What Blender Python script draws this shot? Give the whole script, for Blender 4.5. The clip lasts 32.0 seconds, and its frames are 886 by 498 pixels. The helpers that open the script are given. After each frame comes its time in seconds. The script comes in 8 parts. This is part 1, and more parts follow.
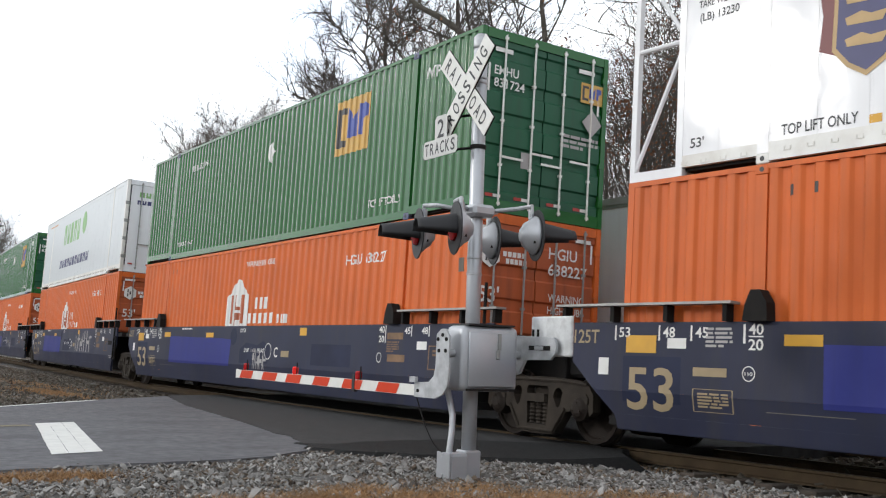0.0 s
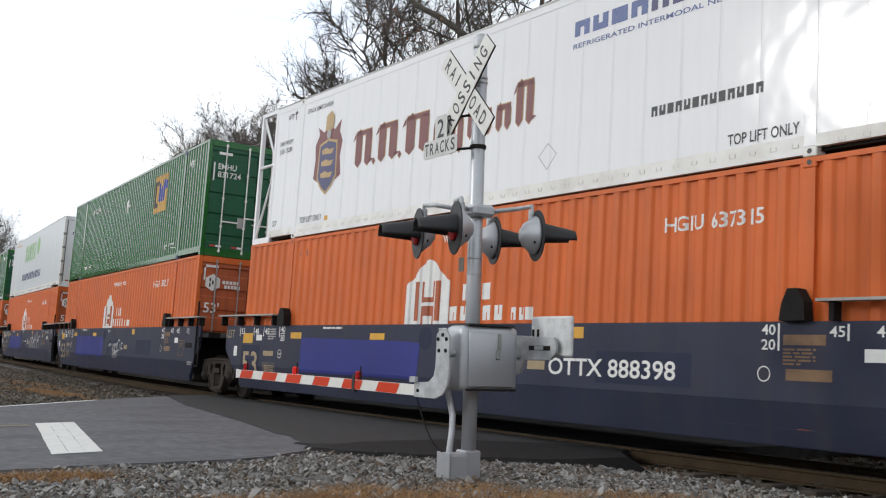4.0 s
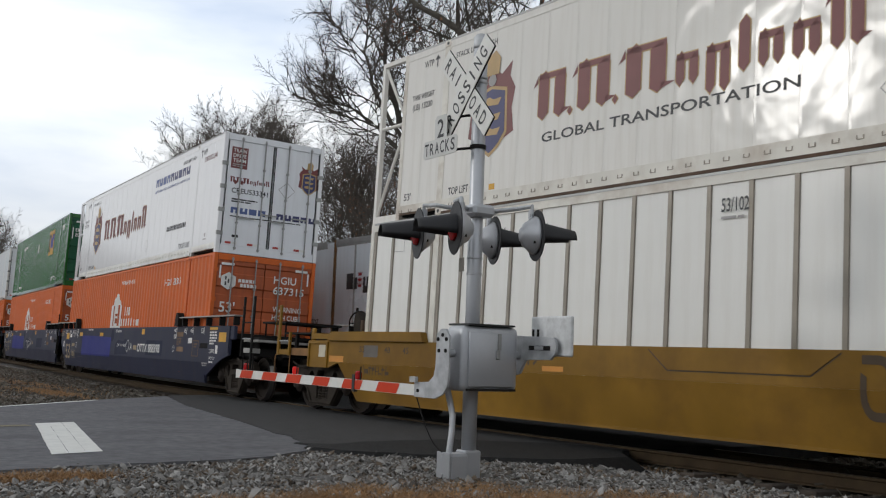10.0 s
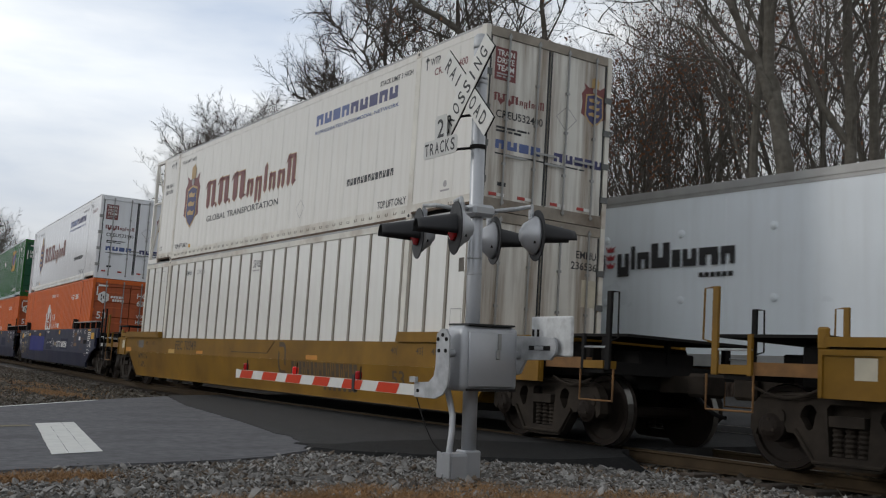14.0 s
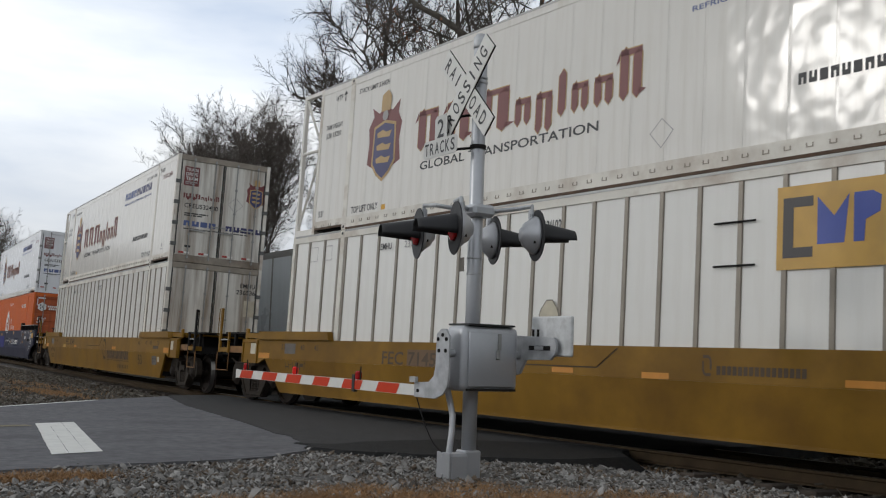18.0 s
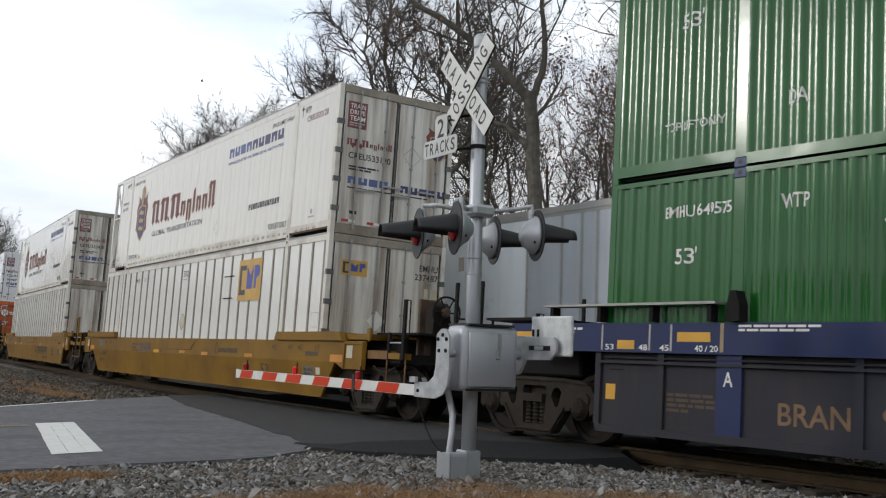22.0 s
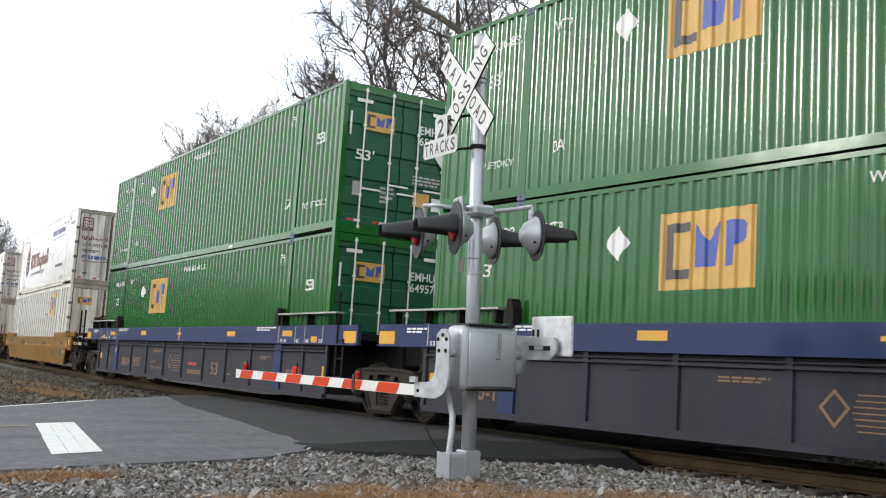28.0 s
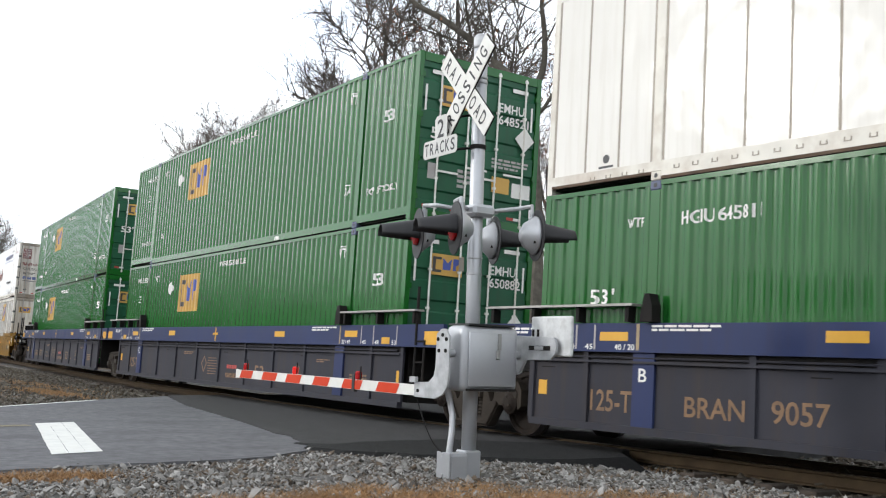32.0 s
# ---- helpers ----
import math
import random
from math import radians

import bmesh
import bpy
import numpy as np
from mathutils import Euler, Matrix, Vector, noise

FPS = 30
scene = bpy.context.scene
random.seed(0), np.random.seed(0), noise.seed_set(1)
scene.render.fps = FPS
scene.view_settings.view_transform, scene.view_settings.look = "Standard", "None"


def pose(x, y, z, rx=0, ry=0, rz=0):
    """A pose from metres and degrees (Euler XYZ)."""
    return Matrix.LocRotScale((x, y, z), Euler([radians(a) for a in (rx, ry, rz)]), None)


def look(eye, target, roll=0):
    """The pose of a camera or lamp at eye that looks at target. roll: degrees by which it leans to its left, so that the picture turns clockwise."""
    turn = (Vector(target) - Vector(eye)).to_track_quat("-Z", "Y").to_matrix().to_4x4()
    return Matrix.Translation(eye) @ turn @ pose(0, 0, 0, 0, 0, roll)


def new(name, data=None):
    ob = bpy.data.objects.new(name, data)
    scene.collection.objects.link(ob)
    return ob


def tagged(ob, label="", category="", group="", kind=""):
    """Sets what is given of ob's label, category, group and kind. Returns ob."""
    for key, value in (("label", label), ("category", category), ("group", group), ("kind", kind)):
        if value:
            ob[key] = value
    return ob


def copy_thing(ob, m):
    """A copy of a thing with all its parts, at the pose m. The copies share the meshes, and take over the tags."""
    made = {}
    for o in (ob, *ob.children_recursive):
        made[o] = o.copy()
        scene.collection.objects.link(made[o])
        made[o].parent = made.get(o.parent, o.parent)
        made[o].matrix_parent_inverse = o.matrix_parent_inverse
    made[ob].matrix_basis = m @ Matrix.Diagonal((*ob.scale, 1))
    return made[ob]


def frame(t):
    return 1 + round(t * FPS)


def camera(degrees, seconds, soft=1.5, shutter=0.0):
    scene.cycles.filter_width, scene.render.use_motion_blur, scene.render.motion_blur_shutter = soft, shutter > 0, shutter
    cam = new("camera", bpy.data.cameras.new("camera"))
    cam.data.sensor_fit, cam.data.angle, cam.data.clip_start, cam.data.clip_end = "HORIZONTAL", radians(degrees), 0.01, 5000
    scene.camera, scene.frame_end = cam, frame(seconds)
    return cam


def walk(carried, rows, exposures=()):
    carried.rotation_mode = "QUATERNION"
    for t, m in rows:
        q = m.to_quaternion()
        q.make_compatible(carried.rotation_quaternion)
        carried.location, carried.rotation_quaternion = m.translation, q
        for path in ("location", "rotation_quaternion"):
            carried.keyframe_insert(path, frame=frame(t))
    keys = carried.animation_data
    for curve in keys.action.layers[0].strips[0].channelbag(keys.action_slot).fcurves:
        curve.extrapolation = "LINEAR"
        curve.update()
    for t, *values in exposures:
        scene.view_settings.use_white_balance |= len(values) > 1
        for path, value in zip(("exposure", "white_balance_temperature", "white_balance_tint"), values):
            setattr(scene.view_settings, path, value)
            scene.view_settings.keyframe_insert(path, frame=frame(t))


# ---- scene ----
# World: x runs along the near track, y away from the viewer, z up; z = 0 is the near track's rail top.
EYE = (0.0, 0.0, 1.132)
YAW, TILT, ROLL = radians(-52.689), radians(5.775), 1.969
cam = camera(46.0, 32.0, soft=1.15, shutter=0.12)
AIM = (math.sin(YAW) * math.cos(TILT), math.cos(YAW) * math.cos(TILT), EYE[2] + math.sin(TILT))
walk(cam, [(0.0, look(EYE, AIM, ROLL)), (32.0, look(EYE, AIM, ROLL))],
     exposures=[(0.0, -0.35), (3.0, -0.45), (6.0, -0.78), (8.0, -0.82), (10.0, -1.08), (12.0, -1.32), (14.5, -1.32), (17.0, -1.02), (18.0, -1.2), (19.0, -1.42), (21.0, -1.1), (23.0, -0.62), (25.0, -0.22), (28.0, -0.04), (32.0, -0.05)])

# ---- light: overcast late-autumn day, a veiled low sun behind the viewer's left ----
SUN_DIR = Vector((-0.570, -0.757, 0.319)).normalized()
world = bpy.data.worlds.new("overcast_sky")
scene.world = world
world.use_nodes = True
wn, wl = world.node_tree.nodes, world.node_tree.links
bg = wn["Background"]
sky = wn.new("ShaderNodeTexSky")
sky.sky_type, sky.sun_disc = "NISHITA", False
sky.sun_elevation = math.asin(SUN_DIR.z)
sky.sun_rotation = math.atan2(SUN_DIR.x, SUN_DIR.y)
tc = wn.new("ShaderNodeTexCoord")
mapn = wn.new("ShaderNodeMapping")
mapn.inputs["Scale"].default_value = (1.0, 1.0, 4.5)
cl = wn.new("ShaderNodeTexNoise")
cl.inputs["Scale"].default_value, cl.inputs["Detail"].default_value, cl.inputs["Roughness"].default_value = 1.6, 7.0, 0.55
ramp = wn.new("ShaderNodeValToRGB")
ramp.color_ramp.elements[0].position, ramp.color_ramp.elements[0].color = 0.30, (12.6, 14.6, 17.8, 1)
ramp.color_ramp.elements[1].position, ramp.color_ramp.elements[1].color = 0.55, (21.5, 22.2, 22.8, 1)
mixs = wn.new("ShaderNodeMix")
mixs.data_type = "RGBA"
mixs.inputs["Factor"].default_value = 0.88
wl.new(tc.outputs["Generated"], mapn.inputs["Vector"])
wl.new(mapn.outputs["Vector"], cl.inputs["Vector"])
wl.new(cl.outputs["Fac"], ramp.inputs["Fac"])
wl.new(sky.outputs["Color"], mixs.inputs["A"])
up = wn.new("ShaderNodeSeparateXYZ")
wl.new(tc.outputs["Generated"], up.inputs["Vector"])
fall = wn.new("ShaderNodeValToRGB")
fall.color_ramp.elements[0].color, fall.color_ramp.elements[1].color = (0.95, 0.95, 0.95, 1), (1.0, 1.0, 1.0, 1)
for at, v in ((0.10, 1.45), (0.24, 2.05), (0.80, 1.0)):
    fall.color_ramp.elements.new(at).color = (v, v, v, 1)
wl.new(up.outputs["Z"], fall.inputs["Fac"])
veil = wn.new("ShaderNodeVectorMath")
veil.operation = "SCALE"
wl.new(ramp.outputs["Color"], veil.inputs[0])
glow = wn.new("ShaderNodeVectorMath")
glow.operation = "DOT_PRODUCT"
glow.inputs[1].default_value = SUN_DIR
wl.new(tc.outputs["Generated"], glow.inputs[0])
warm = wn.new("ShaderNodeMapRange")
warm.inputs["From Min"].default_value, warm.inputs["From Max"].default_value = -1.0, 1.0
warm.inputs["To Min"].default_value, warm.inputs["To Max"].default_value = 0.85, 1.20
wl.new(glow.outputs["Value"], warm.inputs["Value"])
both = wn.new("ShaderNodeMath")
both.operation = "MULTIPLY"
wl.new(fall.outputs["Color"], both.inputs[0])
wl.new(warm.outputs["Result"], both.inputs[1])
wl.new(both.outputs["Value"], veil.inputs["Scale"])
wl.new(veil.outputs["Vector"], mixs.inputs["B"])
wl.new(mixs.outputs["Result"], bg.inputs["Color"])
bg.inputs["Strength"].default_value = 0.061
sun = new("sun", bpy.data.lights.new("sun", "SUN"))
sun.data.energy, sun.data.angle, sun.data.color = 1.08, radians(6), (1.0, 0.965, 0.92)
sun.matrix_world = look(SUN_DIR * 60, (0, 0, 0))

# ---- the two tracks' line: a wide curve, straight beyond ----
KAP, TRACK_Y, LEAN = 0.0039, 10.886, -1.966
FAR_OFF = 4.3


def track_point(a, off=0.0):
    """Place and heading on the line, a metres along it, off metres beyond the near track's middle."""
    b = max(-38.0, min(25.0, a))
    th = KAP * b
    x, y = math.sin(th) / KAP, TRACK_Y + (1 - math.cos(th)) / KAP
    x, y = x + (a - b) * math.cos(th), y + (a - b) * math.sin(th)
    return x - off * math.sin(th), y + off * math.cos(th), th


def track_mid(x):
    """The near track's middle, across from x."""
    u = max(-38.0, min(0.0, x))
    return TRACK_Y + 0.5 * KAP * u * u + (KAP * 38.0 * (-38.0 - x) if x < -38.0 else 0.0)


def track_pose(a, off=0.0, lean=LEAN, z=0.0):
    x, y, th = track_point(a, off)
    return pose(x, y, z, lean, 0, math.degrees(th))


# ---- shaping helpers ----
def box(bm, x0, x1, y0, y1, z0, z1, m=None):
    vs = [bm.verts.new((x, y, z)) for x in (x0, x1) for y in (y0, y1) for z in (z0, z1)]
    for f in ((0, 1, 3, 2), (4, 6, 7, 5), (0, 4, 5, 1), (2, 3, 7, 6), (0, 2, 6, 4), (1, 5, 7, 3)):
        bm.faces.new([vs[i] for i in f])
    if m is not None:
        for v in vs:
            v.co = m @ v.co
    return vs


def rod(bm, p, q, r, n=8, r2=None):
    p, q = Vector(p), Vector(q)
    d = (q - p).normalized()
    u = d.orthogonal().normalized()
    w = d.cross(u)
    r2 = r if r2 is None else r2
    rings = []
    for c, rr in ((p, r), (q, r2)):
        rings.append([bm.verts.new(c + (u * math.cos(2 * math.pi * i / n) + w * math.sin(2 * math.pi * i / n)) * rr) for i in range(n)])
    for i in range(n):
        bm.faces.new((rings[0][i], rings[0][(i + 1) % n], rings[1][(i + 1) % n], rings[1][i]))
    bm.faces.new(rings[0][::-1])
    bm.faces.new(rings[1])


def prism(bm, pts, y0, y1, swap=None):
    """A plate: the outline pts (x, z) drawn from y0 to y1."""
    a = [bm.verts.new((x, y0, z)) for x, z in pts]
    b = [bm.verts.new((x, y1, z)) for x, z in pts]
    n = len(pts)
    bm.faces.new(a)
    bm.faces.new(b[::-1])
    for i in range(n):
        bm.faces.new((a[i], b[i], b[(i + 1) % n], a[(i + 1) % n]))
    return a + b


def lathe(bm, prof, n=20, axis="y", at=(0, 0, 0), caps=True):
    """A turned body: prof is (radius, along)."""
    at = Vector(at)
    rings = []
    for r, h in prof:
        ring = []
        for i in range(n):
            c, s = r * math.cos(2 * math.pi * i / n), r * math.sin(2 * math.pi * i / n)
            ring.append(bm.verts.new(at + Vector({"y": (c, h, s), "z": (c, s, h), "x": (h, c, s)}[axis])))
        rings.append(ring)
    for k in range(len(rings) - 1):
        for i in range(n):
            bm.faces.new((rings[k][i], rings[k][(i + 1) % n], rings[k + 1][(i + 1) % n], rings[k + 1][i]))
    if caps:
        bm.faces.new(rings[0][::-1])
        bm.faces.new(rings[-1])


def bevel(bm, w, seg=1):
    bmesh.ops.bevel(bm, geom=list(bm.edges), offset=w, segments=seg, profile=0.5, affect="EDGES", clamp_overlap=True)


def finish(bm, name, material, smooth=False):
    bmesh.ops.recalc_face_normals(bm, faces=bm.faces)
    me = bpy.data.meshes.new(name)
    if smooth:
        for f in bm.faces:
            f.smooth = True
    bm.to_mesh(me)
    bm.free()
    me.materials.append(material)
    return me


def part(name, bm, material, parent, label="", smooth=False):
    ob = new(name, finish(bm, name, material, smooth))
    ob.parent = parent
    return tagged(ob, label)


def again(ob, m, parent=None):
    """Another piece on the same mesh, under the same parent."""
    o = new(ob.name.split(".")[0], ob.data)
    o.parent = parent or ob.parent
    o.matrix_basis = m
    if "label" in ob:
        o["label"] = ob["label"]
    return o


def thing(name, label, category, group="", kind=""):
    return tagged(new(name), label, category, group, kind)


def one(name, bm, material, label, category="", group="", kind="", smooth=False):
    return tagged(new(name, finish(bm, name, material, smooth)), label, category, group, kind)


LETTERS = {}


def letters(text):
    """Flat letters of height 1 in the xz plane, from x = 0."""
    if text not in LETTERS:
        cu = bpy.data.curves.new("letters", "FONT")
        cu.body, cu.size, cu.resolution_u, cu.offset = text, 1.0, 3, 0.013
        ob = bpy.data.objects.new("letters", cu)
        me = bpy.data.meshes.new_from_object(ob)
        bpy.data.objects.remove(ob)
        bpy.data.curves.remove(cu)
        co = np.zeros(len(me.vertices) * 3)
        me.vertices.foreach_get("co", co)
        co = co.reshape(-1, 3)
        x0, x1, h = co[:, 0].min(), co[:, 0].max(), co[:, 1].max()
        LETTERS[text] = ([((x - x0) / h, y / h) for x, y, _ in co], [tuple(p.vertices) for p in me.polygons], (x1 - x0) / h)
        bpy.data.meshes.remove(me)
    return LETTERS[text]


def write(bm, text, x, z, h, w=None, y=0.0, shear=0.0):
    """Letters of height h (and width w) with the lower left corner at x, z."""
    vs, fs, width = letters(text)
    k = h if w is None else w / width
    vv = [bm.verts.new((x + a * k + shear * b * h, y, z + b * h)) for a, b in vs]
    for f in fs:
        try:
            bm.faces.new([vv[i] for i in f])
        except ValueError:
            pass


def plate(bm, x0, x1, z0, z1, y=0.0, sh=0.0):
    vv = [bm.verts.new(c) for c in ((x0, y, z0), (x1, y, z0), (x1 + sh, y, z1), (x0 + sh, y, z1))]
    return bm.faces.new(vv)


def poly(bm, pts, y=0.0):
    return bm.faces.new([bm.verts.new((x, y, z)) for x, z in pts])

# ---- materials ----
def mat(name, color, rough=0.6, metal=0.0, var=0.12, scale=3.0, grime=0.0, grime_color=(0.06, 0.05, 0.04), bump=0.02, bump_scale=60.0,
        streak=False, spread=0.0, spec=0.5, grime_scale=1.3, coat=0.0, dent=0.0, dent_scale=2.0, reach=0.46):
    m = bpy.data.materials.new(name)
    m.use_nodes = True
    n, l = m.node_tree.nodes, m.node_tree.links
    b = n["Principled BSDF"]
    b.inputs["Roughness"].default_value, b.inputs["Metallic"].default_value = rough, metal
    b.inputs["Specular IOR Level"].default_value = spec
    b.inputs["Coat Weight"].default_value = coat
    tx = n.new("ShaderNodeTexCoord")
    base = n.new("ShaderNodeTexNoise")
    base.inputs["Scale"].default_value, base.inputs["Detail"].default_value = scale, 6.0
    l.new(tx.outputs["Object"], base.inputs["Vector"])
    hsv = n.new("ShaderNodeHueSaturation")
    hsv.inputs["Color"].default_value = (*color, 1)
    rng = n.new("ShaderNodeMapRange")
    rng.inputs["From Min"].default_value, rng.inputs["From Max"].default_value = 0.3, 0.7
    rng.inputs["To Min"].default_value, rng.inputs["To Max"].default_value = 1 - var, 1 + var
    l.new(base.outputs["Fac"], rng.inputs["Value"])
    if spread:
        info = n.new("ShaderNodeObjectInfo")
        r2 = n.new("ShaderNodeMapRange")
        r2.inputs["To Min"].default_value, r2.inputs["To Max"].default_value = 1 - spread, 1 + spread
        l.new(info.outputs["Random"], r2.inputs["Value"])
        mul = n.new("ShaderNodeMath")
        mul.operation = "MULTIPLY"
        l.new(rng.outputs["Result"], mul.inputs[0])
        l.new(r2.outputs["Result"], mul.inputs[1])
        l.new(mul.outputs["Value"], hsv.inputs["Value"])
    else:
        l.new(rng.outputs["Result"], hsv.inputs["Value"])
    out = hsv.outputs["Color"]
    if grime:
        mp = n.new("ShaderNodeMapping")
        mp.inputs["Scale"].default_value = (5.0, 5.0, 0.35) if streak else (1, 1, 1)
        l.new(tx.outputs["Object"], mp.inputs["Vector"])
        g = n.new("ShaderNodeTexNoise")
        g.inputs["Scale"].default_value, g.inputs["Detail"].default_value, g.inputs["Roughness"].default_value = grime_scale, 8.0, 0.62
        l.new(mp.outputs["Vector"], g.inputs["Vector"])
        gr = n.new("ShaderNodeMapRange")
        gr.inputs["From Min"].default_value, gr.inputs["From Max"].default_value = reach, reach + 0.32
        gr.inputs["To Max"].default_value = grime
        l.new(g.outputs["Fac"], gr.inputs["Value"])
        mx = n.new("ShaderNodeMix")
        mx.data_type = "RGBA"
        mx.inputs["B"].default_value = (*grime_color, 1)
        l.new(gr.outputs["Result"], mx.inputs["Factor"])
        l.new(out, mx.inputs["A"])
        out = mx.outputs["Result"]
    l.new(out, b.inputs["Base Color"])
    if bump:
        bn = n.new("ShaderNodeTexNoise")
        bn.inputs["Scale"].default_value, bn.inputs["Detail"].default_value = bump_scale, 4.0
        l.new(tx.outputs["Object"], bn.inputs["Vector"])
        bp = n.new("ShaderNodeBump")
        bp.inputs["Strength"].default_value, bp.inputs["Distance"].default_value = min(1.0, bump * 10), bump * 0.2
        l.new(bn.outputs["Fac"], bp.inputs["Height"])
        if dent:
            dn = n.new("ShaderNodeTexNoise")
            dn.noise_dimensions = "4D"
            dn.inputs["Scale"].default_value, dn.inputs["Detail"].default_value = dent_scale, 1.5
            l.new(tx.outputs["Object"], dn.inputs["Vector"])
            own = n.new("ShaderNodeObjectInfo")
            far_off = n.new("ShaderNodeMath")
            far_off.operation = "MULTIPLY"
            far_off.inputs[1].default_value = 40.0
            l.new(own.outputs["Random"], far_off.inputs[0])
            l.new(far_off.outputs["Value"], dn.inputs["W"])
            db = n.new("ShaderNodeBump")
            db.inputs["Strength"].default_value, db.inputs["Distance"].default_value = 1.0, dent
            l.new(dn.outputs["Fac"], db.inputs["Height"])
            l.new(db.outputs["Normal"], bp.inputs["Normal"])
        l.new(bp.outputs["Normal"], b.inputs["Normal"])
        rr = n.new("ShaderNodeMapRange")
        rr.inputs["To Min"].default_value, rr.inputs["To Max"].default_value = max(0.03, rough - min(0.1, rough * 0.4)), min(1.0, rough + min(0.1, rough * 0.4))
        l.new(base.outputs["Fac"], rr.inputs["Value"])
        l.new(rr.outputs["Result"], b.inputs["Roughness"])
    return m


ORANGE = mat("orange_paint", (0.60, 0.125, 0.024), 0.5, spec=0.25, var=0.10, scale=0.8, grime=0.35, grime_color=(0.22, 0.07, 0.03), streak=True, bump=0.006)
# Two thirds of the side's orange, with more grime; for doors and emblem bars.
ORANGE_DARK = mat("orange_door_paint", (0.40, 0.085, 0.022), 0.6, var=0.10, scale=0.8, grime=0.5, grime_color=(0.10, 0.035, 0.02), streak=True, bump=0.006)
GREEN = mat("green_paint", (0.013, 0.106, 0.018), 0.15, spec=0.40, var=0.10, scale=0.8, grime=0.3, grime_color=(0.025, 0.10, 0.03), streak=True, bump=0.004, dent=0.006, dent_scale=1.6)
GREEN_DARK = mat("dark_green_paint", (0.012, 0.085, 0.040), 0.42, spec=0.3, var=0.10, scale=0.8, grime=0.4, grime_color=(0.025, 0.05, 0.03), streak=True, bump=0.004)
WHITE = mat("white_panel_paint", (0.78, 0.775, 0.78), 0.13, spec=0.15, var=0.03, scale=0.6, grime=0.12, grime_color=(0.50, 0.47, 0.42), streak=True, bump=0.004, bump_scale=2.5, dent=0.010, dent_scale=2.2)
WHITE_GREY = mat("greyed_white_panel_paint", (0.56, 0.585, 0.59), 0.3, spec=0.15, var=0.05, scale=0.6, grime=0.2, grime_color=(0.36, 0.37, 0.36), streak=True, bump=0.004, bump_scale=2.5)
WHITE_OLD = mat("aged_white_panel_paint", (0.74, 0.715, 0.665), 0.12, spec=0.18, var=0.05, scale=0.6, grime=0.30, grime_color=(0.42, 0.36, 0.27), streak=True, bump=0.004, bump_scale=2.5, dent=0.016, dent_scale=2.2)
WHITE_RIB = mat("white_container_sheet", (0.79, 0.775, 0.73), 0.16, spec=0.3, var=0.04, scale=0.7, grime=0.20, grime_color=(0.48, 0.43, 0.34), streak=True, bump=0.004, bump_scale=2.5, dent=0.006)
WHITE_TRIM = mat("white_frame_paint", (0.74, 0.73, 0.69), 0.5, var=0.06, scale=2.0, grime=0.45, grime_color=(0.26, 0.17, 0.09), bump=0.01)
TRIM_RUSTY = mat("cream_frame_with_rust", (0.66, 0.63, 0.56), 0.5, var=0.10, scale=2.0, grime=0.7, grime_color=(0.24, 0.13, 0.06), bump=0.01)
DOOR_WHITE = mat("white_door_paint", (0.74, 0.75, 0.77), 0.45, var=0.05, scale=1.0, grime=0.2, grime_color=(0.40, 0.37, 0.33), streak=True, bump=0.006)
DOOR_OLD = mat("stained_white_door_paint", (0.66, 0.64, 0.58), 0.5, var=0.10, scale=0.9, grime=0.95, grime_color=(0.19, 0.13, 0.08), streak=True, bump=0.006, grime_scale=0.9, reach=0.40)
CAR_BLUE = mat("grey_blue_car_paint", (0.030, 0.033, 0.058), 0.45, spec=0.15, var=0.18, scale=1.0, grime=0.6, grime_color=(0.048, 0.045, 0.046), streak=True, bump=0.01, grime_scale=0.8)
PATCH_BLUE = mat("fresh_blue_paint", (0.034, 0.040, 0.19), 0.42, spec=0.15, var=0.10, scale=1.2, grime=0.3, grime_color=(0.03, 0.035, 0.09), streak=True, bump=0.01)
CAR_YELLOW = mat("mustard_car_paint", (0.225, 0.120, 0.017), 0.42, spec=0.15, var=0.22, scale=0.9, grime=0.75, grime_color=(0.095, 0.045, 0.013), bump=0.01, grime_scale=0.7)
CAR_PURPLE = mat("violet_blue_car_paint", (0.026, 0.037, 0.098), 0.42, spec=0.15, var=0.12, scale=1.0, grime=0.4, grime_color=(0.04, 0.035, 0.06), streak=True, bump=0.01)
CAR_GREY = mat("dusty_grey_car_side", (0.036, 0.036, 0.045), 0.65, spec=0.15, var=0.14, scale=1.0, grime=0.5, grime_color=(0.06, 0.045, 0.035), streak=True, bump=0.01)
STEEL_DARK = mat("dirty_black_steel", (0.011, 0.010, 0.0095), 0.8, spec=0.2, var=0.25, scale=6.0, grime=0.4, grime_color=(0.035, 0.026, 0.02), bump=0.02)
BOGIE = mat("dusty_cast_steel", (0.033, 0.026, 0.020), 0.85, spec=0.2, var=0.3, scale=6.0, grime=0.7, grime_color=(0.018, 0.013, 0.010), bump=0.03, grime_scale=2.5)
WHEEL = mat("brown_wheel_steel", (0.018, 0.013, 0.010), 0.7, spec=0.15, var=0.2, scale=8.0, grime=0.5, grime_color=(0.03, 0.022, 0.018), bump=0.01)
TREAD = mat("polished_tread_steel", (0.30, 0.29, 0.27), 0.4, metal=1.0, var=0.05, bump=0.0)
RAIL_SIDE = mat("rusty_rail_steel", (0.058, 0.040, 0.023), 0.85, spec=0.15, var=0.25, scale=5.0, grime=0.5, grime_color=(0.05, 0.03, 0.02), bump=0.02)
RAIL_TOP = mat("worn_rail_head", (0.30, 0.27, 0.24), 0.35, metal=0.8, var=0.1, bump=0.0)
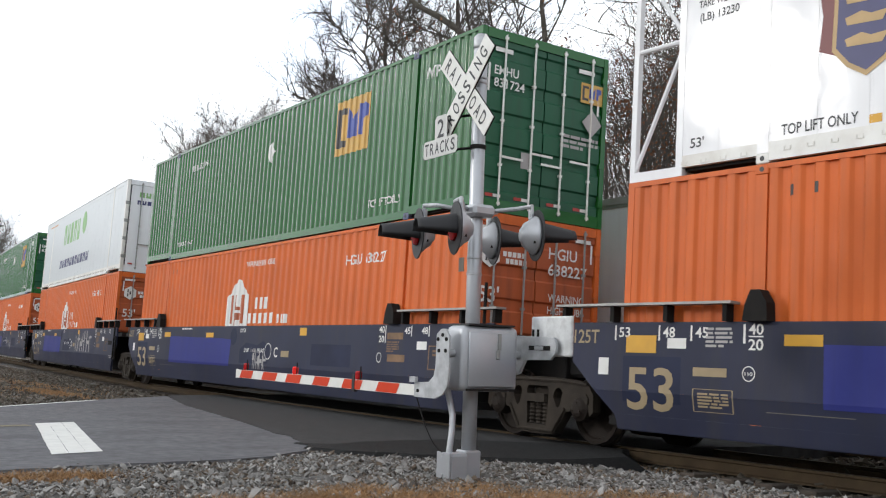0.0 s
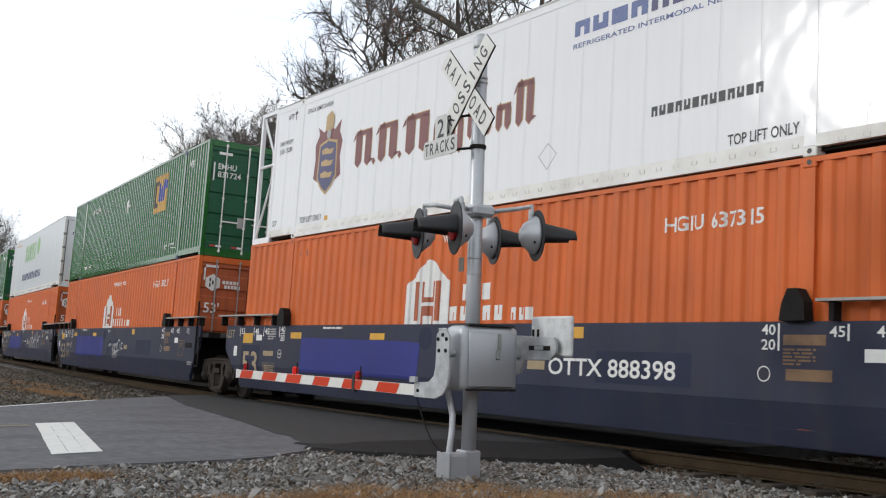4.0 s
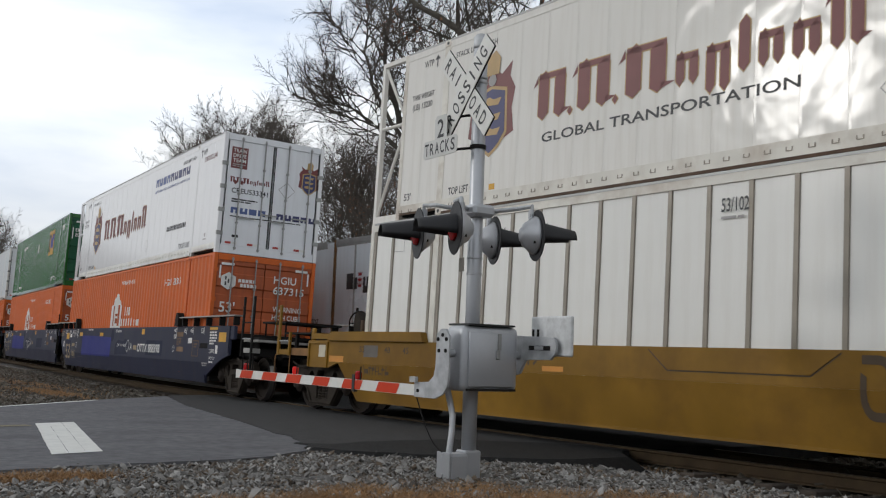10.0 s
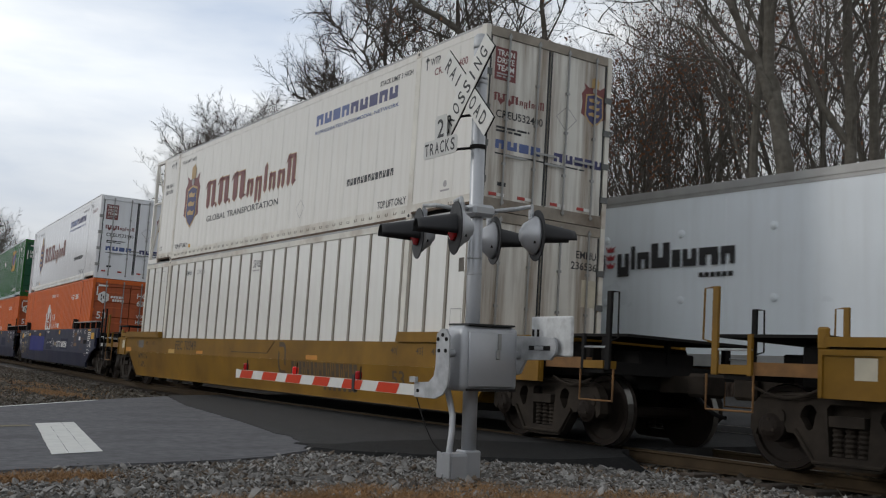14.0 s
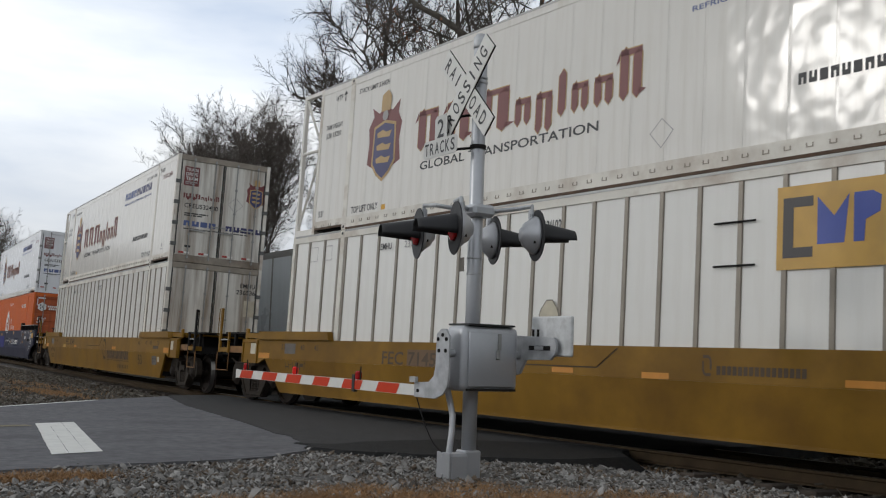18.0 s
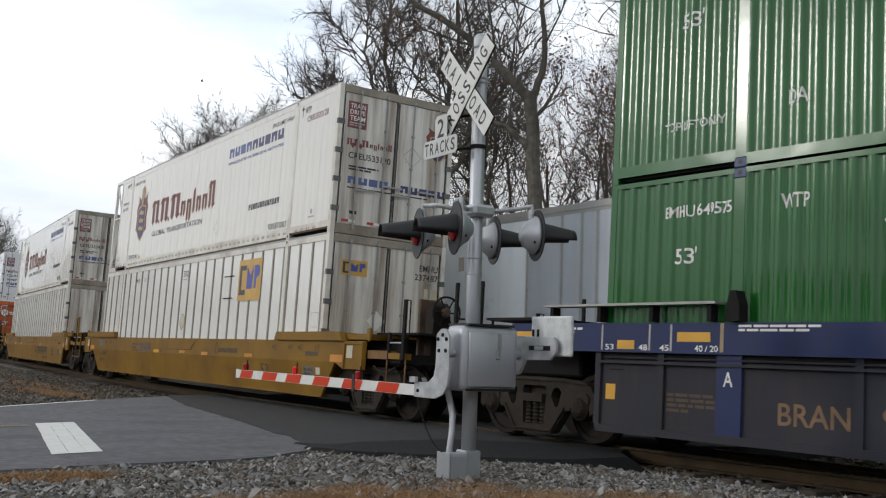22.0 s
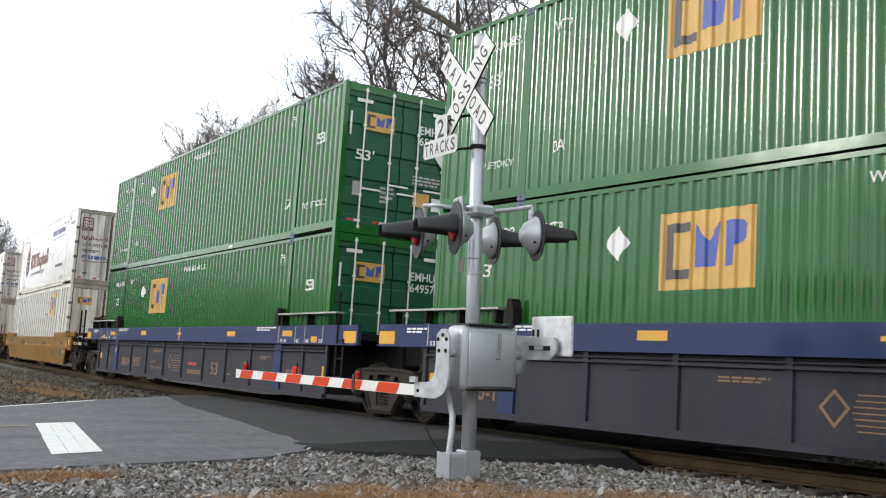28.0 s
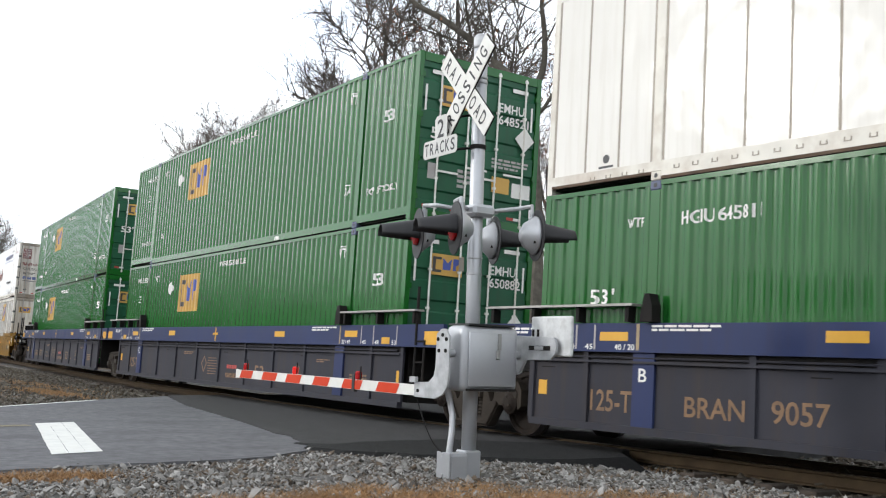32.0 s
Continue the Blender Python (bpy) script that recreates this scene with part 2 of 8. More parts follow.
TIE = mat("creosoted_tie_wood", (0.055, 0.042, 0.032), 0.9, var=0.3, scale=8.0, bump=0.05, spread=0.25)
GALV = mat("galvanised_steel", (0.44, 0.45, 0.46), 0.5, metal=0.4, var=0.22, scale=9.0, grime=0.6, grime_color=(0.24, 0.24, 0.25), bump=0.01, grime_scale=6)
ALU = mat("aluminium_paint", (0.43, 0.44, 0.46), 0.38, metal=0.45, var=0.10, scale=5.0, grime=0.5, grime_color=(0.22, 0.22, 0.23), bump=0.008, grime_scale=2.5)
SIGN_WHITE = mat("reflective_white_sign", (0.70, 0.69, 0.65), 0.5, var=0.05, scale=4.0, grime=0.35, grime_color=(0.48, 0.45, 0.39), bump=0.0)
BLACK = mat("black_paint", (0.012, 0.012, 0.013), 0.5, var=0.1, bump=0.0)
HOOD = mat("matt_black_hood", (0.014, 0.014, 0.016), 0.6, var=0.15, scale=9, bump=0.01)
RED_STRIPE = mat("orange_red_reflective_sheet", (0.56, 0.045, 0.012), 0.5, spec=0.2, var=0.05, scale=8, bump=0.0)
RED_LENS = mat("red_lens", (0.40, 0.006, 0.008), 0.15, var=0.05, bump=0.0, coat=0.5)
WHITE_INK = mat("white_lettering", (0.72, 0.71, 0.68), 0.6, var=0.06, scale=5, grime=0.25, grime_color=(0.45, 0.42, 0.38), bump=0.0)
GREY_INK = mat("faded_lettering", (0.36, 0.34, 0.33), 0.7, var=0.1, scale=5, bump=0.0)
TAN_INK = mat("tan_lettering", (0.31, 0.235, 0.135), 0.65, var=0.1, scale=5, bump=0.0)
BLACK_INK = mat("black_lettering", (0.02, 0.02, 0.022), 0.5, var=0.1, bump=0.0)
MAROON = mat("maroon_lettering", (0.165, 0.038, 0.036), 0.5, var=0.08, scale=3, bump=0.0)
NAVY = mat("navy_emblem", (0.045, 0.045, 0.13), 0.5, var=0.1, bump=0.0)
NAVY2 = mat("slate_blue_lettering", (0.08, 0.115, 0.27), 0.5, var=0.1, bump=0.0)
GOLD = mat("gold_emblem", (0.44, 0.29, 0.12), 0.5, var=0.1, bump=0.0)
AMBER = mat("amber_reflective_patch", (0.62, 0.32, 0.015), 0.5, var=0.08, scale=3, grime=0.3, grime_color=(0.30, 0.17, 0.03), bump=0.0)
LOGO_YELLOW = mat("logo_yellow_sheet", (0.56, 0.33, 0.07), 0.5, var=0.08, scale=3, grime=0.4, grime_color=(0.30, 0.20, 0.08), bump=0.0)
LOGO_BLUE = mat("logo_blue_sheet", (0.055, 0.085, 0.33), 0.5, var=0.08, bump=0.0)
LOGO_DARK = mat("logo_dark_sheet", (0.05, 0.045, 0.045), 0.5, var=0.08, bump=0.0)
STEEL_GREY = mat("grey_locking_bar_steel", (0.30, 0.30, 0.29), 0.5, metal=0.4, var=0.1, scale=5, grime=0.4, grime_color=(0.20, 0.15, 0.11), bump=0.0)
TRAILER = mat("grey_white_trailer_sheet", (0.74, 0.79, 0.83), 0.30, var=0.05, scale=0.6, grime=0.2, grime_color=(0.42, 0.42, 0.40), streak=True, bump=0.004, bump_scale=2.0)
TRAILER_TRIM = mat("dull_aluminium_trim", (0.34, 0.34, 0.33), 0.5, metal=0.4, var=0.1, scale=3, grime=0.3, grime_color=(0.25, 0.23, 0.2), bump=0.0)
RUST = mat("rusty_frame_steel", (0.20, 0.10, 0.035), 0.85, var=0.3, scale=5, grime=0.5, grime_color=(0.08, 0.04, 0.02), bump=0.03)
RUST_DARK = mat("dark_rust", (0.085, 0.05, 0.03), 0.85, var=0.35, scale=3, grime=0.6, grime_color=(0.16, 0.12, 0.085), bump=0.02)
BARK = mat("grey_brown_bark", (0.120, 0.108, 0.090), 0.9, spec=0.2, var=0.3, scale=5, grime=0.5, grime_color=(0.085, 0.075, 0.06), bump=0.06, bump_scale=14)
TWIG = mat("dark_bare_twigs", (0.135, 0.113, 0.100), 0.9, var=0.2, scale=1.0, bump=0.0)
DEADLEAF = mat("rust_brown_dead_leaves", (0.25, 0.11, 0.055), 0.85, var=0.3, scale=1.5, bump=0.0)
RIB_BEIGE = mat("dull_beige_rib_metal", (0.25, 0.22, 0.18), 0.5, metal=0.25, var=0.1, scale=3, grime=0.4, grime_color=(0.20, 0.15, 0.10), streak=True, bump=0.0)
REFLECT_RED = mat("red_reflective_tape", (0.38, 0.04, 0.03), 0.5, var=0.1, bump=0.0)
DECK = mat("worn_galvanised_deck", (0.34, 0.33, 0.31), 0.6, metal=0.3, var=0.15, scale=5, grime=0.5, grime_color=(0.14, 0.12, 0.10), bump=0.01)
ORANGE_INK = mat("orange_paint_patch", (0.55, 0.22, 0.02), 0.55, var=0.1, scale=4, grime=0.4, grime_color=(0.30, 0.15, 0.03), bump=0.0)
DULL_BLUE = mat("dark_blue_touch_up_paint", (0.020, 0.024, 0.050), 0.55, spec=0.15, var=0.2, scale=1.5, bump=0.0)
CASTING_BLUE = mat("blue_grey_casting", (0.07, 0.085, 0.15), 0.55, var=0.15, scale=6, bump=0.01)
HINGE = mat("grey_hinge_steel", (0.11, 0.11, 0.105), 0.6, var=0.15, scale=6, bump=0.0)
TRAILER_GREY = mat("bare_grey_trailer_sheet", (0.46, 0.50, 0.55), 0.4, metal=0.2, var=0.08, scale=0.8, grime=0.3, grime_color=(0.22, 0.23, 0.24), streak=True, bump=0.004, bump_scale=2.0)
TAN_DULL = mat("dull_orange_tan_lettering", (0.20, 0.115, 0.058), 0.7, var=0.2, scale=6, grime=0.5, grime_color=(0.07, 0.05, 0.045), bump=0.0, grime_scale=5)
BROWN_INK = mat("brown_faded_lettering", (0.075, 0.048, 0.026), 0.7, var=0.15, scale=4, bump=0.0)
DULL_INK = mat("dull_grey_patch", (0.13, 0.115, 0.10), 0.7, var=0.15, scale=4, bump=0.0)

# ---- ground, road and tracks ----
def ground_height(x, y):
    d = y - track_mid(x)
    z = -0.06
    if d > -2.6:
        z -= 0.14 * min(1.0, (d + 2.6) / 1.0)
    if d > 7.5:
        z -= 0.5 * min(1.0, (d - 7.5) / 3.0)
    if d > 14:
        z += min(3.0, 0.05 * (d - 14))
    return z


def grid_lines(spans):
    out = []
    for a, b, step in spans:
        out += list(np.arange(a, b, step))
    return out + [spans[-1][1]]


def build_ground():
    xs = grid_lines([(-3000, -400, 400), (-400, -80, 40), (-80, -24, 4), (-24, 2, 0.5), (2, 40, 4), (40, 400, 60), (400, 3000, 400)])
    ys = grid_lines([(-3000, -300, 400), (-300, -20, 30), (-20, 0, 2), (0, 20, 0.5), (20, 60, 4), (60, 300, 40), (300, 3000, 400)])
    vs, fs = [], []
    for y in ys:
        for x in xs:
            n = 0.03 * noise.noise((x * 0.7, y * 0.7, 0)) if abs(x) < 80 and y < 60 else 0
            vs.append((x, y, ground_height(x, y) + n))
    w = len(xs)
    for j in range(len(ys) - 1):
        for i in range(w - 1):
            fs.append((j * w + i, j * w + i + 1, j * w + w + i + 1, j * w + w + i))
    me = bpy.data.meshes.new("ground")
    me.from_pydata(vs, [], fs)
    for p in me.polygons:
        p.use_smooth = True
    me.materials.append(GROUND)
    tagged(new("ground", me), "grey gravel and brown dead grass ground beside the tracks", "ground", kind="structure")


def ground_material():
    m = bpy.data.materials.new("gravel_and_dead_grass")
    m.use_nodes = True
    n, l = m.node_tree.nodes, m.node_tree.links
    b = n["Principled BSDF"]
    b.inputs["Roughness"].default_value = 0.95
    tx = n.new("ShaderNodeTexCoord")
    vo = n.new("ShaderNodeTexVoronoi")
    vo.inputs["Scale"].default_value = 15.0
    big = n.new("ShaderNodeTexNoise")
    big.inputs["Scale"].default_value, big.inputs["Detail"].default_value = 0.55, 7.0
    l.new(tx.outputs["Object"], vo.inputs["Vector"])
    l.new(tx.outputs["Object"], big.inputs["Vector"])
    cr = n.new("ShaderNodeValToRGB")
    cr.color_ramp.elements[0].color, cr.color_ramp.elements[1].color = (0.035, 0.033, 0.031, 1), (0.16, 0.152, 0.143, 1)
    sep = n.new("ShaderNodeSeparateColor")
    l.new(vo.outputs["Color"], sep.inputs["Color"])
    l.new(sep.outputs["Red"], cr.inputs["Fac"])
    dirt = n.new("ShaderNodeMapRange")
    dirt.inputs["From Min"].default_value, dirt.inputs["From Max"].default_value = 0.50, 0.60
    l.new(big.outputs["Fac"], dirt.inputs["Value"])
    mx = n.new("ShaderNodeMix")
    mx.data_type = "RGBA"
    mx.inputs["B"].default_value = (0.105, 0.066, 0.036, 1)
    l.new(dirt.outputs["Result"], mx.inputs["Factor"])
    l.new(cr.outputs["Color"], mx.inputs["A"])
    l.new(mx.outputs["Result"], b.inputs["Base Color"])
    bp = n.new("ShaderNodeBump")
    bp.inputs["Strength"].default_value, bp.inputs["Distance"].default_value = 0.8, 0.03
    bp.invert = True
    l.new(vo.outputs["Distance"], bp.inputs["Height"])
    l.new(bp.outputs["Normal"], b.inputs["Normal"])
    return m


GROUND = ground_material()
ASPHALT = mat("worn_grey_asphalt", (0.125, 0.125, 0.133), 0.9, spec=0.25, var=0.28, scale=7.0, grime=0.75, grime_color=(0.066, 0.066, 0.071), bump=0.05, bump_scale=90)
_mp = [q for q in ASPHALT.node_tree.nodes if q.type == "MAPPING"][0]
_mp.inputs["Scale"].default_value, _mp.inputs["Rotation"].default_value = (1.1, 0.45, 1.0), (0, 0, -0.28)
ASPHALT_NEW = mat("dark_patched_asphalt", (0.042, 0.041, 0.041), 0.9, spec=0.25, var=0.3, scale=5.0, grime=0.5, grime_color=(0.04, 0.038, 0.037), bump=0.06, bump_scale=70)
ASPHALT_TAR = mat("black_fresh_tar", (0.010, 0.0098, 0.0098), 0.85, spec=0.25, var=0.25, scale=3.0, bump=0.08, bump_scale=40)
LINE_WHITE = mat("white_road_paint", (0.66, 0.66, 0.63), 0.75, var=0.05, scale=5, grime=0.35, grime_color=(0.36, 0.36, 0.35), bump=0.03, grime_scale=6)
LINE_YELLOW = mat("worn_yellow_road_paint", (0.20, 0.165, 0.09), 0.8, var=0.1, scale=5, grime=0.9, grime_color=(0.12, 0.115, 0.11), bump=0.03, grime_scale=7)
build_ground()


def ragged(pts, amp=0.05, step=0.18, seed=0):
    """An outline with uneven, broken edges."""
    out = []
    n = len(pts)
    for i in range(n):
        (x0, y0), (x1, y1) = pts[i], pts[(i + 1) % n]
        k = max(1, min(60, int(math.hypot(x1 - x0, y1 - y0) / step)))
        for j in range(k):
            x, y = x0 + (x1 - x0) * j / k, y0 + (y1 - y0) * j / k
            out.append((x + amp * noise.noise((x * 3, y * 3, seed)), y + amp * noise.noise((x * 3, y * 3, seed + 9))))
    return out


def slab(name, pts, z0, z1, material, label, category, amp=0.05, tilt=None, flare=0.0):
    bm = bmesh.new()
    p = ragged(pts, amp) if amp else pts
    zf = tilt or (lambda x, y: 0.0)
    top = [bm.verts.new((x, y, z1 + zf(x, y))) for x, y in p]
    cx, cy = sum(x for x, y in p) / len(p), sum(y for x, y in p) / len(p)
    bot = []
    for x, y in p:
        k = flare / max(0.1, math.hypot(x - cx, y - cy))
        bot.append(bm.verts.new((x + (x - cx) * k, y + (y - cy) * k, z0)))
    f = bm.faces.new(top)
    for i in range(len(p)):
        bm.faces.new((top[i], bot[i], bot[(i + 1) % len(p)], top[(i + 1) % len(p)]))
    bmesh.ops.triangulate(bm, faces=[f])
    return one(name, bm, material, label, category, kind="structure")


ROAD_EDGE = [(-7.5, -14), (-9.6, 1.0), (-9.75, 2.6), (-9.9, 3.3), (-9.95, 4.3), (-9.95, 4.9), (-10.15, 5.5), (-10.6, 6.2), (-11.25, 6.55), (-12.2, 6.98), (-12.85, 7.05), (-14.7, 7.55), (-16.5, 7.95), (-19.25, 8.55), (-22.7, 9.6), (-21.2, 7.5), (-19.0, 5.0), (-16.5, 0), (-15.0, -14)]
TAR_EDGE = [(-11.3, 6.52), (-11.05, 6.85), (-11.25, 7.4), (-11.2, 8.05), (-11.2, 8.8), (-10.8, 9.27), (-10.4, 9.74), (-10.0, 10.05), (-9.35, 10.1), (-8.62, 9.4), (-8.6, 8.45), (-8.95, 7.85), (-9.5, 7.3), (-10.1, 6.65), (-10.72, 6.4)]
CROSS_EDGE = [(-11.25, 6.53), (-9.4, 10.05), (-8.6, 17.5), (-8.6, 40), (-23, 40), (-24.2, 17), (-22.9, 9.7), (-19.25, 8.5), (-16.5, 7.9), (-14.7, 7.5), (-12.85, 7.0), (-12.2, 6.93)]
slab("road", ROAD_EDGE, -0.30, -0.015, ASPHALT, "worn grey asphalt road leading to the crossing", "road", 0.06)
slab("crossing_pavement", CROSS_EDGE, -0.30, -0.005, ASPHALT_NEW, "dark patched asphalt between and beside the rails", "pavement", 0.05)
slab("tar_patch", TAR_EDGE, -0.25, 0.003, ASPHALT_TAR, "black fresh tar along the crossing's edge", "pavement", 0.10, flare=0.38)


def stop_line():
    d = Vector((-4.16, 1.05)).normalized()
    w = Vector((-0.17, 0.64)).normalized()
    base = tagged(new("stop_line"), "white painted stop line, cracked, on the asphalt", "road marking", kind="structure")
    for k in range(3):
        bm = bmesh.new()
        o = Vector((-10.92, 3.42)) + w * (0.203 * k)
        pts = [o, o + d * 4.28, o + d * 4.28 + w * 0.199, o + w * 0.199]
        pp = ragged([tuple(p) for p in pts], 0.008, 0.15, k)
        f = bm.faces.new([bm.verts.new((x, y, -0.009)) for x, y in pp])
        bmesh.ops.triangulate(bm, faces=[f])
        part("paint_strip", bm, LINE_WHITE, base)


def road_lines():
    for name, a, b, w, m, lab in (("edge_line", (-18.85, 4.9), (-21.0, 7.42), 0.11, LINE_WHITE, "thin white painted edge line on the asphalt"),
                                  ("edge_line", (-16.2, -10), (-18.75, 4.75), 0.11, LINE_WHITE, "thin white painted edge line on the asphalt"),
                                  ("centre_line", (-13.2, -10), (-14.75, 4.3), 0.24, LINE_YELLOW, "worn yellow painted centre line on the asphalt")):
        a, b = Vector(a), Vector(b)
        d = (b - a).normalized()
        s = Vector((-d.y, d.x)) * w * 0.5
        bm = bmesh.new()
        pp = ragged([tuple(p) for p in (a - s, b - s, b + s, a + s)], 0.02, 0.2)
        f = bm.faces.new([bm.verts.new((x, y, -0.010)) for x, y in pp])
        bmesh.ops.triangulate(bm, faces=[f])
        one(name, bm, m, lab, "road marking", kind="structure")


stop_line()
road_lines()

RAIL_PROFILE = [(-0.07, -0.17), (0.07, -0.17), (0.07, -0.155), (0.012, -0.14), (0.012, -0.045), (0.036, -0.035), (0.036, -0.004), (-0.036, -0.004), (-0.036, -0.035), (-0.012, -0.045), (-0.012, -0.14), (-0.07, -0.155)]


def build_track(off, lean, label):
    tr = thing("railway_track", label, "railway track", "tracks over the crossing", "structure")
    stations = [-700, -300, -150] + list(range(-100, 31, 3)) + [60, 120]
    ll = radians(lean)
    for side in (-0.7535, 0.7535):
        for nm, prof, m in (("rail", RAIL_PROFILE, RAIL_SIDE), ("rail_head", [(-0.031, -0.003), (0.031, -0.003), (0.027, 0.0), (-0.027, 0.0)], RAIL_TOP)):
            bm = bmesh.new()
            prev = None
            for a in stations:
                ring = []
                for u, v in prof:
                    lat, zz = (side + u) * math.cos(ll) - v * math.sin(ll), (side + u) * math.sin(ll) + v * math.cos(ll)
                    x, y, th = track_point(a, off + lat)
                    ring.append(bm.verts.new((x, y, zz)))
                if prev:
                    for i in range(len(ring)):
                        bm.faces.new((prev[i], prev[(i + 1) % len(ring)], ring[(i + 1) % len(ring)], ring[i]))
                prev = ring
            part(nm, bm, m, tr)
    bm = bmesh.new()
    box(bm, -0.115, 0.115, -1.3, 1.3, -0.34, -0.175)
    bevel(bm, 0.008)
    tie = None
    a = -45.0
    while a < 4:
        if not (-24.5 < a < -8.2):
            m = track_pose(a, off, lean) @ pose(random.uniform(-.02, .02), random.uniform(-.03, .03), random.uniform(-.008, .004), 0, 0, random.uniform(-1, 1))
            if tie is None:
                tie = part("tie", bm, TIE, tr)
                tie.matrix_basis = m
            else:
                again(tie, m)
        a += 0.53
    return tr


build_track(0.0, LEAN, "near railway track, rusty rails on wooden ties in ballast")
build_track(FAR_OFF, 0.0, "far railway track, rusty rails on wooden ties in ballast")

# ---- containers ----
L53, HC, HALF = 16.154, 2.896, 1.2955
POST = 6.096


SILL_OLD = mat("rust_stained_sill_paint", (0.27, 0.235, 0.19), 0.65, var=0.25, scale=3, grime=0.9, grime_color=(0.11, 0.065, 0.035), bump=0.015)
PITCH = [0.285]
BENDS = ((0.0, 0.0), (0.31, 0.0), (0.355, 0.10), (0.445, 0.90), (0.49, 1.0), (0.81, 1.0), (0.855, 0.90), (0.945, 0.10), (0.99, 0.0), (1.0, 0.0))


def wave(x, depth=0.034):
    """Depth of a corrugated wall at x: flat crest, rounded bend, slope, flat valley, and back."""
    u = (x / PITCH[0]) % 1.0
    for (u0, d0), (u1, d1) in zip(BENDS, BENDS[1:]):
        if u <= u1:
            return depth * (d0 + (d1 - d0) * (u - u0) / (u1 - u0))
    return 0.0


def wave_breaks(x0, x1):
    pitch = PITCH[0]
    k = math.floor(x0 / pitch)
    out = [x0]
    while k * pitch < x1:
        for u, d in BENDS[1:-1]:
            x = (k + u) * pitch
            if x0 + 1e-4 < x < x1 - 1e-4:
                out.append(x)
        k += 1
    return out + [x1]


def corrugated(bm, x0, x1, z0, z1, y, sign=-1):
    xs = wave_breaks(x0, x1)
    lo = [bm.verts.new((x, y - sign * wave(x), z0)) for x in xs]
    hi = [bm.verts.new((x, y - sign * wave(x), z1)) for x in xs]
    for i in range(len(xs) - 1):
        bm.faces.new((lo[i], lo[i + 1], hi[i + 1], hi[i]))


def on_waves(bm, y):
    """Lay flat paint onto the corrugated near wall."""
    xs = [v.co.x for v in bm.verts]
    for b in wave_breaks(min(xs), max(xs))[1:-1]:
        bmesh.ops.bisect_plane(bm, geom=bm.verts[:] + bm.edges[:] + bm.faces[:], plane_co=(b, 0, 0), plane_no=(1, 0, 0))
    for v in bm.verts:
        v.co.y = y + wave(v.co.x)


def rivets(bm, y, z0, z1, step=0.055):
    for k in range(int((z1 - z0) / step)):
        z = z0 + k * step
        a = [bm.verts.new((dx, y + 0.001, z + dz)) for dx, dz in ((-0.008, 0), (0, -0.008), (0.008, 0), (0, 0.008))]
        t = bm.verts.new((0, y - 0.006, z))
        for i in range(4):
            bm.faces.new((a[i], a[(i + 1) % 4], t))


def prism_xy(bm, pts, z0, z1):
    a = [bm.verts.new((x, y, z0)) for x, y in pts]
    b = [bm.verts.new((x, y, z1)) for x, y in pts]
    bm.faces.new(a)
    bm.faces.new(b)
    for i in range(len(pts)):
        bm.faces.new((a[i], a[(i + 1) % len(pts)], b[(i + 1) % len(pts)], b[i]))


